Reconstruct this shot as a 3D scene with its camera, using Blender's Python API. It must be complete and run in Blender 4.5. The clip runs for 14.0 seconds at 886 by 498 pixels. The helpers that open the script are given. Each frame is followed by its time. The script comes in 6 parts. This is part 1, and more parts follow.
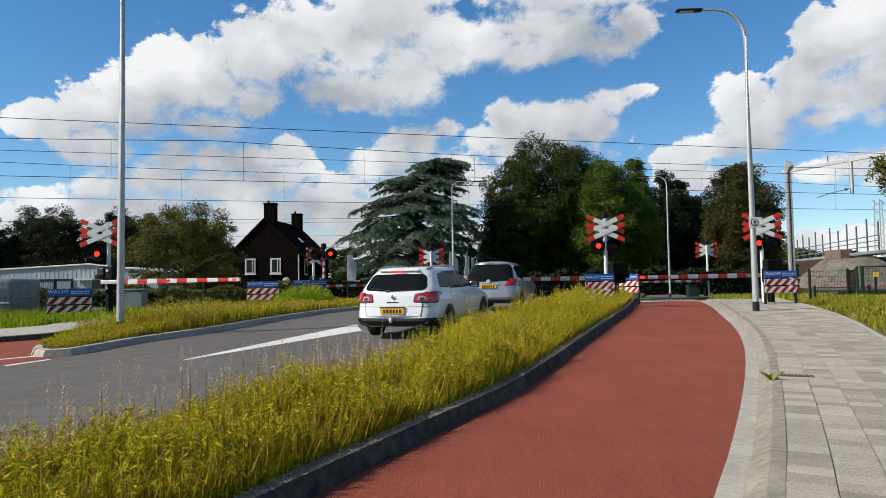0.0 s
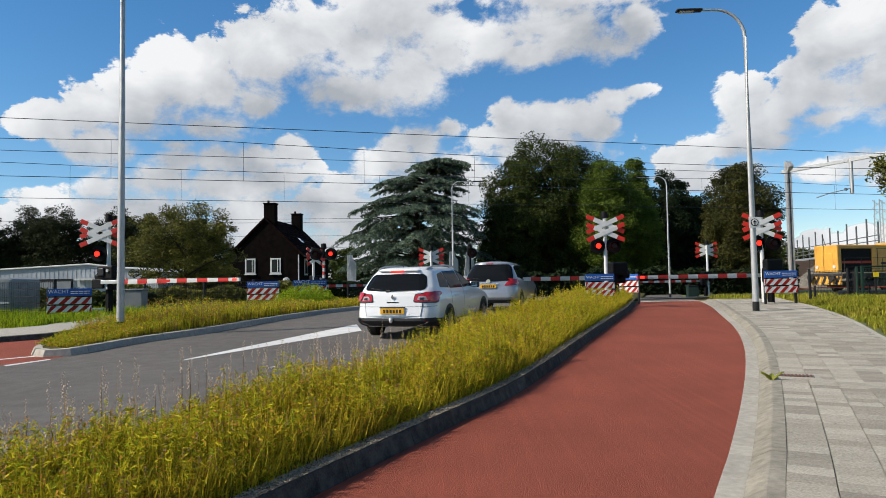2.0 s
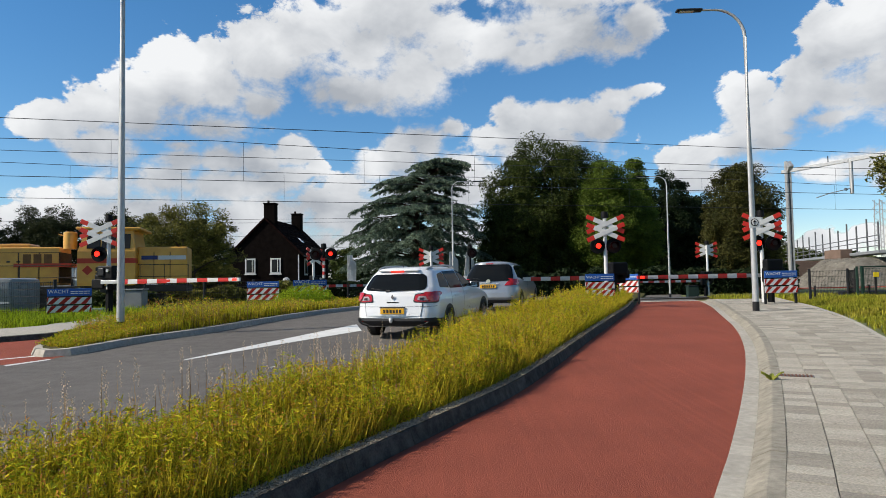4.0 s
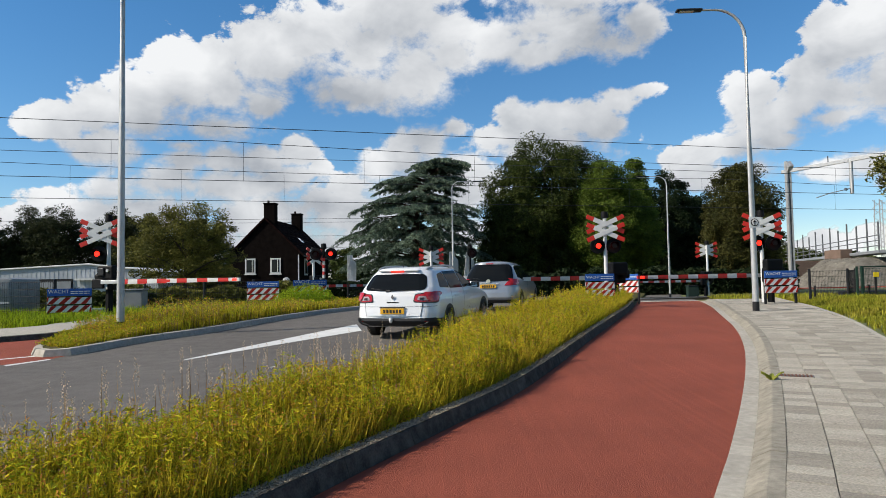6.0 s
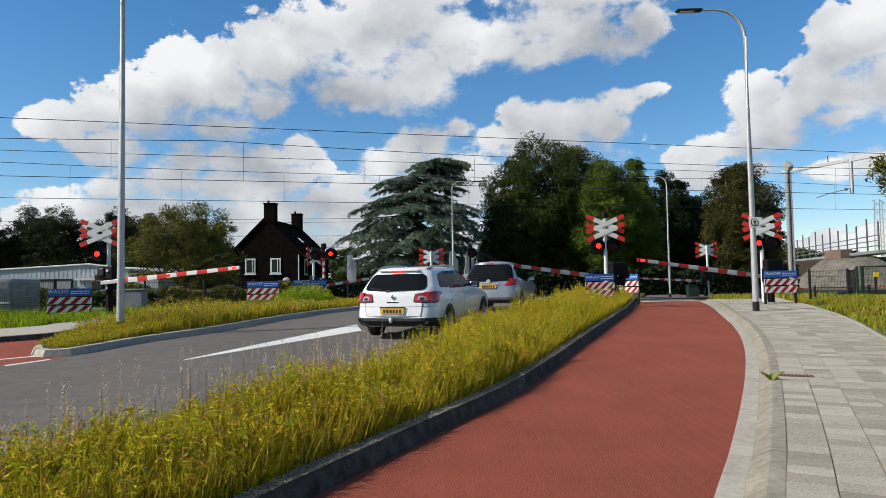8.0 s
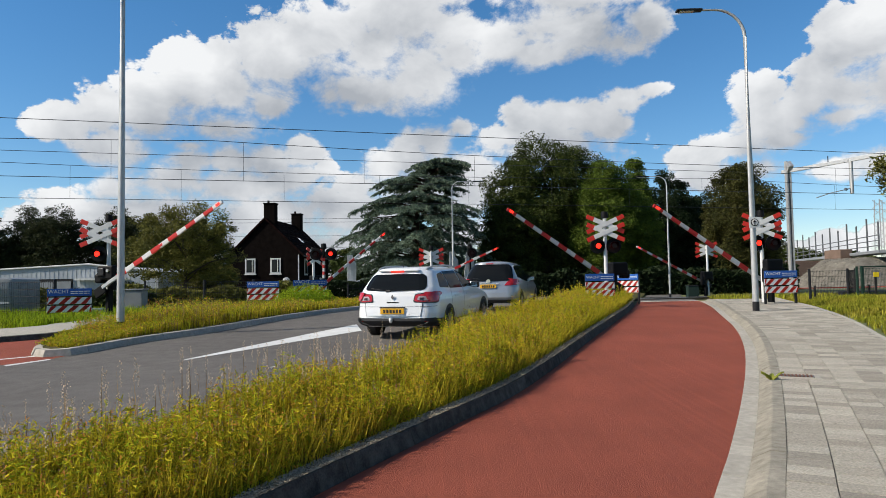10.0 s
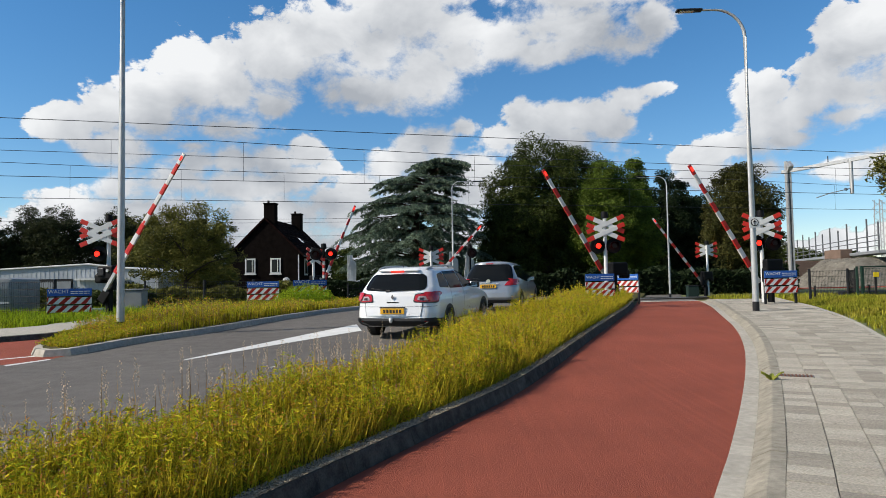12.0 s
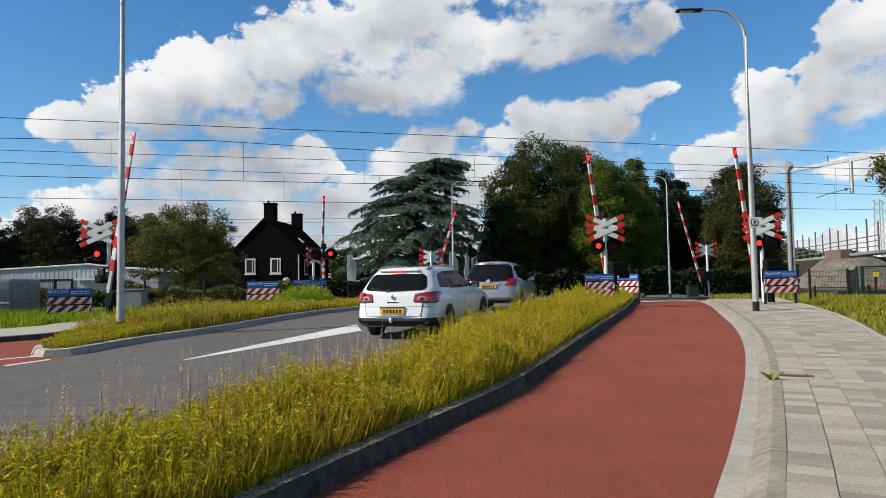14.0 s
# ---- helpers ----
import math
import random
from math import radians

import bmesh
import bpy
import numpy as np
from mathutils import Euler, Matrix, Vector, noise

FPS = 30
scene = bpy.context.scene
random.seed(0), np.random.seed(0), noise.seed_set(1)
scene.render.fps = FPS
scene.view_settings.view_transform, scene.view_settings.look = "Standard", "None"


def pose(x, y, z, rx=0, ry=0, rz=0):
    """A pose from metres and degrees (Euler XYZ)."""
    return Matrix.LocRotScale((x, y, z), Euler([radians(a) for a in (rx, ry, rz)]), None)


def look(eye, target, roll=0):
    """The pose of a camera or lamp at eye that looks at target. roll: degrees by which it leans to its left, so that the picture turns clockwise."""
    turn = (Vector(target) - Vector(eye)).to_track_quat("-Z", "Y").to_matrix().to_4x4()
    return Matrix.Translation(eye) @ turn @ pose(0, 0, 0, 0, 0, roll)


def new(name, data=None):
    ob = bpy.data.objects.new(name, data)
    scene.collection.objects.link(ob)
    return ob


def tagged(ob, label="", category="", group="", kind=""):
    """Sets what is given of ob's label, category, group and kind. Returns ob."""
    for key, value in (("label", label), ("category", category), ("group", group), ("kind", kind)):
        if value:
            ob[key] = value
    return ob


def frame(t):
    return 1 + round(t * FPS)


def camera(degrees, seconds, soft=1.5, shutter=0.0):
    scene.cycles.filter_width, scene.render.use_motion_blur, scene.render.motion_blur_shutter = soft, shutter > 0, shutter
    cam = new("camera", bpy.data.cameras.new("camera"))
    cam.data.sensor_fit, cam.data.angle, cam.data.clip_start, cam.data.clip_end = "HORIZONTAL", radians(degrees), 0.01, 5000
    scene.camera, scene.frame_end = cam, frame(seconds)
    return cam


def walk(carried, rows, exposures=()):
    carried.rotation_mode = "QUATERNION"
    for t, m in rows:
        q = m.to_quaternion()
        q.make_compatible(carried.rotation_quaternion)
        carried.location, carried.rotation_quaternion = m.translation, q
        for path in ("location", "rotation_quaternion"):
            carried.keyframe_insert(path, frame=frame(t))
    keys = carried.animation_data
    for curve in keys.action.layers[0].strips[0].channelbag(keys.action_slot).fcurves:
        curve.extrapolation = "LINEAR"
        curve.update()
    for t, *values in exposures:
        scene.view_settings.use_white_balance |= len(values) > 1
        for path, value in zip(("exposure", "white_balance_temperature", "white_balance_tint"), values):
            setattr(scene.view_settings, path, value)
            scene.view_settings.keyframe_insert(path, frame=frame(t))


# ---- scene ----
EYE = (0.0, 0.0, 1.45)
cam = camera(68.1, 14.0, soft=0.55)
view = look(EYE, (0.0, 100.0, 1.45 + 100.0 * 59 / 1160), roll=-1.0)
walk(cam, [(0.0, view), (14.0, view)], exposures=[(0.0, 0.62), (14.0, 0.62)])

# ---- sky and sun ----
SUN_ELEVATION, SUN_TOWARDS = 37.0, Vector((-0.965, -0.26, 0.0)).normalized()
world = bpy.data.worlds.new("world")
scene.world = world
world.use_nodes = True
wn = world.node_tree.nodes
sky = wn.new("ShaderNodeTexSky")
sky.sky_type, sky.sun_disc = "NISHITA", False
sky.sun_elevation = radians(SUN_ELEVATION)
sky.sun_rotation = math.atan2(SUN_TOWARDS.x, SUN_TOWARDS.y)
sky.air_density, sky.dust_density, sky.ozone_density = 1.0, 0.0, 4.2
deep = wn.new("ShaderNodeHueSaturation")
deep.inputs["Saturation"].default_value = 1.30
flat = wn.new("ShaderNodeGamma")
flat.inputs["Gamma"].default_value = 0.88
world.node_tree.links.new(sky.outputs[0], flat.inputs["Color"])
world.node_tree.links.new(flat.outputs[0], deep.inputs["Color"])
world.node_tree.links.new(deep.outputs[0], wn["Background"].inputs[0])
wn["Background"].inputs[1].default_value = 0.104
sun = new("sun", bpy.data.lights.new("sun", "SUN"))
sun.data.energy, sun.data.angle, sun.data.color = 5.0, radians(0.53), (1.0, 0.925, 0.81)
sun.matrix_world = look(SUN_TOWARDS * 60 + Vector((0, 0, 60 * math.tan(radians(SUN_ELEVATION)))), (0, 0, 0))


# ---- materials ----
def material(name, color, rough=0.7, metal=0.0, var=0.12, scale=3.0, bump=0.0, grain=60.0, other=None,
             each=0.0, island=0.0, coat=0.0, spec=0.3, through_light=0.0, stain=0.0, ior=1.5, streak=0.0, settled=False):
    m = bpy.data.materials.new(name)
    m.use_nodes = True
    nt = m.node_tree
    n, ln = nt.nodes, nt.links.new
    b = n["Principled BSDF"]
    b.inputs["Roughness"].default_value, b.inputs["Metallic"].default_value = rough, metal
    b.inputs["Coat Weight"].default_value, b.inputs["Specular IOR Level"].default_value = coat, spec
    b.inputs["IOR"].default_value = ior
    co = n.new("ShaderNodeNewGeometry" if settled else "ShaderNodeTexCoord")
    place = co.outputs["Position" if settled else "Object"]
    big = n.new("ShaderNodeTexNoise")
    big.inputs["Scale"].default_value, big.inputs["Detail"].default_value = scale, 6
    ln(place, big.inputs["Vector"])
    fine = n.new("ShaderNodeTexNoise")
    fine.inputs["Scale"].default_value, fine.inputs["Detail"].default_value = grain, 4
    ln(place, fine.inputs["Vector"])
    mix = n.new("ShaderNodeMix")
    mix.data_type = "RGBA"
    c2 = other or tuple(c * (1 - 2.2 * var) for c in color)
    mix.inputs[6].default_value, mix.inputs[7].default_value = (*color, 1), (*c2, 1)
    add = n.new("ShaderNodeMath")
    add.operation = "MULTIPLY_ADD"
    ln(fine.outputs[0], add.inputs[0])
    add.inputs[1].default_value = 0.5
    ln(big.outputs[0], add.inputs[2])
    ramp = n.new("ShaderNodeMapRange")
    ramp.inputs[1].default_value, ramp.inputs[2].default_value = 0.52, 0.98
    ln(add.outputs[0], ramp.inputs[0])
    ln(ramp.outputs[0], mix.inputs[0])
    out = mix.outputs[2]
    if each or island:
        src = n.new("ShaderNodeObjectInfo" if each else "ShaderNodeNewGeometry")
        hsv = n.new("ShaderNodeHueSaturation")
        amount = each or island
        val = n.new("ShaderNodeMapRange")
        val.inputs[3].default_value, val.inputs[4].default_value = 1 - amount, 1 + amount
        ln(src.outputs["Random" if each else "Random Per Island"], val.inputs[0])
        ln(val.outputs[0], hsv.inputs["Value"])
        ln(out, hsv.inputs["Color"])
        out = hsv.outputs[0]
    if stain:
        st = n.new("ShaderNodeTexNoise")
        st.inputs["Scale"].default_value, st.inputs["Detail"].default_value = 0.35, 3
        ln(place, st.inputs["Vector"])
        sr = n.new("ShaderNodeMapRange")
        sr.inputs[1].default_value, sr.inputs[2].default_value = 0.35, 0.65
        sr.inputs[3].default_value, sr.inputs[4].default_value = 1 - stain, 1 + stain
        ln(st.outputs[0], sr.inputs[0])
        hs = n.new("ShaderNodeHueSaturation")
        ln(sr.outputs[0], hs.inputs["Value"])
        ln(out, hs.inputs["Color"])
        out = hs.outputs[0]
    if streak:
        mp = n.new("ShaderNodeMapping")
        mp.inputs["Rotation"].default_value = (0, 0, radians(23))
        mp.inputs["Scale"].default_value = (16.0, 0.16, 1.0)
        ln(place, mp.inputs[0])
        sn = n.new("ShaderNodeTexNoise")
        sn.inputs["Scale"].default_value, sn.inputs["Detail"].default_value = 1.0, 5
        ln(mp.outputs[0], sn.inputs["Vector"])
        sk = n.new("ShaderNodeMapRange")
        sk.inputs[1].default_value, sk.inputs[2].default_value = 0.5, 0.75
        sk.inputs[3].default_value, sk.inputs[4].default_value = 1.0, 1 + streak
        ln(sn.outputs[0], sk.inputs[0])
        hk = n.new("ShaderNodeHueSaturation")
        hk.inputs["Saturation"].default_value = 0.97
        ln(sk.outputs[0], hk.inputs["Value"])
        ln(out, hk.inputs["Color"])
        out = hk.outputs[0]
    ln(out, b.inputs["Base Color"])
    if bump:
        bp = n.new("ShaderNodeBump")
        bp.inputs["Strength"].default_value, bp.inputs["Distance"].default_value = bump, 0.01
        ln(fine.outputs[0], bp.inputs["Height"])
        ln(bp.outputs[0], b.inputs["Normal"])
    if through_light:
        tr = n.new("ShaderNodeBsdfTranslucent")
        ln(out, tr.inputs[0])
        ms = n.new("ShaderNodeMixShader")
        ms.inputs[0].default_value = through_light
        ln(b.outputs[0], ms.inputs[1])
        ln(tr.outputs[0], ms.inputs[2])
        ln(ms.outputs[0], n["Material Output"].inputs[0])
    return m


def glow(name, color, strength):
    m = bpy.data.materials.new(name)
    m.use_nodes = True
    b = m.node_tree.nodes["Principled BSDF"]
    b.inputs["Base Color"].default_value = (*color, 1)
    b.inputs["Emission Color"].default_value = (*color, 1)
    b.inputs["Emission Strength"].default_value = strength
    b.inputs["Roughness"].default_value = 0.3
    return m


asphalt = material("asphalt", (0.108, 0.099, 0.090), 0.88, var=0.13, scale=4.0, bump=0.7, grain=110, stain=0.09, streak=0.06, spec=0.15)
red_asphalt = material("red_asphalt", (0.212, 0.0505, 0.0275), 0.88, var=0.11, scale=0.9, bump=1.2, grain=130, stain=0.03, streak=0.16, spec=0.15)
white_paint = material("road_paint", (0.518, 0.518, 0.504), 0.7, var=0.08, scale=3, bump=0.2)
# kerb colour set dark to carry the shade on the path side
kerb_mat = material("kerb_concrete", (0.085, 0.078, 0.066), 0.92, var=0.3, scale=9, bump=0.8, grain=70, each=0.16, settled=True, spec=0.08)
kerb_light = material("pale_concrete", (0.35, 0.325, 0.275), 0.88, var=0.13, scale=14, bump=0.6, grain=120, each=0.07, settled=True, spec=0.15)
foot_kerb = material("footway_kerb_concrete", (0.275, 0.25, 0.20), 0.88, var=0.2, scale=11, bump=0.7, grain=120, each=0.10, settled=True, spec=0.15)
# pale tone for flecks that put sunlight on the kerb top
sunlit_fleck_mat = material("sunlit_flecks", (0.40, 0.35, 0.27), 0.95, var=0.2, scale=5, island=0.45, other=(0.27, 0.22, 0.15), spec=0.05)
tile_mat = material("pavement_concrete", (0.38, 0.345, 0.285), 0.9, var=0.2, scale=55, bump=1.0, grain=230, each=0.24, settled=True, spec=0.12)
joint_mat = material("joint_sand", (0.0525, 0.049, 0.042), 0.95, var=0.2, scale=8, bump=0.4)
soil = material("soil", (0.075, 0.062, 0.03), 0.95, var=0.25, scale=2.5, bump=0.6, other=(0.05, 0.06, 0.018), spec=0.05)
far_ground = material("field", (0.07, 0.091, 0.028), 0.95, var=0.2, scale=0.5, bump=0.5, other=(0.119, 0.112, 0.049))
blade_mat = material("grass_blades", (0.28, 0.28, 0.012), 0.75, var=0.12, scale=1.2, island=0.75, spec=0.08, other=(0.36, 0.25, 0.022), through_light=0.3)
weed_mat = material("weed_leaves", (0.35, 0.35, 0.010), 0.7, spec=0.08, var=0.1, scale=1.5, island=0.65, other=(0.42, 0.30, 0.018), through_light=0.35)
green_mat = material("green_weed_leaves", (0.15, 0.25, 0.010), 0.7, spec=0.08, var=0.1, scale=1.5, island=0.6, other=(0.26, 0.29, 0.014), through_light=0.35)
withered_mat = material("withered_leaves", (0.55, 0.25, 0.04), 0.8, spec=0.05, var=0.1, scale=2.0, island=0.5, other=(0.40, 0.16, 0.045), through_light=0.25)
pink_mat = material("seed_heads", (0.48, 0.37, 0.27), 0.8, var=0.15, scale=3, island=0.35, other=(0.52, 0.40, 0.26), spec=0.1, through_light=0.2)
dry_mat = material("dry_stems", (0.28, 0.182, 0.063), 0.8, var=0.15, scale=2, island=0.35, other=(0.182, 0.105, 0.063), through_light=0.2)
lawn_mat = material("short_grass", (0.17, 0.20, 0.012), 0.75, spec=0.08, var=0.12, scale=1.0, island=0.6, other=(0.26, 0.21, 0.03), through_light=0.25)
steel = material("galvanised_steel", (0.42, 0.42, 0.415), 0.5, metal=0.5, var=0.10, scale=5, bump=0.1)
dark_steel = material("dark_steel", (0.0154, 0.0154, 0.0168), 0.5, metal=0.3, var=0.1)
black_paint = material("black_paint", (0.0035, 0.0035, 0.004), 0.6, var=0.1, spec=0.12)
sign_white = material("sign_white", (0.546, 0.546, 0.532), 0.45, var=0.04)
sign_red = material("sign_red", (0.476, 0.0245, 0.014), 0.45, var=0.08)
sign_blue = material("sign_blue", (0.0084, 0.07, 0.294), 0.4, var=0.06)
bar_white = material("barrier_white", (0.532, 0.532, 0.518), 0.45, var=0.07)
bar_red = material("barrier_red", (0.434, 0.0175, 0.0126), 0.45, var=0.08)
bark = material("bark", (0.0525, 0.0385, 0.028), 0.9, var=0.2, scale=5, bump=0.8, grain=18)
lamp_glow = glow("red_lamp_light", (1.0, 0.02, 0.008), 1.6)
lamp_dark = material("unlit_lens", (0.0084, 0.0028, 0.0028), 0.5, var=0.05)


# ---- builders ----
def mesh_object(name, verts, faces, mats, parent=None, slots=None, smooth=False):
    me = bpy.data.meshes.new(name)
    me.from_pydata([tuple(map(float, v)) for v in verts], [], [tuple(map(int, f)) for f in faces])
    for m in (mats if isinstance(mats, (list, tuple)) else [mats]):
        me.materials.append(m)
    if slots is not None:
        me.polygons.foreach_set("material_index", np.asarray(slots, dtype=np.int32))
    if smooth:
        me.polygons.foreach_set("use_smooth", np.ones(len(me.polygons), dtype=bool))
    me.update()
    ob = new(name, me)
    ob.parent = parent
    return ob


def part(name, bm, mat, parent, label="", at=None, smooth=False):
    """Links a bmesh as one mesh object under a thing or a part."""
    me = bpy.data.meshes.new(name)
    bmesh.ops.recalc_face_normals(bm, faces=bm.faces)
    bm.to_mesh(me)
    bm.free()
    for m in (mat if isinstance(mat, (list, tuple)) else [mat]):
        me.materials.append(m)
    if smooth:
        me.polygons.foreach_set("use_smooth", np.ones(len(me.polygons), dtype=bool))
        me.set_sharp_from_angle(angle=radians(40))
    ob = new(name, me)
    ob.parent = parent
    if at is not None:
        ob.matrix_basis = at
    if label:
        tagged(ob, label)
    return ob


def box(sx, sy, sz, x=0, y=0, z=0, bevel=0.0, bm=None, turn=None):
    """A box with its centre at x, y, z, added to bm."""
    b = bm or bmesh.new()
    m = Matrix.Translation((x, y, z)) @ (turn or Matrix.Identity(4)) @ Matrix.Diagonal((sx, sy, sz, 1))
    made = bmesh.ops.create_cube(b, size=1, matrix=m)
    if bevel:
        edges = list({e for v in made["verts"] for e in v.link_edges})
        bmesh.ops.bevel(b, geom=edges, offset=bevel, segments=2, affect="EDGES", profile=0.5)
    return b


def tube(p, q, r1, r2=None, seg=12, bm=None, caps=True):
    """A round bar from p to q, tapered from r1 to r2."""
    b = bm or bmesh.new()
    p, q = Vector(p), Vector(q)
    d = q - p
    m = Matrix.Translation((p + q) / 2) @ d.to_track_quat("Z", "Y").to_matrix().to_4x4()
    bmesh.ops.create_cone(b, cap_ends=caps, segments=seg, radius1=r1, radius2=r1 if r2 is None else r2, depth=d.length, matrix=m)
    return b


def pipe(points, radii, seg=10, bm=None):
    """A bent round pipe through the points."""
    b = bm or bmesh.new()
    pts = [Vector(p) for p in points]
    rings = []
    for i, p in enumerate(pts):
        d = (pts[min(i + 1, len(pts) - 1)] - pts[max(i - 1, 0)]).normalized()
        q = d.to_track_quat("Z", "Y")
        r = radii[i] if isinstance(radii, (list, tuple)) else radii
        rings.append([b.verts.new(p + q @ Vector((r * math.cos(a), r * math.sin(a), 0))) for a in np.arange(seg) * 2 * math.pi / seg])
    for r1, r2 in zip(rings, rings[1:]):
        for k in range(seg):
            b.faces.new((r1[k], r1[(k + 1) % seg], r2[(k + 1) % seg], r2[k]))
    b.faces.new(rings[0][::-1])
    b.faces.new(rings[-1])
    return b


def lathe(profile, seg=24, bm=None, m=None):
    """A turned body round the local x axis; profile of (x, radius)."""
    b = bm or bmesh.new()
    m = m or Matrix.Identity(4)
    rings = []
    for x, r in profile:
        rings.append([b.verts.new(m @ Vector((x, r * math.cos(a), r * math.sin(a)))) for a in np.arange(seg) * 2 * math.pi / seg])
    for r1, r2 in zip(rings, rings[1:]):
        for k in range(seg):
            b.faces.new((r1[k], r1[(k + 1) % seg], r2[(k + 1) % seg], r2[k]))
    b.faces.new(rings[0][::-1])
    b.faces.new(rings[-1])
    return b


def empty(name, m=None, label="", category="", group=""):
    e = new(name)
    e.empty_display_size = 0.2
    if m is not None:
        e.matrix_basis = m
    return tagged(e, label, category, group)


def letters(name, text, size, mat, parent, m, depth=0.004):
    c = bpy.data.curves.new(name, "FONT")
    c.body, c.size, c.extrude, c.align_x, c.align_y = text, size, depth, "LEFT", "BOTTOM"
    tmp = bpy.data.objects.new(name, c)
    scene.collection.objects.link(tmp)
    me = bpy.data.meshes.new_from_object(tmp.evaluated_get(bpy.context.evaluated_depsgraph_get()))
    bpy.data.objects.remove(tmp)
    me.materials.clear()
    me.materials.append(mat)
    ob = new(name, me)
    ob.parent = parent
    ob.matrix_basis = m
    return ob


# ---- lie of the land ----
def ease(a, b, v):
    t = min(max((v - a) / (b - a), 0.0), 1.0)
    return t * t * (3 - 2 * t)


def land(x, y):
    return 0.50 * ease(3.5, 22, y) - 0.25 * ease(29, 38, y)


def on(x, y, up=0.0):
    return Vector((x, y, land(x, y) + up))


def resample(pts, step):
    """Points along a smooth line through pts, one every step metres."""
    p = np.array(pts, float)
    out = []
    for i in range(len(p) - 1):
        a, b, c, d = p[max(i - 1, 0)], p[i], p[i + 1], p[min(i + 2, len(p) - 1)]
        for t in np.linspace(0, 1, 24, endpoint=False):
            out.append(0.5 * (2 * b + (c - a) * t + (2 * a - 5 * b + 4 * c - d) * t * t + (3 * b - a - 3 * c + d) * t ** 3))
    out.append(p[-1])
    out = np.array(out)
    s = np.concatenate([[0], np.cumsum(np.hypot(*np.diff(out, axis=0).T))])
    at = np.arange(0, s[-1], step)
    return np.stack([np.interp(at, s, out[:, 0]), np.interp(at, s, out[:, 1])], 1)


def normals(line):
    d = np.gradient(line, axis=0)
    d /= np.hypot(d[:, 0], d[:, 1])[:, None]
    return np.stack([d[:, 1], -d[:, 0]], 1)


def offset(line, by):
    """The line moved to its right by so many metres."""
    return line + normals(line) * by


def strip(name, left, right, up, mat, cols=6, parent=None):
    """A sheet between two lines with equally many points, draped on the land."""
    n = min(len(left), len(right))
    verts, faces = [], []
    for i in range(n):
        for j in range(cols + 1):
            x, y = left[i] + (right[i] - left[i]) * j / cols
            verts.append((x, y, land(x, y) + up))
    for i in range(n - 1):
        for j in range(cols):
            k = i * (cols + 1) + j
            faces.append((k, k + 1, k + cols + 2, k + cols + 1))
    return mesh_object(name, verts, faces, mat, parent, smooth=True)


def kerb_stones(parent, line, profile, mat, length, gap=0.008, name="kerb_stone"):
    """Single stones along a line; profile: (offset to the right, height)."""
    pts = resample(line, 0.05)
    step = int(round(length / 0.05))
    for a in range(0, len(pts) - 2, step):
        b = min(a + step, len(pts) - 1)
        idx = sorted(set(np.linspace(a, b, 4).astype(int)))
        seg = pts[idx].copy()
        d = seg[-1] - seg[0]
        d = d / max(np.hypot(*d), 1e-6)
        seg[0] += d * gap / 2
        seg[-1] -= d * gap / 2
        nn = normals(pts)[idx]
        origin = on(*seg[0])
        lift = random.uniform(-0.003, 0.003)
        verts, faces = [], []
        for p, q in zip(seg, nn):
            for o, h in profile:
                w = p + q * o
                verts.append(on(w[0], w[1], h + lift) - origin)
        k = len(profile)
        for i in range(len(seg) - 1):
            for j in range(k):
                faces.append((i * k + j, i * k + (j + 1) % k, (i + 1) * k + (j + 1) % k, (i + 1) * k + j))
        faces.append(tuple(range(k))[::-1])
        faces.append(tuple(range((len(seg) - 1) * k, len(seg) * k)))
        ob = mesh_object(name, verts, faces, mat, parent)
        ob.location = origin


# ---- ground, road and paths ----
xs = np.concatenate([[-2400, -800, -300, -120], np.arange(-60, 61, 2.0), [120, 300, 800, 2400]])
ys = np.concatenate([[-2400, -300, -60], np.arange(-10, 62, 1.0), [80, 120, 200, 400, 900, 2400]])
gv = [(x, y, land(x, y) - 0.05) for y in ys for x in xs]
nx = len(xs)
gf = [(j * nx + i, j * nx + i + 1, (j + 1) * nx + i + 1, (j + 1) * nx + i) for j in range(len(ys) - 1) for i in range(nx - 1)]
ground = tagged(mesh_object("ground", gv, gf, far_ground, smooth=True), "flat green verge land and soil round the crossing", "ground", kind="structure")

path_left = resample([(-12.0, -22.0), (-7.2, -10.0), (-3.3, -1.2), (-1.75, 2.6), (-0.89, 4.6), (-0.03, 6.34), (0.82, 7.96), (1.6, 9.8), (2.31, 11.58), (3.22, 13.84), (4.28, 16.42), (5.7, 20.15), (7.75, 26.4), (11.5, 38.0), (15.5, 50.0)], 0.25)
path_right = resample([(-9.5, -22.0), (-4.7, -10.0), (-0.8, -1.2), (0.85, 2.6), (1.76, 4.4), (2.33, 5.48), (3.33, 7.46), (4.41, 9.7), (5.46, 12.06), (6.48, 14.72), (7.55, 17.99), (9.93, 25.16), (13.8, 38.0), (18.0, 50.0)], 0.25)
even = lambda line, k: np.stack([np.interp(np.linspace(0, 1, k), np.linspace(0, 1, len(line)), line[:, c]) for c in (0, 1)], 1)
reach = lambda line, y0, y1: line[(line[:, 1] >= y0) & (line[:, 1] <= y1)]
cycle_path = tagged(strip("cycle_path", even(reach(path_left, -25, 27.5), 260), even(reach(path_right, -25, 27.5), 260), 0.0, red_asphalt, 10), "red asphalt cycle path with faint tyre marks", "cycle path", kind="structure")

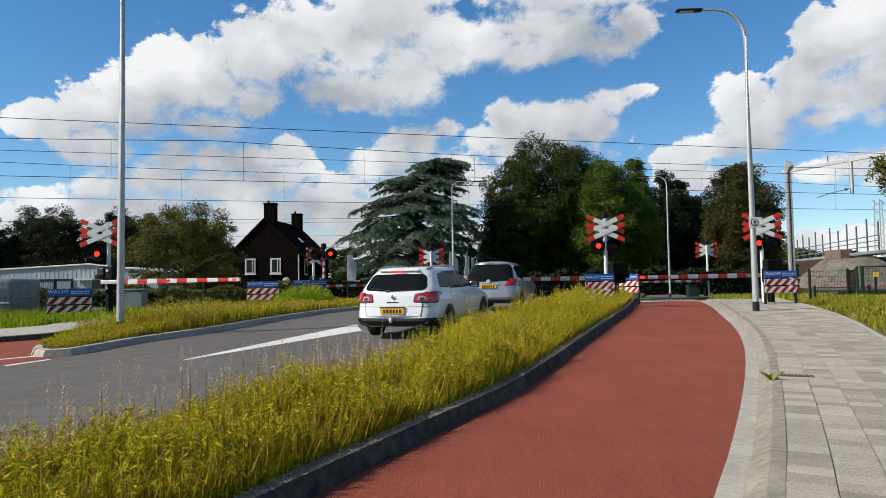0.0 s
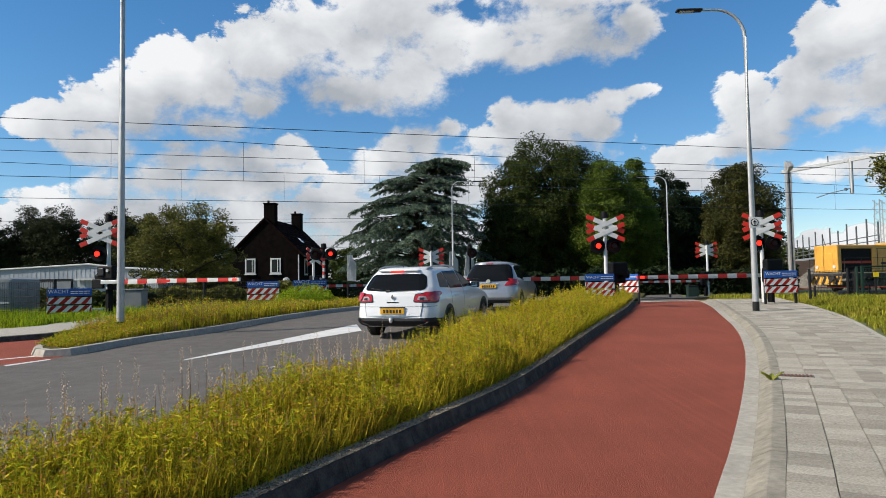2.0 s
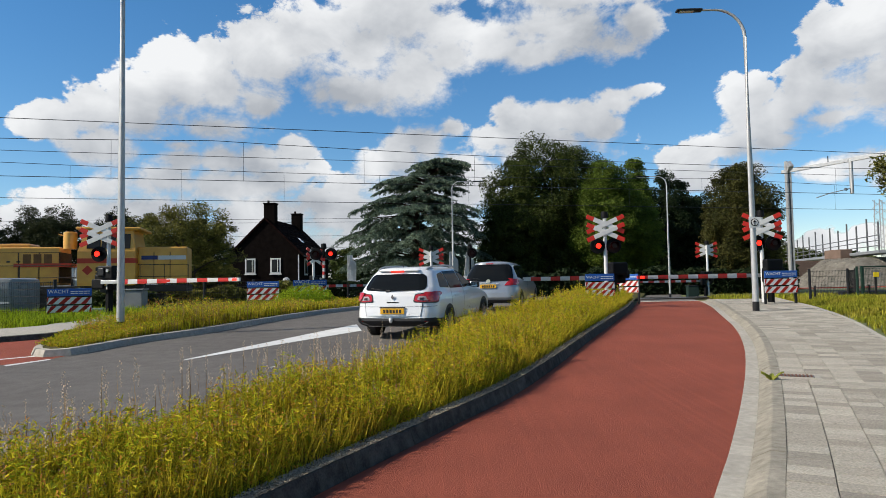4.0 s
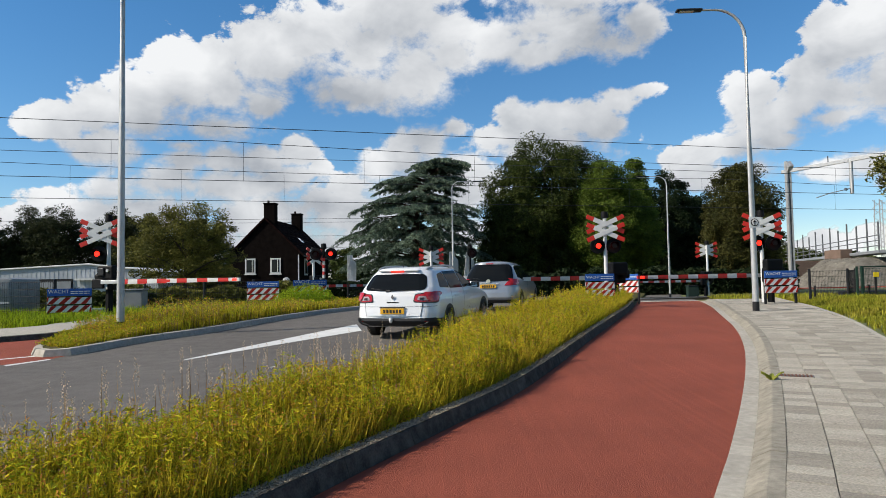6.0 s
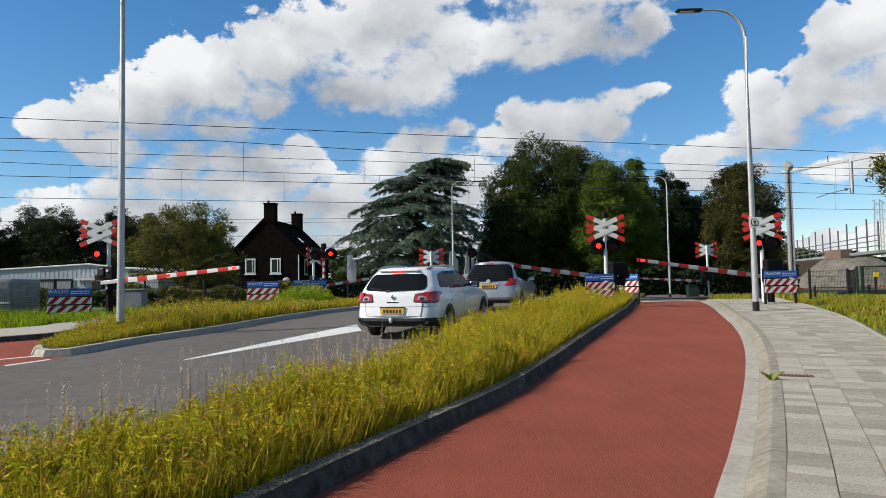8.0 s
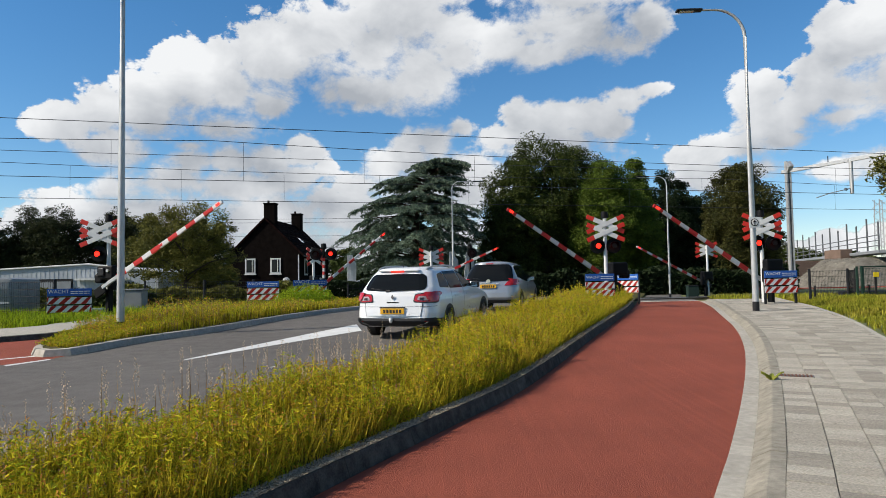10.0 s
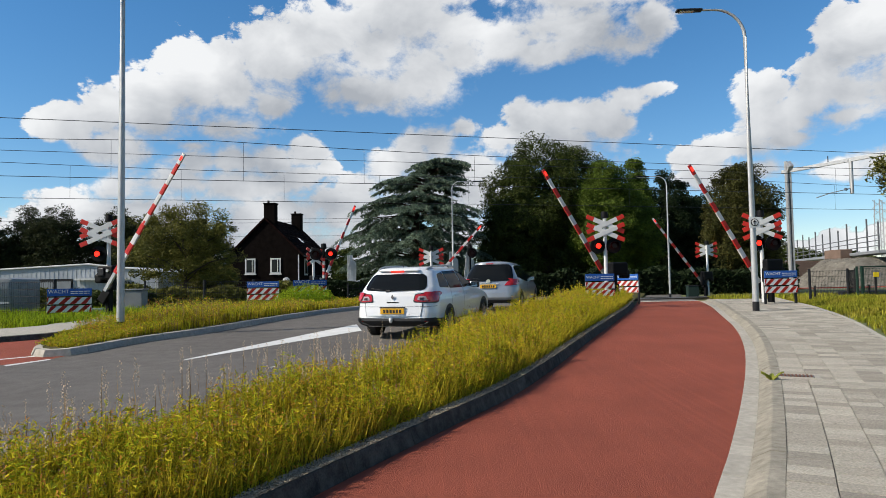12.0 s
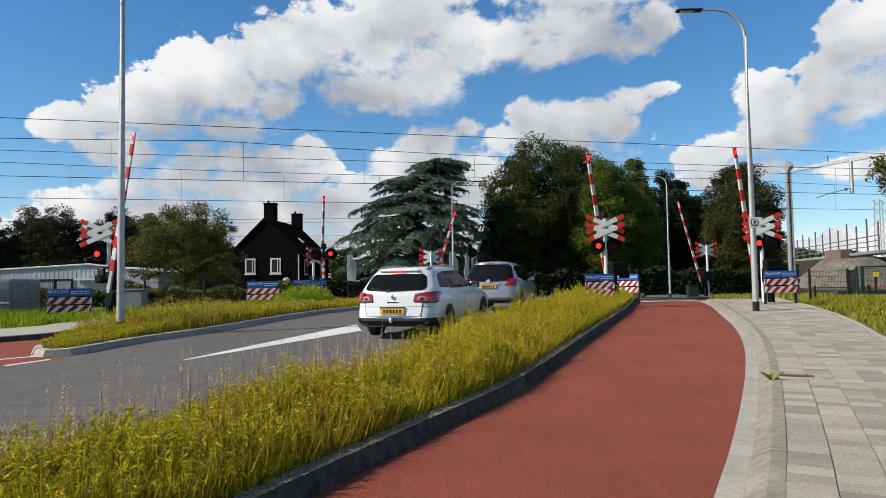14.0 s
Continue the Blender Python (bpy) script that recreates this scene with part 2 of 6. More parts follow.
verge_width = np.array([1.65 + 0.65 * ease(5.0, 13.0, y) for y in path_left[:, 1]])
path_beyond = tagged(strip("crossing_apron", even(reach(path_left, 27.4, 60), 60), even(reach(path_right, 27.4, 60), 60), -0.004, asphalt, 6), "dark asphalt where the path crosses the railway", "road", kind="structure")

median_road = path_left - normals(path_left) * (verge_width + 0.1)[:, None]
road_left_edge = resample([(-34, -24), (-16, 3.0), (-9.6, 9.6), (-7.0, 12.1), (-6.41, 13.94), (-5.71, 15.26), (-4.96, 17.6), (-3.4, 23.5), (-1.5, 30.0), (1.5, 39.0), (5.0, 50.0)], 0.25)
road = tagged(strip("road", even(road_left_edge, 200), even(median_road, 200), 0.0, asphalt, 16), "grey asphalt carriageway with worn patches", "road", kind="structure")


def quick_mesh(name, verts, quads, tris, mat, parent=None):
    """A mesh from arrays, for the many blades and leaves."""
    quads, tris = np.asarray(quads, np.int32).reshape(-1, 4), np.asarray(tris, np.int32).reshape(-1, 3)
    me = bpy.data.meshes.new(name)
    me.vertices.add(len(verts))
    me.vertices.foreach_set("co", np.asarray(verts, np.float32).ravel())
    loops = np.concatenate([quads.ravel(), tris.ravel()])
    me.loops.add(len(loops))
    me.loops.foreach_set("vertex_index", loops)
    me.polygons.add(len(quads) + len(tris))
    starts = np.concatenate([np.arange(len(quads)) * 4, len(quads) * 4 + np.arange(len(tris)) * 3])
    me.polygons.foreach_set("loop_start", starts.astype(np.int32))
    me.materials.append(mat)
    me.update(calc_edges=True)
    me.validate()
    ob = new(name, me)
    ob.parent = parent
    return ob


rng = np.random.default_rng(5)


def blades(name, roots, height, width, mat, lean=0.35, up=None):
    """Bent tapered blades, one at each root; up: first directions, else upright."""
    k = len(roots)
    h = np.broadcast_to(height, (k,))[:, None]
    w = np.broadcast_to(width, (k,))[:, None]
    a = rng.uniform(0, 2 * np.pi, k)
    side = np.stack([np.cos(a), np.sin(a), np.zeros(k)], 1)
    out = np.stack([-np.sin(a), np.cos(a), np.zeros(k)], 1)
    bend = (rng.uniform(-1, 1, k) * lean)[:, None]
    axis = np.array([0, 0, 1.0]) if up is None else up
    mid = roots + axis * h * 0.55 + out * h * bend * 0.35
    tip = roots + axis * h * (1 - 0.3 * np.abs(bend)) + out * h * bend * 1.0
    v = np.stack([roots - side * w * 0.4, roots + side * w * 0.4, mid - side * w * 0.5, mid + side * w * 0.5, tip], 1).reshape(-1, 3)
    i = np.arange(k)[:, None] * 5
    return quick_mesh(name, v, i + np.array([0, 1, 3, 2]), i + np.array([2, 3, 4]), mat)


def leaf_quads(name, centres, size, mat, parent=None, flat=0.4, stretch=1.6, sag=0.0, small=False):
    """Many small leaves at the given places, folded along the middle unless small."""
    k = len(centres)
    d = rng.normal(size=(k, 3))
    d[:, 2] = d[:, 2] * (1 - flat) - sag
    d /= np.linalg.norm(d, axis=1)[:, None]
    e = rng.normal(size=(k, 3))
    e -= d * (e * d).sum(1)[:, None]
    e /= np.linalg.norm(e, axis=1)[:, None]
    nrm = np.cross(d, e)
    s = (size * rng.uniform(0.6, 1.4, k))[:, None]
    a, b = centres - d * s * stretch / 2, centres + d * s * stretch / 2
    l, r = centres + e * s * 0.5 + nrm * s * 0.12, centres - e * s * 0.5 + nrm * s * 0.12
    if small:
        return quick_mesh(name, np.stack([a, l, b + (r - l) * 0.3], 1).reshape(-1, 3), [], np.arange(k * 3).reshape(-1, 3), mat, parent)
    v = np.stack([a, l, b, r], 1).reshape(-1, 3)
    i = np.arange(k)[:, None] * 4
    return quick_mesh(name, v, [], np.concatenate([i + np.array([0, 1, 2]), i + np.array([0, 2, 3])]), mat, parent)


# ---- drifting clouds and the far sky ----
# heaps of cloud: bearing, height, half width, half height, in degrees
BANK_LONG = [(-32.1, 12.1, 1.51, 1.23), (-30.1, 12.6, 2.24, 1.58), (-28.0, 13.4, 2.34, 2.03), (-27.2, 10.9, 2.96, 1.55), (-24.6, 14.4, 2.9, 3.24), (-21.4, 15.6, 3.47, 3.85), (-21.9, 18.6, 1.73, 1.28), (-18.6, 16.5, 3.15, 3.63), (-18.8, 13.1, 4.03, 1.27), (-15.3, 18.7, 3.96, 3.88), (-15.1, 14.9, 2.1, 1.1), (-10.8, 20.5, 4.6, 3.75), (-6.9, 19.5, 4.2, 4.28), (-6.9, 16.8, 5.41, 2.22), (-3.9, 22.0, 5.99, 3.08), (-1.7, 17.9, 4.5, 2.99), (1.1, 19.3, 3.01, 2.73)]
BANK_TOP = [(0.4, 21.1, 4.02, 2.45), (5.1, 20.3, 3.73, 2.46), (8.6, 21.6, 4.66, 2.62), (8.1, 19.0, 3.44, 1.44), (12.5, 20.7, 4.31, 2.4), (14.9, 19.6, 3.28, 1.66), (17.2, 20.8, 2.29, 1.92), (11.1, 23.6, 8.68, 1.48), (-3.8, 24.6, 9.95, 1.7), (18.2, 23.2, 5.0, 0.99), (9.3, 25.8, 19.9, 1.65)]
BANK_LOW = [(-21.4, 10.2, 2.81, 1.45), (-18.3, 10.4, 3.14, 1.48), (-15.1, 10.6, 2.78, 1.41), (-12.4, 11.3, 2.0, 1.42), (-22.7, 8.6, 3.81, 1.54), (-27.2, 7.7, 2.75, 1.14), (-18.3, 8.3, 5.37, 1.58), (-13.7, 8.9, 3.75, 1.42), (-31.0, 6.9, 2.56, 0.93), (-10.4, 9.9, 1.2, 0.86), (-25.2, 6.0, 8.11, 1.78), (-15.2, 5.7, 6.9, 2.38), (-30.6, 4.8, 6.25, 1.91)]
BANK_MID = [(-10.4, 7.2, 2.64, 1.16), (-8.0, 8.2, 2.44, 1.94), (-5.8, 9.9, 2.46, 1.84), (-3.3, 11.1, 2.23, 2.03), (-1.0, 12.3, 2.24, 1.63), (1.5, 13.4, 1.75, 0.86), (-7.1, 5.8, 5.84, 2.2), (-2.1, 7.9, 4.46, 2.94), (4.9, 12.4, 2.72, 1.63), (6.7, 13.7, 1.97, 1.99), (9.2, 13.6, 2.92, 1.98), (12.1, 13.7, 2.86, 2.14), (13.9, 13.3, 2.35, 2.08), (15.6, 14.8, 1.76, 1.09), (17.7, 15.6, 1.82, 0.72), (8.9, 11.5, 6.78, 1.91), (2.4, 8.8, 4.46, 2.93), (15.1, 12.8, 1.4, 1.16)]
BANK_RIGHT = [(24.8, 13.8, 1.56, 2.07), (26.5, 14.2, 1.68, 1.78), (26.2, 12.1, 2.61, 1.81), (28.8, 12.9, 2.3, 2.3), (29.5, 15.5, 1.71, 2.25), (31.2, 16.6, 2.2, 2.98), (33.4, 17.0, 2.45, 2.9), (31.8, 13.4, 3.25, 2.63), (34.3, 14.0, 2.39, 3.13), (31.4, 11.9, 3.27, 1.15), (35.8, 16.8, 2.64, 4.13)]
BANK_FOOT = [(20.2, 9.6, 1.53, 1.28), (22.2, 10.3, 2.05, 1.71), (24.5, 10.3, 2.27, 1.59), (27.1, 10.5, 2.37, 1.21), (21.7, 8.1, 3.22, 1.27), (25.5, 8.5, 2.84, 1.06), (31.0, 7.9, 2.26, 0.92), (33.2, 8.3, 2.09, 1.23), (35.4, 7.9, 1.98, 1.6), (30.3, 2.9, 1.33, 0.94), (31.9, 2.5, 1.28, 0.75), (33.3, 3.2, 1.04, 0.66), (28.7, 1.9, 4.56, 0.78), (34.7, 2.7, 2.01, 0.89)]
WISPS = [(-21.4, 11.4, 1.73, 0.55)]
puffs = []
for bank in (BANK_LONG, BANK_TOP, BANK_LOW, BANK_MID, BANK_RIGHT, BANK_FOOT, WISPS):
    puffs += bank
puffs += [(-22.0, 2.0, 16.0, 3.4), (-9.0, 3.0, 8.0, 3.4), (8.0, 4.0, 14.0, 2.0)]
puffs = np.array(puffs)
az_list = np.concatenate([np.arange(-180, -44, 4.0), np.arange(-44, 44, 0.5), np.arange(44, 180.1, 4.0)])
el_list = np.concatenate([np.arange(-2, 32, 0.45), np.arange(32, 91, 3.0)])
AZ, EL = np.meshgrid(az_list, el_list)
cover = np.full(AZ.shape, -1.0)
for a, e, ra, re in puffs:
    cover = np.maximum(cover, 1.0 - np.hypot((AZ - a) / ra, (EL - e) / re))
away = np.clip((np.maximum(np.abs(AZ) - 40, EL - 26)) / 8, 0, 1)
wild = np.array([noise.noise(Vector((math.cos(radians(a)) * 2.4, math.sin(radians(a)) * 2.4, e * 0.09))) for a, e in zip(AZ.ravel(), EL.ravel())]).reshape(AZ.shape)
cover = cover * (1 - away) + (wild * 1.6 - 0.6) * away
# how much cloud lies above each spot: the heaps are white on top and grey below
under = np.zeros(AZ.shape)
for j in range(len(el_list) - 2, -1, -1):
    solid = np.clip(cover[j + 1] * 3 + 0.4, 0, 1)
    under[j] = under[j + 1] * (0.80 + 0.15 * solid) + np.clip(cover[j + 1] + 0.15, 0, 0.8) * min(el_list[j + 1] - el_list[j], 0.6)
under = np.clip(under / 2.2, 0, 1.3)
SKY_RADIUS = 3000.0
ca, sa, ce, se = np.cos(np.radians(AZ)), np.sin(np.radians(AZ)), np.cos(np.radians(EL)), np.sin(np.radians(EL))
dome_verts = np.stack([sa * ce, ca * ce, se], -1).reshape(-1, 3) * SKY_RADIUS
rows_n, cols_n = AZ.shape
idx = (np.arange(rows_n - 1)[:, None] * cols_n + np.arange(cols_n - 1)[None, :]).ravel()
cloud_mat = bpy.data.materials.new("cloud_layer")
cloud_mat.use_nodes = True
nt = cloud_mat.node_tree
cn, cl = nt.nodes, nt.links.new
cn.remove(cn["Principled BSDF"])


def attr_node(name):
    a = cn.new("ShaderNodeAttribute")
    a.attribute_name = name
    return a.outputs["Fac"]


def math_node(op, a, b, c=None):
    m = cn.new("ShaderNodeMath")
    m.operation = op
    for i, v in enumerate((a, b, c)):
        if v is None:
            continue
        if isinstance(v, (int, float)):
            m.inputs[i].default_value = v
        else:
            cl(v, m.inputs[i])
    return m.outputs[0]


def cloud_noise(scale, detail, rough=0.55, distort=0.0):
    t = cn.new("ShaderNodeTexNoise")
    t.inputs["Scale"].default_value, t.inputs["Detail"].default_value = scale, detail
    t.inputs["Roughness"].default_value, t.inputs["Distortion"].default_value = rough, distort
    co = cn.new("ShaderNodeTexCoord")
    mp = cn.new("ShaderNodeMapping")
    mp.inputs["Scale"].default_value = (1 / 3000, 1 / 3000, 1.5 / 3000)
    cl(co.outputs["Object"], mp.inputs[0])
    cl(mp.outputs[0], t.inputs["Vector"])
    return t.outputs[0]


lobes = cn.new("ShaderNodeTexVoronoi")
lobes.inputs["Scale"].default_value, lobes.inputs["Detail"].default_value = 34.0, 3.0
lobes.inputs["Roughness"].default_value, lobes.normalize = 0.6, True
lobe_co, lobe_map = cn.new("ShaderNodeTexCoord"), cn.new("ShaderNodeMapping")
lobe_map.inputs["Scale"].default_value = (1 / 3000, 1 / 3000, 1.2 / 3000)
cl(lobe_co.outputs["Object"], lobe_map.inputs[0])
cl(lobe_map.outputs[0], lobes.inputs["Vector"])
heap = math_node("MULTIPLY_ADD", lobes.outputs["Distance"], -1.0, 0.34)
shape = math_node("MULTIPLY_ADD", math_node("SUBTRACT", cloud_noise(13, 11, 0.66, 0.25), 0.5), 2.2, math_node("ADD", attr_node("cover"), heap))
soft_edge = cn.new("ShaderNodeMapRange")
soft_edge.interpolation_type = "SMOOTHSTEP"
soft_edge.inputs[1].default_value = -0.05
cl(math_node("MULTIPLY_ADD", attr_node("under"), 0.40, 0.13), soft_edge.inputs[2])
cl(shape, soft_edge.inputs[0])
dim = math_node("MULTIPLY_ADD", attr_node("under"), 0.36, math_node("MULTIPLY_ADD", cloud_noise(8, 8, 0.52, 0.3), 1.45, -0.70))
dim = math_node("MULTIPLY_ADD", heap, -0.22, dim)
tone = cn.new("ShaderNodeMapRange")
tone.inputs[1].default_value, tone.inputs[2].default_value = -0.02, 0.70
cl(dim, tone.inputs[0])
cmix = cn.new("ShaderNodeMix")
cmix.data_type = "RGBA"
cmix.inputs[6].default_value, cmix.inputs[7].default_value = (0.585, 0.595, 0.605, 1), (0.27, 0.29, 0.32, 1)
cl(tone.outputs[0], cmix.inputs[0])
emit = cn.new("ShaderNodeEmission")
cl(cmix.outputs[2], emit.inputs[0])
clear = cn.new("ShaderNodeBsdfTransparent")
cms = cn.new("ShaderNodeMixShader")
cl(soft_edge.outputs[0], cms.inputs[0])
cl(clear.outputs[0], cms.inputs[1])
cl(emit.outputs[0], cms.inputs[2])
cl(cms.outputs[0], cn["Material Output"].inputs[0])
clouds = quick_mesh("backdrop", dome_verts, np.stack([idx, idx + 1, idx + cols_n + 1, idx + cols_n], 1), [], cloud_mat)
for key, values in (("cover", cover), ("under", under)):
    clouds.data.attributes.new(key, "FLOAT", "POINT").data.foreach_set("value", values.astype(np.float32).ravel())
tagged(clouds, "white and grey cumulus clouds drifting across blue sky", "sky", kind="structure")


# ---- the verge between road and cycle path ----
median = strip("median_verge", path_left - normals(path_left) * verge_width[:, None], offset(path_left, -0.1), 0.10, soil, 6)
co = np.array([v.co for v in median.data.vertices]).reshape(-1, 7, 3)
co[:, :, 2] += 0.16 * np.sin(np.linspace(0, np.pi, 7))[None, :]
median.data.vertices.foreach_set("co", co.ravel())
tagged(median, "raised soil strip between road and cycle path", "verge", kind="structure")
median_end = 26.2


def along(line, inner, outer, y0, y1, count, up=0.1, mound=0.16):
    """Random spots on a strip beside a line, on its mound."""
    ok = np.where((line[:, 1] > y0) & (line[:, 1] < y1))[0]
    i = rng.choice(ok, count)
    nn = normals(line)[i]
    f = rng.uniform(0, 1, count)
    o = -verge_width[i] + (outer + verge_width[i]) * f
    ahead = np.stack([-nn[:, 1], nn[:, 0]], 1) * rng.uniform(-0.13, 0.13, count)[:, None]
    p = line[i] + nn * o[:, None] + ahead + rng.uniform(-0.03, 0.03, (count, 2))
    z = np.array([land(x, y) for x, y in p]) + up + mound * np.sin(np.pi * f)
    return np.column_stack([p, z]), f


def wild_grass(line, inner, outer, y0, y1, density, tall, name, near=True, up=0.1, mound=0.16, tag="tall yellow-green weeds and grass on the verge"):
    area = (y1 - y0) * abs(outer - inner) * 1.08
    clump = lambda r: np.array([0.78 + 0.5 * noise.noise(Vector((p[0] * 0.9, p[1] * 0.9, 3.0))) + 0.3 * noise.noise(Vector((p[0] * 3.5, p[1] * 3.5, 7.0))) for p in r])
    low_edge = lambda f: 0.5 + 0.5 * np.clip((1 - f) / 0.12, 0, 1)
    o = []
    n1 = int(area * density * 0.8)
    roots, f = along(line, inner, outer, y0, y1, n1, up, mound)
    o.append(blades(name, roots, tall * rng.uniform(0.4, 1.0, n1) * clump(roots) * low_edge(f), rng.uniform(0.004, 0.009, n1) * (1 if near else 1.8), blade_mat, 0.75))
    n2 = int(area * density * 0.15)
    stems, f = along(line, inner, outer, y0, y1, n2, up, mound)
    hs = tall * (0.6 + 0.7 * rng.uniform(0, 1, n2) ** 3) * clump(stems) * low_edge(f) ** 0.4
    o.append(blades(name + "_stems", stems, hs, 0.005 if near else 0.010, weed_mat, 0.12))
    per = 26
    fr = rng.uniform(0.08, 0.98, (n2, per))
    cen = np.repeat(stems, per, 0)
    cen[:, 2] += (hs[:, None] * fr).ravel()
    cen[:, :2] += rng.normal(0, 0.026, (len(cen), 2)) * (1.15 - fr.ravel())[:, None]
    pick = rng.uniform(0, 1, len(cen))
    big = 0.0125 if near else 0.020
    o.append(leaf_quads(name + "_leaves", cen[pick < 0.55], big, weed_mat, flat=0.3, stretch=4.2, small=True))
    o.append(leaf_quads(name + "_leaves", cen[(pick >= 0.55) & (pick < 0.80)], big, green_mat, flat=0.3, stretch=3.4, small=True))
    o.append(leaf_quads(name + "_withered_leaves", cen[pick >= 0.80], big * 0.9, withered_mat, flat=0.2, stretch=3.0, small=True))
    some = n2 // 6
    head = np.repeat(stems[:some], 12, 0)
    head[:, 2] += np.repeat(hs[:some], 12) * np.tile(np.linspace(0.84, 1.06, 12), some)
    head[:, :2] += rng.normal(0, 0.005, (len(head), 2))
    o.append(leaf_quads(name + "_heads", head, 0.011 if near else 0.018, dry_mat, flat=0.0, stretch=1.6, small=True))
    for ob in o:
        tagged(ob, tag, "grass", kind="stuff")


wild_grass(path_left, -1.7, -0.20, -20.0, 2.2, 200, 0.40, "verge_grass", near=False)
wild_grass(path_left, -1.7, -0.21, 2.2, 9.5, 4600, 0.42, "verge_grass")
wild_grass(path_left, -2.15, -0.20, 9.5, 17.0, 2700, 0.47, "verge_grass")
wild_grass(path_left, -2.15, -0.18, 17.0, median_end, 950, 0.51, "verge_grass", near=False)

spikes, _ = along(path_left, -1.7, -0.9, 2.6, 7.4, 190)
tall_h = rng.uniform(0.40, 0.70, len(spikes))
tagged(blades("tall_stems", spikes, tall_h, 0.006, dry_mat, 0.18), "tall thin weed stems above the verge", "grass", kind="stuff")
head = np.repeat(spikes, 22, 0)
head[:, 2] += np.repeat(tall_h, 22) * np.tile(np.linspace(0.76, 1.02, 22), len(spikes))
head[:, :2] += rng.normal(0, 0.006, (len(head), 2))
tagged(leaf_quads("seed_heads", head, 0.0075, pink_mat, flat=0.0, stretch=1.8), "pinkish brown seed heads on tall stems", "grass", kind="stuff")


def umbel(x, y, tall):
    """A wild carrot: a thin stalk and a flat head of tiny white flowers."""
    u = empty("wild_carrot", pose(x, y, land(x, y) + 0.16), "white umbel flower on a thin stalk in the verge", "flower", "white flowers in the verge")
    part("stalk", tube((0, 0, 0), (0.02, 0, tall), 0.004, 0.003, 5), weed_mat, u)
    a, r = rng.uniform(0, 2 * np.pi, 60), 0.045 * np.sqrt(rng.uniform(0, 1, 60))
    spots = np.stack([0.02 + r * np.cos(a), r * np.sin(a), tall + 0.012 - r * r * 4], 1)
    leaf_quads("flower_head", spots, 0.012, sign_white, u, flat=0.9, stretch=1.0)


for ux, uy, ut in ((-1.78, 6.8, 0.40), (-1.72, 6.65, 0.28), (-1.62, 6.5, 0.26), (0.75, 12.6, 0.42), (-3.55, 4.6, 0.30)):
    umbel(ux, uy, ut)
kerb_profile = [(0.0, -0.04), (-0.015, 0.0), (-0.06, 0.125), (-0.075, 0.135), (-0.18, 0.14), (-0.18, -0.04)]
keep = path_left[(path_left[:, 1] > -20) & (path_left[:, 1] < median_end)]
rounded = np.concatenate([path_left[(path_left[:, 1] > -20) & (path_left[:, 1] < 24.2)][::4], [(7.25, 25.2), (7.15, 26.0), (6.6, 26.5), (5.7, 26.6)]])
median_kerb = tagged(empty("median_kerb"), "weathered concrete kerb along the cycle path, coloured dark for its shaded face", "kerb", kind="structure")
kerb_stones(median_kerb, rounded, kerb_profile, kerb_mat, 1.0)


def sunlit_kerb_flecks(count, y0, y1, size):
    """Pale flecks on the flat top of the kerb that paint it as sunlit."""
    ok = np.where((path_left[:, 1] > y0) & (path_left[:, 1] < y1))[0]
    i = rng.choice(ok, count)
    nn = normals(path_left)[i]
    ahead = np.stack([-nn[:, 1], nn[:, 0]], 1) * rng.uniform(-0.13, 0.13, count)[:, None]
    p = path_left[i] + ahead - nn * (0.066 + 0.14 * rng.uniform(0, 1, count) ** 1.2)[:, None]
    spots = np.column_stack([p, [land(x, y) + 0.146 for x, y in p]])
    tagged(leaf_quads("sunlit_kerb_flecks", spots, size, sunlit_fleck_mat, flat=0.93, stretch=2.2, small=True), "pale flecks painting the kerb top as sunlit", "litter", kind="stuff")


sunlit_kerb_flecks(16000, 2.0, 9.0, 0.010)
sunlit_kerb_flecks(9000, 9.0, 24.0, 0.018)
# long stems leaning out over the kerb
lean_i = rng.choice(np.where((path_left[:, 1] > 2.0) & (path_left[:, 1] < 25.0))[0], 4200)
lean_n = normals(path_left)[lean_i]
lean_p = path_left[lean_i] - lean_n * rng.uniform(0.16, 0.34, 4200)[:, None] + np.stack([-lean_n[:, 1], lean_n[:, 0]], 1) * rng.uniform(-0.13, 0.13, 4200)[:, None]
lean_root = np.column_stack([lean_p, [land(x, y) + 0.13 for x, y in lean_p]])
lean_up = np.column_stack([lean_n * rng.uniform(0.0, 0.45, 4200)[:, None], np.ones(4200)])
lean_up /= np.linalg.norm(lean_up, axis=1)[:, None]
tagged(blades("edge_grass", lean_root, rng.uniform(0.14, 0.44, 4200), rng.uniform(0.003, 0.006, 4200), blade_mat, 0.35, lean_up), "long grass leaning over the kerb", "grass", kind="stuff")
road_kerb = tagged(empty("road_kerb"), "grey concrete kerb along the carriageway", "kerb", kind="structure")
kr = keep - normals(keep) * np.array([1.7 + 0.65 * ease(5.0, 13.0, y) for y in keep[:, 1]])[:, None]
kerb_stones(road_kerb, kr, [(0.06, -0.04), (0.06, 0.12), (-0.06, 0.125), (-0.1, 0.0), (-0.1, -0.04)], kerb_mat, 1.0)

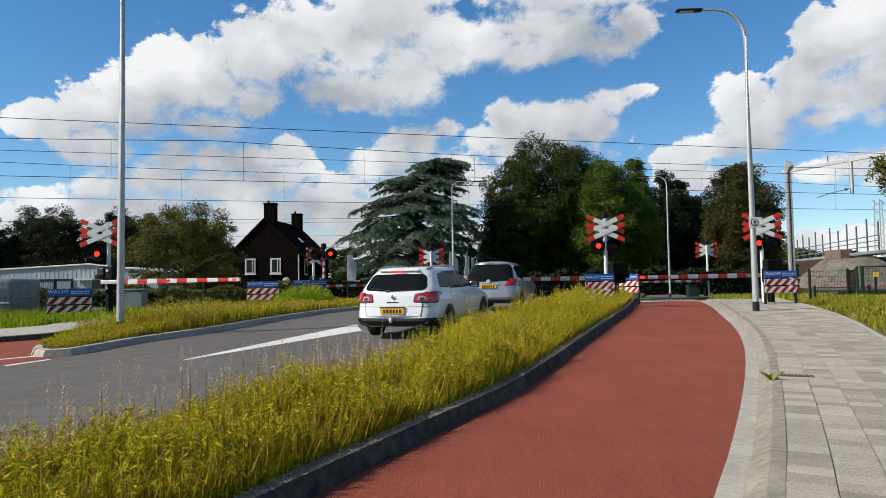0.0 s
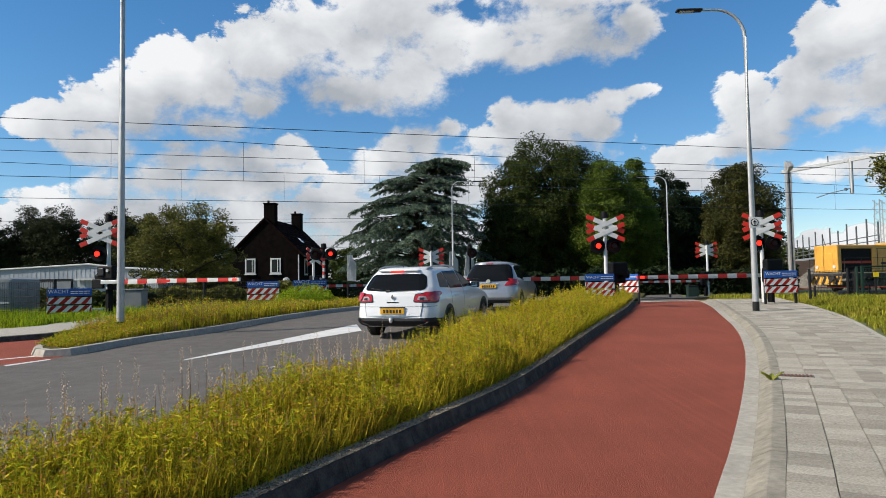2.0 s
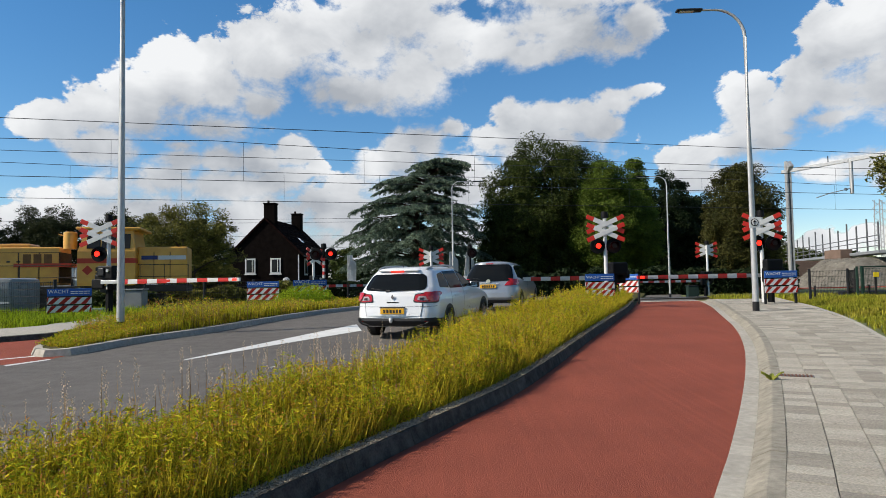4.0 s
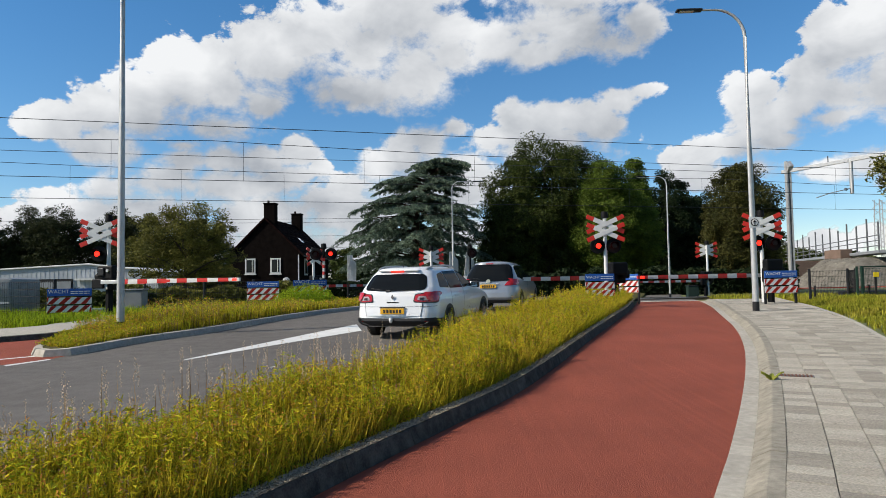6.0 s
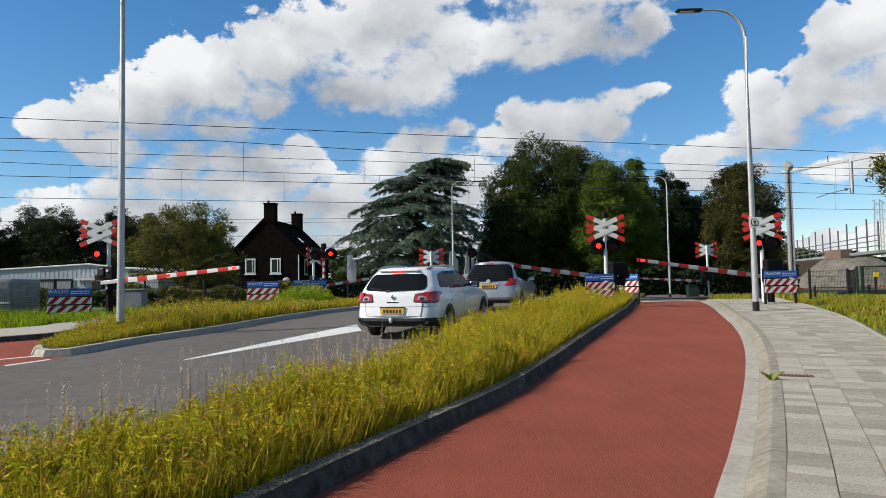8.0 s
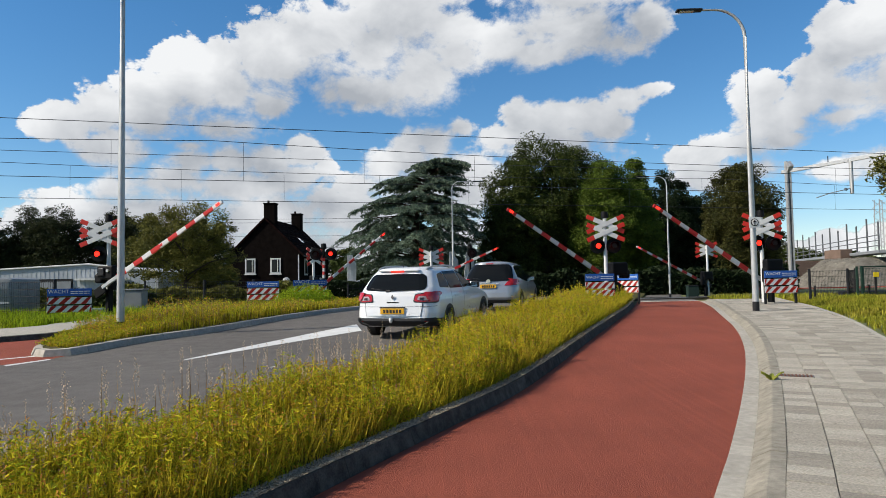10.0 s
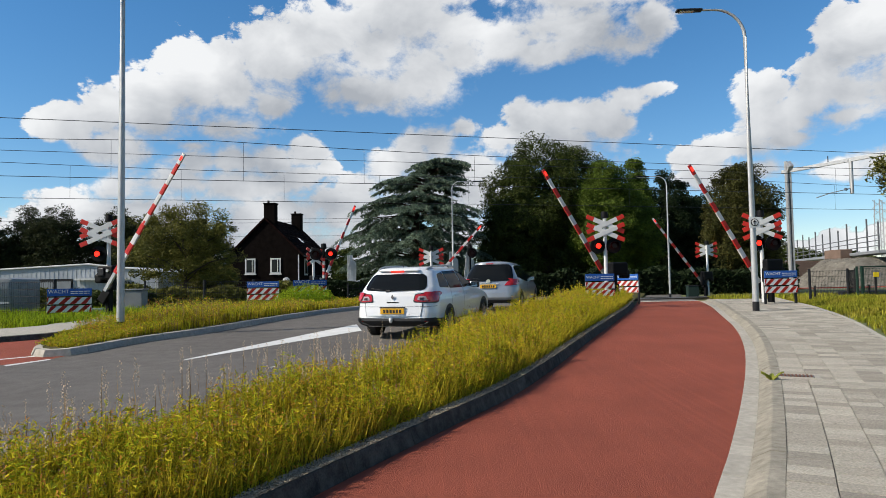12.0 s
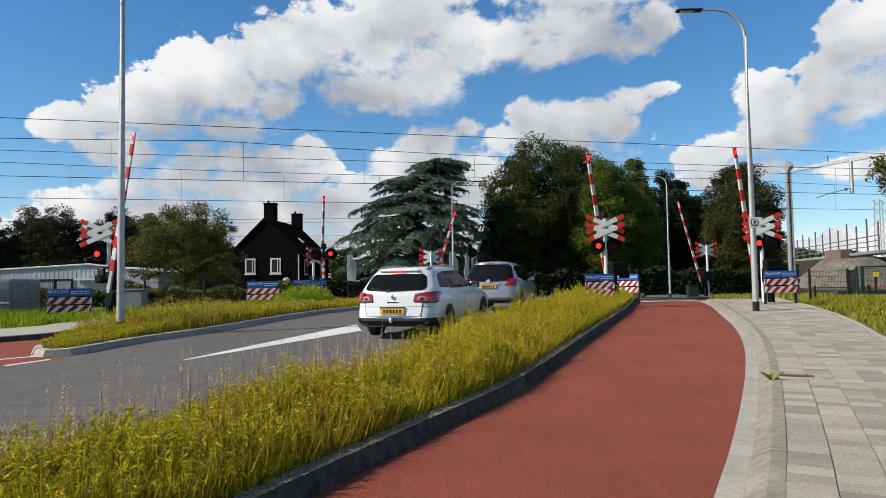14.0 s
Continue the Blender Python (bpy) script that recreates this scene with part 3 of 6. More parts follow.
# ---- footway on the right of the cycle path ----
edge = path_right[(path_right[:, 1] > -20.0) & (path_right[:, 1] < 27.0)]
gutter = tagged(empty("gutter"), "pale concrete gutter stones beside the cycle path", "gutter", kind="structure")
kerb_stones(gutter, edge, [(0.0, -0.04), (0.0, 0.006), (0.17, 0.004), (0.17, -0.04)], kerb_light, 0.3, name="gutter_stone")
footway_kerb = tagged(empty("footway_kerb"), "bevelled concrete kerb of the footway", "kerb", kind="structure")
kerb_stones(footway_kerb, edge, [(0.172, -0.04), (0.172, 0.012), (0.30, 0.085), (0.315, 0.09), (0.42, 0.09), (0.42, -0.04)], foot_kerb, 0.5)
outer_edge = resample([(-6.5, -20.0), (-1.7, -9.0), (1.6, -2.0), (4.6, 3.6), (6.35, 8.0), (7.94, 11.88), (9.47, 15.48), (10.8, 19.23), (12.0, 22.74), (13.82, 27.5)], 0.25)
footway = tagged(strip("footway", even(offset(edge, 0.40), 200), even(outer_edge, 200), 0.062, joint_mat, 6), "grey concrete slab footway", "pavement", kind="structure")
border = tagged(empty("footway_border"), "narrow concrete edging of the footway", "kerb", kind="structure")
kerb_stones(border, outer_edge, [(-0.05, -0.04), (-0.05, 0.088), (0.05, 0.088), (0.05, -0.04)], kerb_light, 1.0, name="edging_stone")


sill = strip("path_sill", even(reach(path_left, 27.0, 27.9), 4), even(reach(path_right, 27.0, 27.9), 4), 0.008, kerb_light, 6)
tagged(sill, "pale concrete strip at the end of the cycle path", "kerb", kind="structure")

# ---- lamp posts ----
def lamp_post(x, y, height, arm, towards, label, r=0.085, reach=0.6):
    t = Vector((*towards, 0)).normalized()
    lamp = empty("street_lamp", pose(x, y, land(x, y) + 0.06), label, "street lamp", "lamp posts along the road")
    bend = [Vector((0, 0, height - reach)) + t * 0 + Vector((0, 0, reach * math.sin(a))) + t * reach * (1 - math.cos(a)) for a in np.linspace(0, math.pi / 2, 8)]
    pts = [Vector((0, 0, -0.1)), Vector((0, 0, 1.2)), Vector((0, 0, height * 0.5))] + bend + [bend[-1] + t * (arm - reach)]
    radii = [r, r * 0.95, r * 0.78] + [r * 0.58 - 0.02 * k / 8 for k in range(8)] + [r * 0.34]
    part("pole", pipe(pts, radii, 14), steel, lamp, smooth=True)
    part("base_sleeve", tube((0, 0, -0.1), (0, 0, 0.28), r * 1.05, seg=16), dark_steel, lamp, "dark protective sleeve at the foot", smooth=True)
    head = bend[-1] + t * (arm - reach)
    turn = t.to_track_quat("X", "Z").to_matrix().to_4x4()
    part("lamp_head", box(0.72, 0.2, 0.07, 0.3, 0, 0.0, 0.03), dark_steel, lamp, "slim grey led lamp head", at=Matrix.Translation(head) @ turn)
    part("lens", box(0.4, 0.15, 0.012, 0.38, 0, -0.04), sign_white, lamp, "", at=Matrix.Translation(head) @ turn)
    return lamp
lamp_a = lamp_post(8.52, 17.97, 8.43, 1.22, (-1, 0.02), "tall galvanised street lamp on the footway", 0.085, 0.8)
lamp_post(-7.38, 15.0, 10.5, 2.0, (1, 0.3), "tall galvanised street lamp on the grassy verge")
lamp_post(0.62, 41.2, 7.5, 1.4, (1, 0.1), "slender street lamp beyond the railway", 0.07, 0.5)
lamp_post(12.4, 36.0, 6.75, 1.0, (-1, 0.0), "slender street lamp by the far end of the cycle path", 0.06, 0.5)
plate = part("sign_plate", box(0.30, 0.02, 0.30, 0, -0.11, 2.44, 0.004), sign_white, lamp_a, "square white plate with a round arrow sign")
part("sign_ring", lathe([(-0.003, 0.105), (0.003, 0.105)], 28, m=pose(0, -0.124, 2.44, 0, 0, 90)), black_paint, plate)
part("sign_face", lathe([(-0.003, 0.083), (0.003, 0.083)], 28, m=pose(0, -0.130, 2.44, 0, 0, 90)), sign_white, plate)
arrow = box(0.022, 0.006, 0.1, 0, -0.136, 2.42)
box(0.022, 0.006, 0.07, -0.02, -0.136, 2.465, bm=arrow, turn=pose(0, 0, 0, 0, 45, 0))
box(0.022, 0.006, 0.07, 0.02, -0.136, 2.465, bm=arrow, turn=pose(0, 0, 0, 0, -45, 0))
part("arrow", arrow, black_paint, plate)


# ---- level crossing ----
lenses = []


def st_andrew_cross(parent, z, out, across=0.0, width=1.22, rise=0.52, drop=0.27):
    """The doubled cross of a line with more than one track, on the pole's face."""
    cross = empty("warning_cross")
    cross.parent = parent
    cross.location = (across, out, z)
    k = 0
    for tier in (0, 1):
        for s in (1, -1):
            a = math.atan2(rise, width)
            turn = pose(0, 0, 0, 0, s * math.degrees(a), 0)
            length = math.hypot(width, rise)
            y = -0.012 * k
            k += 1
            up = (0.5 - tier) * drop
            part("cross_arm", box(length - 0.5, 0.02, 0.145, 0, y, up, 0.004, turn=turn), sign_white, cross)
            for e in (-1, 1):
                b = box(0.25, 0.02, 0.145, bevel=0.004)
                part("cross_end", b, sign_red, cross, at=Matrix.Translation((0, y, up)) @ turn @ Matrix.Translation((e * (length / 2 - 0.125), 0, 0)))


def signal_lamp(parent, x, z, phase, out=-0.16):
    """A lamp with its round black board, hood and turning lens; phase 0 or 1 for the flashing."""
    lamp = part("lamp_board", lathe([(-0.02, 0.24), (-0.01, 0.25), (0.01, 0.25), (0.02, 0.24)], 32, m=pose(0, 0, 0, 0, 0, 90)), black_paint, parent, "round black lamp board", at=pose(x, out + 0.12, z))
    part("lamp_case", lathe([(0.0, 0.13), (0.12, 0.12), (0.2, 0.07)], 20, m=pose(0, 0, 0, 0, 0, 90)), black_paint, lamp)
    hood = bmesh.new()
    angles = np.linspace(radians(-20), radians(200), 16)
    for r1, yy in ((0.135, -0.02), (0.145, -0.26)):
        for a in angles:
            hood.verts.new((r1 * math.cos(a), yy if yy > -0.1 else yy + 0.07 * (1 - math.sin(a)), r1 * math.sin(a)))
    hood.verts.ensure_lookup_table()
    m = len(angles)
    for i in range(m - 1):
        hood.faces.new((hood.verts[i], hood.verts[i + 1], hood.verts[m + i + 1], hood.verts[m + i]))
    bmesh.ops.solidify(hood, geom=hood.faces[:], thickness=0.004)
    part("lamp_hood", hood, black_paint, lamp)
    lens = lathe([(-0.012, 0.02), (-0.010, 0.07), (-0.001, 0.088), (0.001, 0.088), (0.010, 0.07), (0.012, 0.02)], 24, m=pose(0, 0, 0, 0, 0, 90))
    ob = part("lens", lens, [lamp_glow, lamp_dark], parent, "round red warning light lens", at=pose(x, out - 0.02, z))
    for f in ob.data.polygons:
        f.material_index = 0 if f.center.y < 0 else 1
    lenses.append((ob, Vector((x, out - 0.02, z)), phase))


def warning_signal(x, y, lamps, turn=0.0, cross=2.66, pole=3.0, band=False, lamp_z=2.05, back=False, across=0.0, label="railway warning signal with red flashing lamps and a doubled white cross"):
    s = empty("warning_signal", pose(x, y, land(x, y), 0, 0, turn), label, "crossing signal", "warning signals of the level crossing")
    part("foot", box(0.5, 0.5, 0.16, 0, 0, 0.04, 0.03), kerb_light, s, "concrete footing")
    if band is None:
        part("pole", tube((0, 0, 0.1), (0, 0, pole), 0.05, seg=12), black_paint, s, smooth=True)
    elif band:
        part("pole", tube((0, 0, 0.1), (0, 0, 1.2), 0.06, seg=14), black_paint, s, smooth=True)
        for i in range(6):
            part("pole_band", tube((0, 0, 1.2 + i * 0.14), (0, 0, 1.34 + i * 0.14), 0.055, seg=14), bar_red if i % 2 else bar_white, s, smooth=True)
        part("pole_top", tube((0, 0, 2.04), (0, 0, pole), 0.055, seg=14), black_paint, s, smooth=True)
    else:
        part("pole", tube((0, 0, 0.1), (0, 0, pole), 0.062, seg=16), bar_white, s, "pale painted steel pole", smooth=True)
    part("bell", lathe([(-0.1, 0.09), (-0.08, 0.12), (0.06, 0.11), (0.12, 0.10), (0.13, 0.02)], 18, m=pose(0, 0, pole + 0.06, 0, -90, 0)), black_paint, s, "black warning bell")
    if lamps:
        part("lamp_bracket", tube((min(l[0] for l in lamps) if len(lamps) > 1 else 0, 0.06, lamp_z), (max(l[0] for l in lamps) if len(lamps) > 1 else lamps[0][0], 0.06, lamp_z), 0.03), black_paint, s)
    for lx, phase in lamps:
        signal_lamp(s, lx, lamp_z, phase)
    if cross:
        st_andrew_cross(s, cross, 0.09 if back else -0.09, across)
    return s


warning_signal(-10.72, 21.0, [(-0.29, 1)], 2, 2.72, 3.12, across=-0.24)
warning_signal(-4.92, 27.0, [(-0.31, 0), (0.31, 1)], 0, None, 2.45, True, 2.2, label="black and white banded pole with two red warning lamps")
warning_signal(-6.3, 31.8, [], 62, 2.35, 2.65, lamp_z=1.7, label="warning cross seen edge-on beside the road")
warning_signal(-0.6, 33.0, [], 0, 2.35, 2.7, back=True, label="white pole with the back of a doubled warning cross")
warning_signal(1.38, 33.5, [(0.1, 0)], 0, None, 2.8, None, 2.55, label="far warning lamp on a black pole")
warning_signal(5.33, 21.5, [(-0.26, 1), (0.26, 0)], 0, 2.63, 3.0, label="warning signal on the verge with two lamps and a doubled cross")
warning_signal(10.46, 21.5, [(-0.14, 1), (0.36, 0)], -4, 2.6, 2.95, label="warning signal on the footway with two lamps and a doubled cross")
warning_signal(14.82, 36.8, [], 0, 2.75, 3.08, back=True, label="white pole with the back of a small doubled cross")


def wait_board(x, y, turn, width=1.2, lower=0.0):
    """Blue notice over two striped boards."""
    w = empty("wait_sign", pose(x, y, land(x, y) - lower, 0, 0, turn), "blue WACHT notice over red and white striped boards", "road sign", "notices at the crossing")
    for s in (-1, 1):
        part("post", box(0.07, 0.07, 1.25, s * (width / 2 - 0.04), 0.06, 0.5, 0.008), dark_steel, w)
    notice = part("notice", box(width, 0.025, 0.22, 0, 0, 1.03, 0.006), sign_blue, w, "blue notice board with white writing")
    t = letters("word", "WACHT", 0.125 * width, sign_white, notice, pose(-width / 2 + 0.03, -0.014, 0.975, 90, 0, 0), 0.002)
    for k in range(2):
        for a, b in ((0.02, 0.13), (0.145, 0.22), (0.235, 0.36), (0.375, 0.46), (0.475, 0.53)):
            part("writing_bar", box((b - a) * width / 1.2, 0.006, 0.02, ((a + b) / 2 + 0.015) * width / 1.2, -0.014, 1.055 - 0.06 * k), sign_white, notice)
    for k in range(2):
        z = 0.78 - k * 0.245
        board = part("striped_board", box(width, 0.022, 0.2, 0, 0, z, 0.004), sign_white, w)
        n = 4
        step = width / n
        for i in range(-1, n + 1):
            b = bmesh.new()
            x0 = -width / 2 + i * step + (0.0 if k == 0 else -0.08)
            pts = []
            quad = [(x0, z - 0.098), (x0 + step * 0.52, z - 0.098), (x0 + step * 0.52 + 0.2, z + 0.098), (x0 + 0.2, z + 0.098)]
            lim = width / 2 - 0.004
            if quad[2][0] < -lim or quad[0][0] > lim:
                continue
            vs = [b.verts.new((min(max(px, -lim), lim), -0.0135, pz)) for px, pz in quad]
            b.faces.new(vs)
            bmesh.ops.solidify(b, geom=b.faces[:], thickness=0.001)
            part("red_stripe", b, sign_red, board)
    return w


wait_board(-11.17, 19.6, 15, lower=0.16)
wait_board(-6.88, 25.0, 4, lower=0.04)
wait_board(-5.35, 26.3, 24, 1.35)
wait_board(4.88, 20.5, 3, 0.92)
wait_board(7.10, 25.5, -52, 1.1)
wait_board(10.79, 21.0, 2, 1.07)

ANGLES = {"near": [(0.0, 0), (7.2, 0), (7.5, 2), (7.8, 5), (8.2, 10), (8.8, 17), (9.5, 26), (10.3, 36), (11.0, 45), (12.5, 64), (13.3, 74.5), (14.0, 82)],
          "left": [(0.0, 0), (7.3, 0), (7.8, 2.5), (8.2, 6), (8.8, 13), (9.5, 22.5), (10.3, 33), (11.0, 42), (12.5, 60), (13.3, 70), (14.0, 79)],
          "quick": [(0.0, 0), (7.2, 0), (7.5, 2), (7.8, 5), (8.2, 10), (8.8, 19), (9.5, 30), (10.3, 42), (11.0, 52), (12.5, 72), (13.3, 81), (14.0, 88)],
          "slow": [(0.0, 0), (7.4, 0), (7.8, 1.5), (8.2, 4.5), (8.8, 10), (9.5, 18.5), (10.3, 28), (11.0, 36.5), (12.5, 53.5), (13.3, 63), (14.0, 72.5)]}
bars = []


def barrier(x, y, pivot, turn, length, pace, start=0.35, thick=0.155, case=-0.18):
    b = empty("barrier", pose(x, y, land(x, y), 0, 0, turn), "level crossing barrier with a red and white striped arm", "barrier", "barriers of the level crossing")
    h = pivot - land(x, y)
    part("foot", box(0.55, 0.5, 0.18, -0.1, 0, 0.03, 0.03), kerb_light, b, "pale concrete footing")
    part("pedestal", box(0.14, 0.2, h - 0.3, case + 0.06, 0.12, (h - 0.3) / 2 + 0.08, 0.03), black_paint, b)
    drive = part("drive_box", box(0.62, 0.34, 0.44, case, 0.14, h + 0.30, 0.05), black_paint, b, "black barrier drive housing")
    part("motor_case", box(0.3, 0.3, 0.3, case - 0.26, 0.12, h + 0.12, 0.06), black_paint, drive)
    part("bearing_case", box(0.26, 0.26, 0.5, case + 0.2, 0.12, h + 0.0, 0.05), black_paint, drive)
    part("cover_plate", box(0.2, 0.05, 0.25, case - 0.1, -0.05, h + 0.32, 0.02), dark_steel, drive)
    part("lock", lathe([(-0.02, 0.05), (0.02, 0.05)], 14, m=pose(case + 0.14, -0.05, h + 0.36, 0, 0, 90)), steel, drive)
    bm = bmesh.new()
    n = max(6, int(round((length - start) / 0.36)))
    cuts = np.linspace(start, length, n + 1)
    prev = None
    slots = []
    for i, c in enumerate(cuts):
        half = thick / 2 * (1 - 0.35 * (c - start) / (length - start))
        ring = [bm.verts.new((c, sy * 0.035, sz * half)) for sy, sz in ((-0.9, -1), (-1, 0), (-0.9, 1), (0.9, 1), (1, 0), (0.9, -1))]
        if prev:
            for k in range(6):
                f = bm.faces.new((prev[k], prev[(k + 1) % 6], ring[(k + 1) % 6], ring[k]))
                f.material_index = i % 2
        else:
            bm.faces.new(ring[::-1])
        prev = ring
    bm.faces.new(prev).material_index = (len(cuts) - 1) % 2
    arm = part("barrier_arm", bm, [bar_white, bar_red], b, "red and white striped barrier arm", at=pose(0, -0.1, h))
    part("arm_root", box(start + 0.35, 0.07, 0.12, start / 2 - 0.17, 0, 0, 0.01), steel, arm, "grey steel arm root")
    part("counterweight", box(0.45, 0.1, 0.3, -0.5, 0.03, -0.05, 0.03), black_paint, arm)
    for f in (0.45, 0.985):
        part("arm_lamp", box(0.16, 0.076, thick * 0.55, start + (length - start) * f - 0.1, 0, 0, 0.01), lamp_glow if f > 0.9 else sign_red, arm, "small red arm lamp")
    bars.append((arm, h, pace))
    return b


barrier(-10.34, 20.5, 1.64, -17.8, 4.71, "left", case=-0.3)
barrier(10.28, 21.5, 1.50, 192.7, 4.27, "near", case=-0.45)
barrier(5.64, 22.5, 1.51, 198.3, 4.33, "near", case=-0.3)
barrier(-5.98, 32.0, 1.37, 32, 4.4, "quick", thick=0.135)
barrier(14.5, 36.8, 1.28, 200, 4.65, "slow", thick=0.135)
barrier(-0.39, 33.2, 1.70, 0, 3.5, "slow", thick=0.135)

# ---- railway ----
rail_steel = material("rail_steel", (0.154, 0.119, 0.098), 0.4, metal=0.8, var=0.2)
ballast_mat = material("ballast", (0.161, 0.147, 0.133), 0.95, var=0.3, scale=9, bump=1.0, grain=25)
crossing_mat = material("crossing_slabs", (0.119, 0.119, 0.1155), 0.9, var=0.15, scale=2, bump=0.4)
TRACK = math.degrees(math.atan2(0.2527, 0.968))


def track(px, py, z):
    m = pose(px, py, z, 0, 0, TRACK)
    t = empty("railway_track", m, "steel rails on a low ballast bed", "railway track", "tracks of the railway")
    bed = bmesh.new()
    prof = [(-2.2, -0.45), (-1.6, -0.12), (1.6, -0.12), (2.2, -0.45)]
    for side in ((-120, -16), (20, 150)):
        va = [bed.verts.new((side[0], a, b)) for a, b in prof]
        vb = [bed.verts.new((side[1], a, b)) for a, b in prof]
        for k in range(3):
            bed.faces.new((va[k], va[k + 1], vb[k + 1], vb[k]))
    part("ballast_bed", bed, ballast_mat, t, "grey stone ballast")
    for s in (-0.75, 0.75):
        rail = box(270, 0.07, 0.05, 15, s, -0.025)
        box(270, 0.02, 0.1, 15, s, -0.09, bm=rail)
        box(270, 0.14, 0.02, 15, s, -0.14, bm=rail)
        part("rail", rail, rail_steel, t)
    part("crossing_deck", box(36, 1.38, 0.12, 2, 0, -0.085), crossing_mat, t, "grey rubber crossing slabs")
    return t


track(-1.08, 37.0, 0.27)
track(0.0, 30.2, 0.49)


# ---- locomotive ----
loco_yellow = material("loco_yellow", (0.62, 0.33, 0.052), 0.45, var=0.14, scale=1.6, bump=0.05, other=(0.46, 0.22, 0.042), coat=0.2)
loco_dark = material("loco_underframe", (0.0154, 0.014, 0.0126), 0.7, var=0.3, scale=3, bump=0.3, other=(0.035, 0.0266, 0.021))
loco_red = material("loco_red", (0.385, 0.035, 0.014), 0.4, var=0.08)
loco_rust = material("loco_louvre", (0.16, 0.075, 0.02), 0.6, var=0.2, scale=3)
loco_blue = material("loco_blue", (0.021, 0.035, 0.14), 0.4, var=0.08)
window_dark = material("dark_glass", (0.008, 0.010, 0.012), 0.06, var=0.02, spec=0.2)


def locomotive():
    l = empty("locomotive", pose(0, 0, 0.27, 0, 0, TRACK), "yellow diesel shunting locomotive with a red stripe", "locomotive")
    part("underframe", box(14.3, 2.7, 0.34, 7.35, 0, 1.14, 0.02), loco_dark, l)
    part("fuel_tank", box(4.4, 2.5, 0.75, 7.3, 0, 0.66, 0.12), loco_dark, l)
    for bx in (3.1, 11.5):
        bogie = part("bogie", box(3.6, 2.3, 0.42, bx, 0, 0.62, 0.08), loco_dark, l)
        for wx in (-1.2, 1.2):
            for s in (-0.8, 0.8):
                part("wheel", lathe([(-0.07, 0.44), (-0.05, 0.5), (0.05, 0.5), (0.07, 0.44), (0.07, 0.2)], 24, m=pose(bx + wx, s, 0.5, 0, 0, 90)), loco_dark, bogie)
            part("axle_box", box(0.36, 2.5, 0.34, bx + wx, 0, 0.55, 0.05), loco_dark, bogie)
    # front hood with its open radiator bay
    hood = part("front_hood", box(0.35, 1.9, 1.8, 0.42, 0, 2.3, 0.06), loco_yellow, l)
    part("nose_panel", box(0.03, 1.2, 0.9, 0.235, 0, 2.2, 0.01), loco_yellow, hood)
    part("roof_panel", box(3.1, 1.9, 0.26, 1.95, 0, 3.07, 0.06), loco_yellow, hood)
    part("radiator_bay", box(2.45, 1.8, 1.55, 1.85, 0, 2.16), black_paint, hood, "open dark radiator bay")
    part("bay_stripe", box(2.4, 1.84, 0.16, 1.85, 0, 2.05), loco_red, hood)
    part("bay_frame", box(0.3, 1.9, 1.8, 3.25, 0, 2.3, 0.03), loco_yellow, hood)
    part("long_hood", box(5.4, 1.9, 1.84, 6.05, 0, 2.28, 0.06), loco_yellow, l)
    part("roof_hump", box(2.2, 1.5, 0.22, 6.3, 0, 3.27, 0.08), loco_yellow, l)
    for i in range(6):
        d = part("service_door", box(0.8, 1.93, 1.45, 3.95 + i * 0.87, 0, 2.2, 0.012), loco_yellow, l)
    for i in range(7):
        part("door_gap", box(0.035, 1.94, 1.5, 3.52 + i * 0.87, 0, 2.2), loco_dark, l)
    part("lower_gap", box(5.3, 1.95, 0.03, 6.1, 0, 1.48), loco_dark, l)
    part("upper_gap", box(5.3, 1.95, 0.025, 6.1, 0, 2.93), loco_dark, l)
    for x in (12.95, 13.7):
        part("door_gap", box(0.03, 1.94, 1.5, x, 0, 2.2), loco_dark, l)
    for i in range(7):
        part("air_slot", box(0.16, 1.945, 0.07, 4.9 + i * 0.42, 0, 2.5), loco_dark, l)
    for i in range(3):
        part("louvre", box(0.34, 1.96, 0.62, 7.35 + i * 0.45, 0, 2.55, 0.01), loco_rust, l)
    part("red_band", box(2.4, 1.97, 0.17, 8.0, 0, 2.33), loco_red, l)
    part("exhaust_drum", lathe([(0, 0.30), (0.8, 0.30), (0.84, 0.26)], 20, m=pose(9.15, -0.75, 3.1, 0, -90, 0)), loco_yellow, l, "round yellow exhaust stack", smooth=True)
    part("exhaust_plate", box(0.45, 1.2, 0.05, 8.75, 0.2, 3.8, 0.01, turn=pose(0, 0, 0, 0, 12, 0)), loco_yellow, l)
    cab = bmesh.new()
    lo, mi, hi = 1.3, 2.95, 4.0
    for z, x0, x1, w in ((lo, 9.65, 12.2, 1.5), (mi, 9.65, 12.2, 1.5), (hi, 9.95, 12.05, 1.28)):
        for x, y in ((x0, -w), (x1, -w), (x1, w), (x0, w)):
            cab.verts.new((x, y, z))
    cab.verts.ensure_lookup_table()
    v = cab.verts
    for k in (0, 4):
        for i in range(4):
            cab.faces.new((v[k + i], v[k + (i + 1) % 4], v[k + 4 + (i + 1) % 4], v[k + 4 + i]))
    cab.faces.new((v[8], v[9], v[10], v[11]))
    cab_ob = part("cab", cab, loco_yellow, l)
    part("cab_roof", box(2.9, 2.95, 0.14, 11.0, 0, 4.07, 0.05), loco_yellow, cab_ob)
    part("cab_band", box(2.57, 3.03, 0.24, 10.93, 0, 2.5), loco_red, cab_ob)
    slope = math.degrees(math.atan2(0.22, 1.05))
    for i in range(3):
        part("cab_window", box(0.60, 0.03, 0.74, 10.34 + i * 0.66, -1.40, 3.45, 0.02, turn=pose(0, 0, 0, -slope, 0, 0)), window_dark, cab_ob)
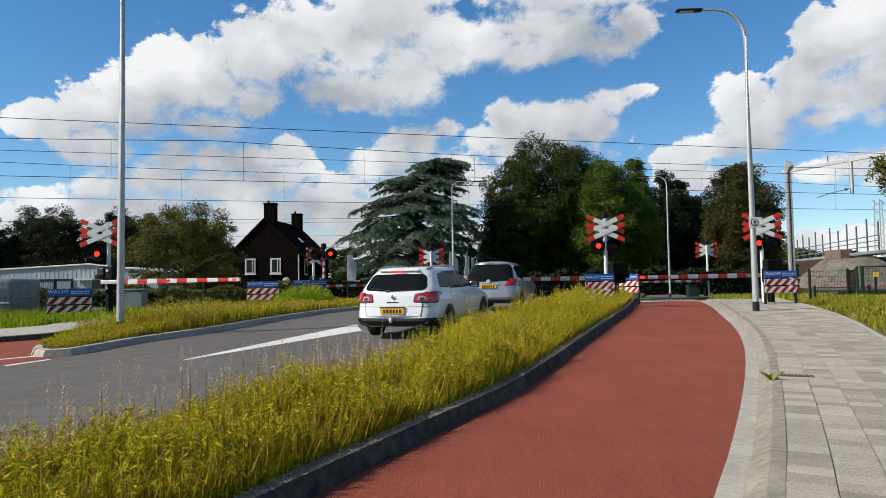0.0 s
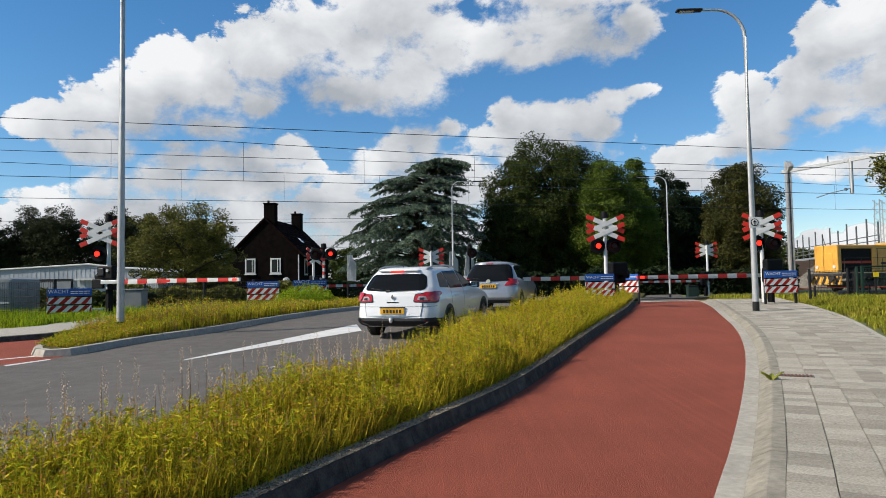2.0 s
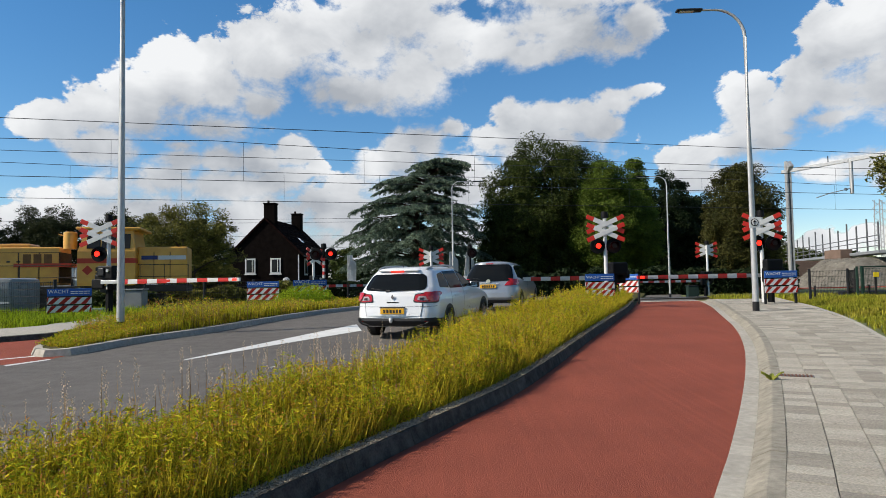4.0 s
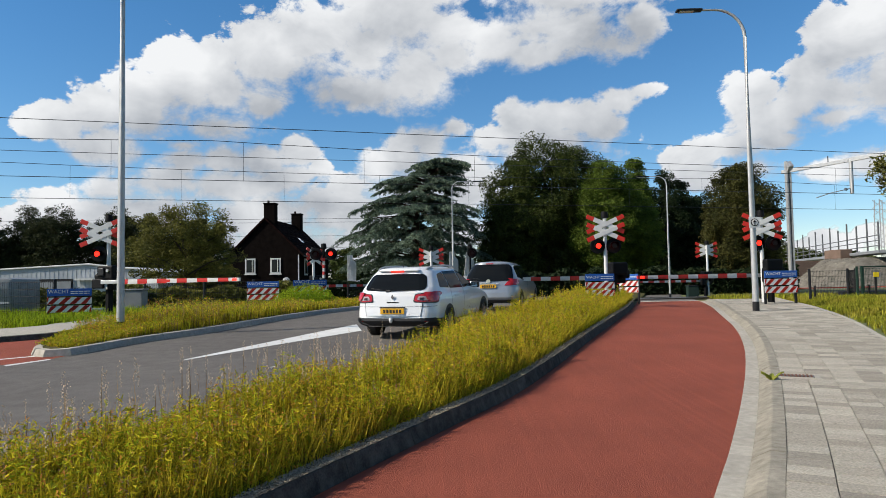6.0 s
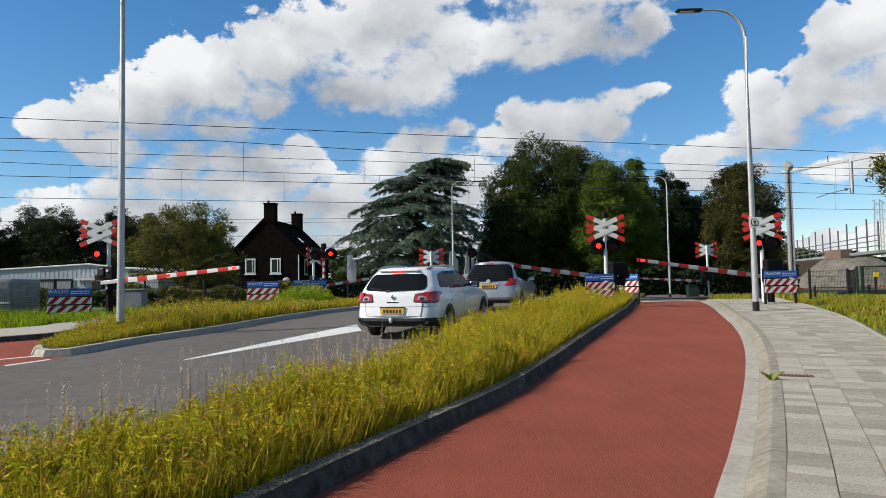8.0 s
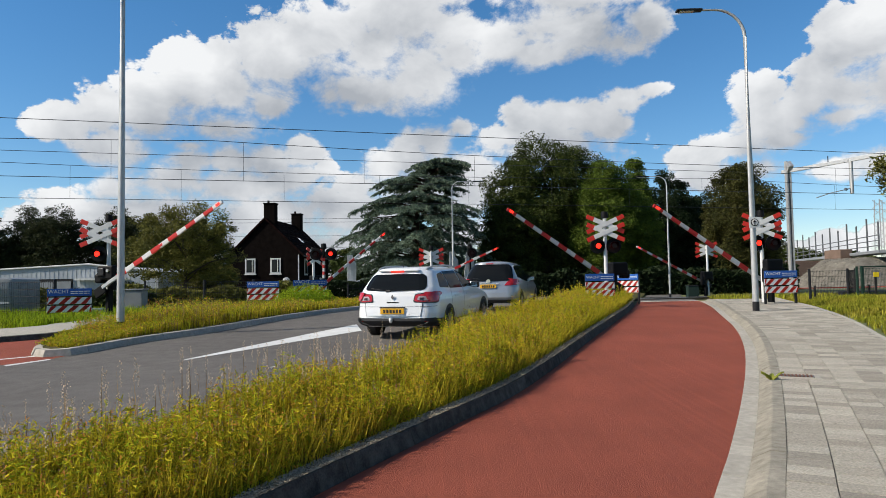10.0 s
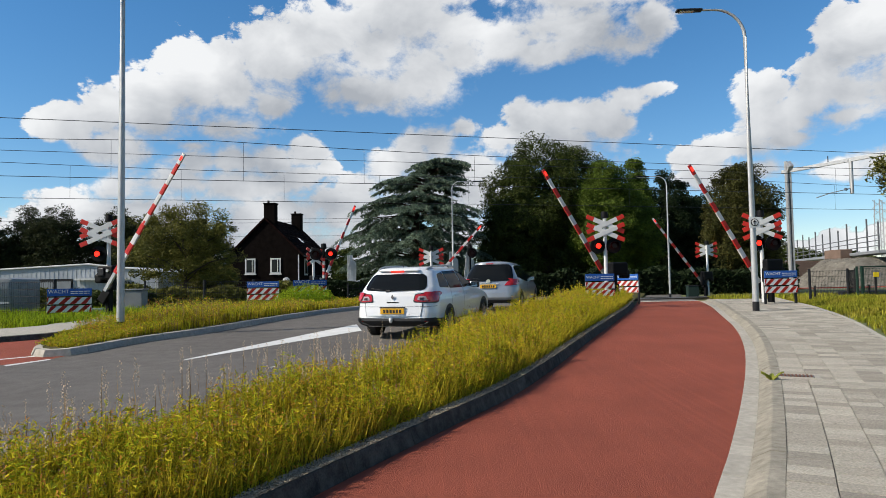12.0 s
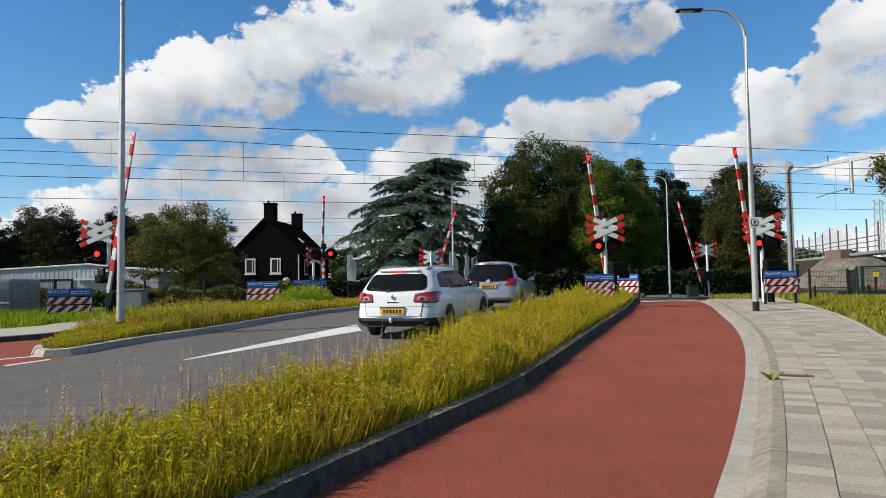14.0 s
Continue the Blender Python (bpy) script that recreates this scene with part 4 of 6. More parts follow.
    part("front_window", box(0.03, 1.9, 0.7, 9.76, 0, 3.45, turn=pose(0, 0, 0, 0, 16, 0)), window_dark, cab_ob)
    part("company_mark", box(0.34, 0.02, 0.34, 10.1, -1.51, 2.05, turn=pose(0, 0, 0, 0, 45, 0)), loco_red, cab_ob, "plain red company mark")
    for a, b in ((10.45, 11.65), (10.45, 10.75)):
        part("lettering_bar", box(b - a, 0.02, 0.17 if b > 11 else 0.08, (a + b) / 2, -1.51, 2.1 if b > 11 else 1.9), loco_dark, cab_ob)
    part("rear_hood", box(2.3, 1.9, 1.84, 13.35, 0, 2.28, 0.06), loco_yellow, l)
    part("rear_blue", box(0.75, 1.94, 0.2, 12.75, 0, 2.66), loco_blue, l)
    part("rear_white", box(1.3, 1.94, 0.2, 13.8, 0, 2.66), sign_white, l)
    part("hood_lettering", box(1.2, 1.965, 0.16, 4.4, 0, 1.95), loco_dark, l)
    part("hood_lettering", box(1.6, 1.965, 0.1, 4.7, 0, 1.75), loco_dark, l)
    for s in (-1, 1):
        for z in (1.72, 2.3):
            rail = pipe([(0.25, s * 1.42, z), (5, s * 1.42, z), (9.6, s * 1.42, z)], 0.018, 6)
            part("handrail", rail, loco_dark, l)
            part("handrail", pipe([(12.3, s * 1.42, z), (14.6, s * 1.42, z)], 0.018, 6), loco_dark, l)
        for x in (0.3, 1.7, 3.4, 5.3, 7.2, 9.5, 12.4, 13.5, 14.6):
            part("rail_post", tube((x, s * 1.42, 1.3), (x, s * 1.42, 2.3), 0.018, seg=6), loco_dark, l)
        part("buffer", lathe([(-0.5, 0.1), (-0.1, 0.12), (-0.1, 0.24), (-0.04, 0.25), (0, 0.2)], 18, m=pose(-0.3, s * 0.87, 1.05, 0, 0, 180)), loco_dark, l)
        part("headlamp", lathe([(-0.03, 0.12), (0.03, 0.1)], 16, m=pose(0.22, s * 0.7, 1.75)), sign_white, l)
    part("chevron_beam", box(0.12, 2.7, 0.55, 0.1, 0, 0.85, 0.03), loco_yellow, l, "buffer beam with worn black chevrons")
    for i in range(5):
        part("chevron", box(0.13, 0.2, 0.6, 0.095, -1.1 + i * 0.55, 0.85, turn=pose(0, 0, 0, 30, 0, 0)), loco_dark, l)
    part("aerial", tube((0.6, 0.3, 3.15), (0.35, 0.3, 3.9), 0.02, seg=6), loco_dark, l)
    return l


loco = locomotive()

# ---- cars ----
car_white = material("white_car_paint", (0.58, 0.585, 0.59), 0.28, var=0.03, scale=2, coat=0.8)
car_silver = material("silver_car_paint", (0.28, 0.2905, 0.301), 0.30, metal=0.55, var=0.04, scale=2, coat=0.8)
black_plastic = material("black_plastic", (0.014, 0.014, 0.0154), 0.55, var=0.1)
car_glass = material("tinted_car_glass", (0.007, 0.0084, 0.0098), 0.05, var=0.02, spec=0.5, ior=1.12)
tyre_mat = material("tyre_rubber", (0.0112, 0.0112, 0.0112), 0.8, var=0.15)
rim_mat = material("alloy_rim", (0.32, 0.32, 0.33), 0.35, metal=0.7, var=0.08)
tail_red = material("tail_lamp_red", (0.364, 0.0084, 0.007), 0.12, var=0.08, coat=1.0)
tail_clear = material("tail_lamp_clear", (0.385, 0.294, 0.287), 0.12, var=0.15, coat=1.0)
plate_yellow = material("number_plate", (0.56, 0.294, 0.014), 0.45, var=0.05)
chrome = material("chrome", (0.7, 0.7, 0.72), 0.12, metal=1.0, var=0.02)
brake_glow = glow("brake_light", (0.9, 0.03, 0.015), 0.5)


class Shell:
    """The closed form of a car: half width, tail and nose at each height."""

    def __init__(self, rows, tail_round, nose_round, bow):
        self.z, self.w, self.r, self.f = (np.array(c, float) for c in zip(*rows))
        self.tr, self.nr, self.bow = tail_round, nose_round, bow

    def at(self, z):
        return np.interp(z, self.z, self.w), np.interp(z, self.z, self.r), np.interp(z, self.z, self.f)

    def rear(self, x, z, out=0.0):
        w, r, f = self.at(z)
        t = min(self.tr, w * 0.9)
        over = min(max(abs(x) - (w - t), 0), t)
        return Vector((x, r + self.bow * (x / w) ** 2 * 0.5 + t - math.sqrt(max(t * t - over * over, 0)) - out, z))

    def side(self, y, z, s, out=0.0):
        w, r, f = self.at(z)
        t = self.tr
        a = min(max((r + t) - y, 0), t)
        x = w - t + math.sqrt(max(t * t - a * a, 0))
        n = self.nr
        b = min(max(y - (f - n), 0), n)
        x -= n - math.sqrt(max(n * n - b * b, 0)) if b > 0 else 0
        return Vector((s * (x + out), y, z))

    def loop(self, z, seg=10):
        w, r, f = self.at(z)
        pts = []
        n = min(self.nr, w * 0.95, (f - r) * 0.4)
        t = min(self.tr, w * 0.95)
        for a in np.linspace(0, math.pi / 2, seg):
            pts.append((w - n + n * math.cos(a), f - n + n * math.sin(a)))
        for a in np.linspace(math.pi / 2, math.pi, seg):
            pts.append((-w + n + n * math.cos(a), f - n + n * math.sin(a)))
        for a in np.linspace(math.pi, 1.5 * math.pi, seg):
            pts.append((-w + t + t * math.cos(a), r + t + t * math.sin(a) + self.bow * 0.5 * ((-w + t + t * math.cos(a)) / w) ** 2))
        for a in np.linspace(1.5 * math.pi, 2 * math.pi, seg):
            pts.append((w - t + t * math.cos(a), r + t + t * math.sin(a) + self.bow * 0.5 * ((w - t + t * math.cos(a)) / w) ** 2))
        return [Vector((x, y, z)) for x, y in pts]

    def body(self):
        bm = bmesh.new()
        levels = sorted(set(np.round(np.concatenate([np.linspace(self.z[0], self.z[-1], 34), self.z]), 4)))
        prev = None
        for z in levels:
            ring = [bm.verts.new(p) for p in self.loop(z)]
            if prev:
                for k in range(len(ring)):
                    bm.faces.new((prev[k], prev[(k + 1) % len(ring)], ring[(k + 1) % len(ring)], ring[k]))
            else:
                bm.faces.new(ring[::-1])
            prev = ring
        bm.faces.new(prev)
        return bm

    def patch(self, corners, out=0.006, where="rear", s=1, nu=14, nv=6, thick=0.012, soften=0.0):
        """A panel on the skin: corners (along, height) low start, low end, high end, high start; soften rounds them."""
        bm = bmesh.new()
        (a0, b0), (a1, b1), (a2, b2), (a3, b3) = corners
        grid = []
        for j in range(nv + 1):
            v = j / nv
            row = []
            for i in range(nu + 1):
                u = 0.5 + (i / nu - 0.5) * (1 - soften * abs(2 * v - 1) ** 5)
                a = (1 - v) * ((1 - u) * a0 + u * a1) + v * ((1 - u) * a3 + u * a2)
                b = (1 - v) * ((1 - u) * b0 + u * b1) + v * ((1 - u) * b3 + u * b2)
                row.append(bm.verts.new(self.rear(a, b, out) if where == "rear" else self.side(a, b, s, out)))
            grid.append(row)
        for j in range(nv):
            for i in range(nu):
                bm.faces.new((grid[j][i], grid[j][i + 1], grid[j + 1][i + 1], grid[j + 1][i]))
        bmesh.ops.recalc_face_normals(bm, faces=bm.faces[:])
        bmesh.ops.solidify(bm, geom=bm.faces[:], thickness=thick)
        return bm


def wheel(car, shell, y, s, radius=0.315):
    w = shell.at(0.50)[0]
    arch = bmesh.new()
    rings = []
    for rr in np.linspace(0.05, radius + 0.06, 7):
        rings.append([arch.verts.new(shell.side(y + rr * math.cos(a), max(radius + rr * math.sin(a), shell.z[0]), s, 0.005)) for a in np.linspace(radians(-30), radians(210), 25)])
    for r1, r2 in zip(rings, rings[1:]):
        for k in range(24):
            arch.faces.new((r1[k], r1[k + 1], r2[k + 1], r2[k]))
    part("wheel_arch", arch, black_plastic, car)
    tyre = part("tyre", lathe([(-0.2, radius * 0.7), (-0.2, radius * 0.95), (-0.17, radius), (-0.01, radius), (0.012, radius * 0.95), (0.016, radius * 0.72), (-0.01, radius * 0.7)], 32), tyre_mat, car, at=Matrix.Translation((s * (w - 0.0), y, radius)) @ pose(0, 0, 0, 0, 0, 0 if s > 0 else 180))
    rim = bmesh.new()
    lathe([(-0.06, radius * 0.70), (0.004, radius * 0.70), (0.004, radius * 0.62), (-0.03, radius * 0.58)], 32, bm=rim)
    for k in range(9):
        box(0.03, radius * 0.56, 0.035, 0, 0, 0, bm=rim, turn=pose(-0.008, 0, 0, k * 40, 0, 0) @ pose(0, radius * 0.32, 0))
    lathe([(-0.03, 0.06), (0.006, 0.055)], 16, bm=rim)
    part("rim", rim, rim_mat, tyre)


def mirror(car, x, y, z, s, mat):
    m = part("mirror", box(0.2, 0.12, 0.15, s * (x + 0.1), y, z, 0.04), mat, car)
    part("mirror_glass", box(0.15, 0.01, 0.1, s * (x + 0.1), y - 0.062, z), chrome, m)


def estate_car(m):
    car = empty("estate_car", m, "white estate car waiting on the road, roof rails and dark windows", "car", "waiting cars")
    sh = Shell([(0.27, 0.78, 0.12, 4.42), (0.32, 0.86, 0.05, 4.52), (0.40, 0.895, 0.00, 4.56), (0.55, 0.905, 0.02, 4.55), (0.68, 0.905, 0.045, 4.48),
                (0.80, 0.90, 0.06, 4.2), (0.90, 0.885, 0.075, 3.75), (0.97, 0.865, 0.09, 3.42), (1.05, 0.835, 0.13, 3.20), (1.2, 0.765, 0.24, 2.92), (1.34, 0.69, 0.36, 2.66),
                (1.41, 0.64, 0.43, 2.5), (1.45, 0.57, 0.44, 2.3), (1.475, 0.46, 0.56, 2.1), (1.485, 0.3, 0.8, 1.8)], 0.32, 0.5, 0.14)
    body = part("body", sh.body(), car_white, car, smooth=True)
    part("rear_window", sh.patch([(-0.70, 1.02), (0.70, 1.02), (0.60, 1.345), (-0.60, 1.345)], 0.012, nu=28, nv=14, soften=0.13), car_glass, car, "dark tinted rear window")
    part("roof_spoiler", box(0.90, 0.14, 0.03, 0, 0.45, 1.415, 0.014), car_white, car)
    part("brake_light", box(0.30, 0.03, 0.04, 0, 0.345, 1.40, 0.01), brake_glow, car, "red high brake light")
    part("rear_wiper", box(0.42, 0.02, 0.025, -0.3, 0.125, 1.03, 0.005, turn=pose(0, 0, 0, 0, 8, 0)), black_plastic, car)
    part("wiper_hub", box(0.12, 0.03, 0.06, -0.12, 0.105, 1.0, 0.012), black_plastic, car)
    part("tailgate", sh.patch([(-0.60, 0.50), (0.60, 0.50), (0.66, 0.985), (-0.66, 0.985)], 0.007, nu=24, thick=0.010), car_white, car)
    part("bumper_seam", sh.patch([(-0.88, 0.685), (0.88, 0.685), (0.88, 0.692), (-0.88, 0.692)], 0.010, nu=30, nv=1, thick=0.004), black_plastic, car)
    for s in (-1, 1):
        part("tailgate_seam", sh.patch([(s * 0.595, 0.50), (s * 0.605, 0.50), (s * 0.645, 0.78), (s * 0.635, 0.78)], 0.009, nu=1, nv=8, thick=0.004), black_plastic, car)
    for s in (-1, 1):
        part("lamp_surround", sh.patch([(s * 0.435, 0.775), (s * 0.90, 0.75), (s * 0.875, 0.99), (s * 0.47, 0.945)], 0.012, nu=20, nv=12, soften=0.10), black_plastic, car, "black edge round the tail lamp")
        part("tail_lamp", sh.patch([(s * 0.46, 0.795), (s * 0.90, 0.77), (s * 0.87, 0.97), (s * 0.49, 0.93)], 0.018, nu=20, nv=12, soften=0.12), tail_red, car, "wraparound red tail lamp")
        part("lamp_side", sh.patch([(0.10, 0.80), (0.60, 0.93), (0.52, 0.975), (0.10, 0.985)], 0.012, "side", s, soften=0.1), tail_red, car)
        part("lamp_insert", sh.patch([(s * 0.52, 0.82), (s * 0.76, 0.81), (s * 0.75, 0.90), (s * 0.55, 0.90)], 0.026, nv=10, soften=0.2), tail_clear, car)
        part("lamp_core", sh.patch([(s * 0.58, 0.825), (s * 0.66, 0.822), (s * 0.66, 0.872), (s * 0.58, 0.87)], 0.032, nu=6), black_plastic, car)
        part("reflector", sh.patch([(s * 0.66, 0.36), (s * 0.80, 0.36), (s * 0.80, 0.40), (s * 0.66, 0.40)], 0.012), tail_red, car)
        part("roof_rail", pipe([(s * 0.54, 0.60, 1.425), (s * 0.56, 0.72, 1.465), (s * 0.57, 0.95, 1.488), (s * 0.575, 1.6, 1.497), (s * 0.565, 2.2, 1.475), (s * 0.545, 2.42, 1.43)], 0.02, 8), steel, car, "grey roof rail", smooth=True)
        part("rear_quarter_glass", sh.patch([(0.58, 1.06), (1.15, 1.02), (1.12, 1.36), (0.78, 1.33)], 0.010, "side", s, nv=10, soften=0.1), car_glass, car)
        part("rear_door_glass", sh.patch([(1.20, 1.01), (2.05, 0.99), (2.0, 1.375), (1.17, 1.37)], 0.010, "side", s), car_glass, car)
        part("front_door_glass", sh.patch([(2.11, 0.99), (3.0, 0.985), (2.55, 1.34), (2.06, 1.375)], 0.009, "side", s), car_glass, car)
        part("door_seam", sh.patch([(1.20, 0.30), (1.207, 0.30), (1.207, 0.98), (1.20, 0.98)], 0.002, "side", s, 1, 8, 0.003), black_plastic, car)
        part("door_seam", sh.patch([(2.08, 0.30), (2.087, 0.30), (2.087, 0.98), (2.08, 0.98)], 0.002, "side", s, 1, 8, 0.003), black_plastic, car)
        part("side_moulding", sh.patch([(1.0, 0.28), (3.35, 0.28), (3.35, 0.33), (1.0, 0.33)], 0.008, "side", s), black_plastic, car)
        for y in (1.38, 2.24):
            part("door_handle", sh.patch([(y, 0.82), (y + 0.2, 0.825), (y + 0.2, 0.86), (y, 0.855)], 0.02, "side", s, 6, 3, 0.02), car_white, car)
        mirror(car, 0.86, 2.78, 1.02, s, black_plastic)
        for y in (0.98, 3.66):
            wheel(car, sh, y, s)
    part("lower_bumper", sh.patch([(-0.78, 0.285), (0.78, 0.285), (0.87, 0.46), (-0.87, 0.46)], 0.014, nu=30), black_plastic, car, "black lower bumper")
    for s in (-1, 1):
        part("bumper_side", sh.patch([(0.06, 0.285), (0.62, 0.285), (0.60, 0.42), (0.06, 0.46)], 0.012, "side", s), black_plastic, car)
        part("shoulder_crease", sh.patch([(0.75, 0.83), (3.3, 0.80), (3.3, 0.815), (0.75, 0.85)], 0.012, "side", s, 24, 2, 0.01), car_white, car)
    part("plate_panel", sh.patch([(-0.385, 0.525), (0.385, 0.525), (0.35, 0.664), (-0.35, 0.664)], 0.0105, nu=12, thick=0.004, soften=0.1), car_white, car)
    plate = part("number_plate", box(0.52, 0.014, 0.115, 0, -0.005, 0.60, 0.004), plate_yellow, car, "yellow number plate")
    for i in range(6):
        part("plate_bar", box(0.045, 0.006, 0.07, -0.17 + i * 0.07, -0.014, 0.60), black_plastic, plate)
    part("plate_light_bar", box(0.56, 0.03, 0.03, 0, 0.012, 0.675, 0.008), black_plastic, car)
    part("badge", lathe([(-0.008, 0.05), (0.006, 0.042)], 4, m=pose(0, 0.04, 0.885, 0, 0, 90) @ Matrix.Diagonal((1, 0.75, 1, 1))), chrome, car, "plain chrome badge")
    part("name_bar", box(0.26, 0.01, 0.022, 0, 0.05, 0.775), dark_steel, car)
    part("tow_ball", lathe([(-0.05, 0.03), (0.0, 0.04), (0.05, 0.02)], 12, m=pose(-0.02, -0.04, 0.42, 0, 90, 0)), sign_white, car, "white tow-bar cap")
    part("aerial", tube((0, 0.72, 1.46), (0, 0.6, 1.55), 0.012, 0.006, 6), black_plastic, car)
    return car


def mpv_car(m):
    car = empty("compact_van", m, "silver compact family car waiting at the barrier", "car", "waiting cars")
    sh = Shell([(0.27, 0.78, 0.12, 4.18), (0.33, 0.86, 0.05, 4.26), (0.45, 0.90, 0.00, 4.29), (0.60, 0.905, 0.01, 4.27), (0.78, 0.90, 0.04, 4.1), (0.92, 0.88, 0.07, 3.75), (1.02, 0.855, 0.10, 3.5),
                (1.15, 0.80, 0.15, 3.2), (1.35, 0.70, 0.25, 2.8), (1.47, 0.64, 0.34, 2.5), (1.54, 0.56, 0.36, 2.3), (1.58, 0.45, 0.5, 2.0), (1.60, 0.3, 0.8, 1.7)], 0.32, 0.5, 0.14)
    part("body", sh.body(), car_silver, car, smooth=True)
    part("rear_window", sh.patch([(-0.79, 0.97), (0.79, 0.97), (0.64, 1.49), (-0.64, 1.49)], 0.012, nu=28, nv=14, soften=0.12), car_glass, car, "dark tinted rear window")
    part("brake_light", box(0.24, 0.03, 0.035, 0, 0.30, 1.51, 0.01), tail_red, car)
    part("rear_wiper", box(0.42, 0.02, 0.025, -0.3, 0.11, 1.03, 0.005, turn=pose(0, 0, 0, 0, 6, 0)), black_plastic, car)
    for s in (-1, 1):
        part("tail_lamp", sh.patch([(s * 0.50, 0.82), (s * 0.90, 0.83), (s * 0.87, 1.04), (s * 0.62, 0.96)], 0.016, nv=10, soften=0.1), tail_red, car, "red swept tail lamp")
        part("lamp_side", sh.patch([(0.12, 0.86), (0.45, 0.93), (0.40, 1.02), (0.12, 1.04)], 0.012, "side", s), tail_red, car)
        part("rear_quarter_glass", sh.patch([(0.55, 1.08), (1.0, 1.04), (0.98, 1.45), (0.70, 1.42)], 0.010, "side", s), car_glass, car)
        part("rear_door_glass", sh.patch([(1.05, 1.02), (1.95, 0.94), (1.9, 1.47), (1.02, 1.47)], 0.010, "side", s), car_glass, car)
        part("front_door_glass", sh.patch([(2.0, 0.94), (3.0, 0.97), (2.55, 1.42), (1.95, 1.47)], 0.010, "side", s), car_glass, car)
        part("door_seam", sh.patch([(1.97, 0.30), (1.977, 0.30), (1.977, 0.94), (1.97, 0.94)], 0.002, "side", s, 1, 8, 0.003), black_plastic, car)
        part("side_moulding", sh.patch([(0.95, 0.30), (3.1, 0.30), (3.1, 0.36), (0.95, 0.36)], 0.008, "side", s), black_plastic, car)
        mirror(car, 0.80, 2.85, 1.03, s, black_plastic)
        for y in (0.85, 3.5):
            wheel(car, sh, y, s, 0.32)
    part("lower_bumper", sh.patch([(-0.80, 0.285), (0.80, 0.285), (0.87, 0.38), (-0.87, 0.38)], 0.012, nu=30), black_plastic, car)
    plate = part("number_plate", box(0.52, 0.014, 0.115, 0, 0.03, 0.80, 0.004), plate_yellow, car, "yellow number plate")
    for i in range(6):
        part("plate_bar", box(0.045, 0.006, 0.07, -0.17 + i * 0.07, 0.021, 0.80), black_plastic, plate)
    part("chrome_strip", box(0.7, 0.012, 0.03, 0, 0.045, 0.885, 0.005), chrome, car)
    part("badge", lathe([(-0.006, 0.07), (0.006, 0.06)], 20, m=pose(0, 0.06, 0.95, 0, 0, 90)), chrome, car, "plain round badge")
    return car


def slope_pose(x, y, heading, length):
    h = radians(heading)
    dx, dy = math.sin(h), math.cos(h)
    z0, z1 = land(x + dx * 0.9, y + dy * 0.9), land(x + dx * (length - 0.9), y + dy * (length - 0.9))
    tilt = math.degrees(math.atan2(z1 - z0, length - 1.8))
    return pose(x, y, z0 - math.tan(radians(tilt)) * 0.9, 0, 0, -heading) @ pose(0, 0, 0, tilt, 0, 0)


estate_car(slope_pose(-1.05, 13.4, 19.0, 4.56))
mpv_car(slope_pose(1.38, 20.5, 17.5, 4.29))


# ---- catenary over the tracks ----
wire_mat = material("copper_wire", (0.0315, 0.035, 0.035), 0.5, metal=0.5, var=0.1)
TX, TY = 0.968, 0.2527


def wire_line(name, x, y, z_left, z_right, r=0.014):
    """A wire beside the track through (x, y), from far left to far right."""
    a, b = Vector((x - TX * 70, y - TY * 70, z_left)), Vector((x + TX * 60, y + TY * 60, z_right))
    return tagged(part(name, tube(a, b, r, seg=5), wire_mat, None), "thin dark overhead wire above the railway", "overhead wire", "overhead wires")


def catenary(x, y, z_contact, z_carrier, shift):
    w = empty("overhead_line", None, "overhead contact wire with droppers above the railway", "overhead wire", "overhead wires")
    run = lambda s: Vector((x + TX * s, y + TY * s, 0))
    part("contact_wire", tube(run(-70) + Vector((0, 0, z_contact)), run(60) + Vector((0, 0, z_contact)), 0.014, seg=5), wire_mat, w)
    pts = []
    span = 46.0
    sag = lambda s: z_carrier - 0.35 + 0.35 * (2 * (((s + shift) / span) % 1.0) - 1) ** 2
    pts = [run(s) + Vector((0, 0, sag(s))) for s in np.arange(-70, 61, 3.0)]
    part("carrier_wire", pipe(pts, 0.014, 5), wire_mat, w)
    for s in np.arange(-66, 58, 5.2):
        part("dropper", tube(run(s) + Vector((0, 0, z_contact)), run(s) + Vector((0, 0, sag(s))), 0.007, seg=4), wire_mat, w)


catenary(0.0, 30.2, 5.95, 7.65, 10)
catenary(0.0, 37.4, 5.95, 7.85, 28)
wire_line("feeder_wire", 0.0, 29.0, 8.0, 8.0)
wire_line("feeder_wire", 0.0, 38.0, 8.4, 8.4)

portal = empty("catenary_portal", None, "grey steel catenary mast with a lattice cross boom", "catenary mast")
mb = box(0.1, 0.3, 9.5, 24.6, 46.5, 4.9)
box(0.1, 0.3, 9.5, 24.84, 46.5, 4.9, bm=mb)
for k in range(12):
    box(0.2, 0.03, 0.06, 24.72, 46.45, 0.6 + k * 0.75, bm=mb)
part("mast", mb, steel, portal)
corner = Vector((24.72, 46.5, 8.95))
boom = Vector((27.4, 40.5, 8.95)) - corner
at = look((0, 0, 0), boom)
part("boom", box(0.16, 0.25, 17.0, 0, 0, -8.0, 0.02), steel, portal, at=Matrix.Translation(corner) @ at)
part("gusset", box(0.3, 0.5, 0.5, 24.72, 46.3, 9.25, turn=pose(0, 0, 0, 45, 0, 0)), steel, portal)
drop = corner + boom * 0.70
part("drop_tube", tube((drop.x, drop.y, 9.0), (drop.x, drop.y, 6.75), 0.12), steel, portal, "hanging registration tube")
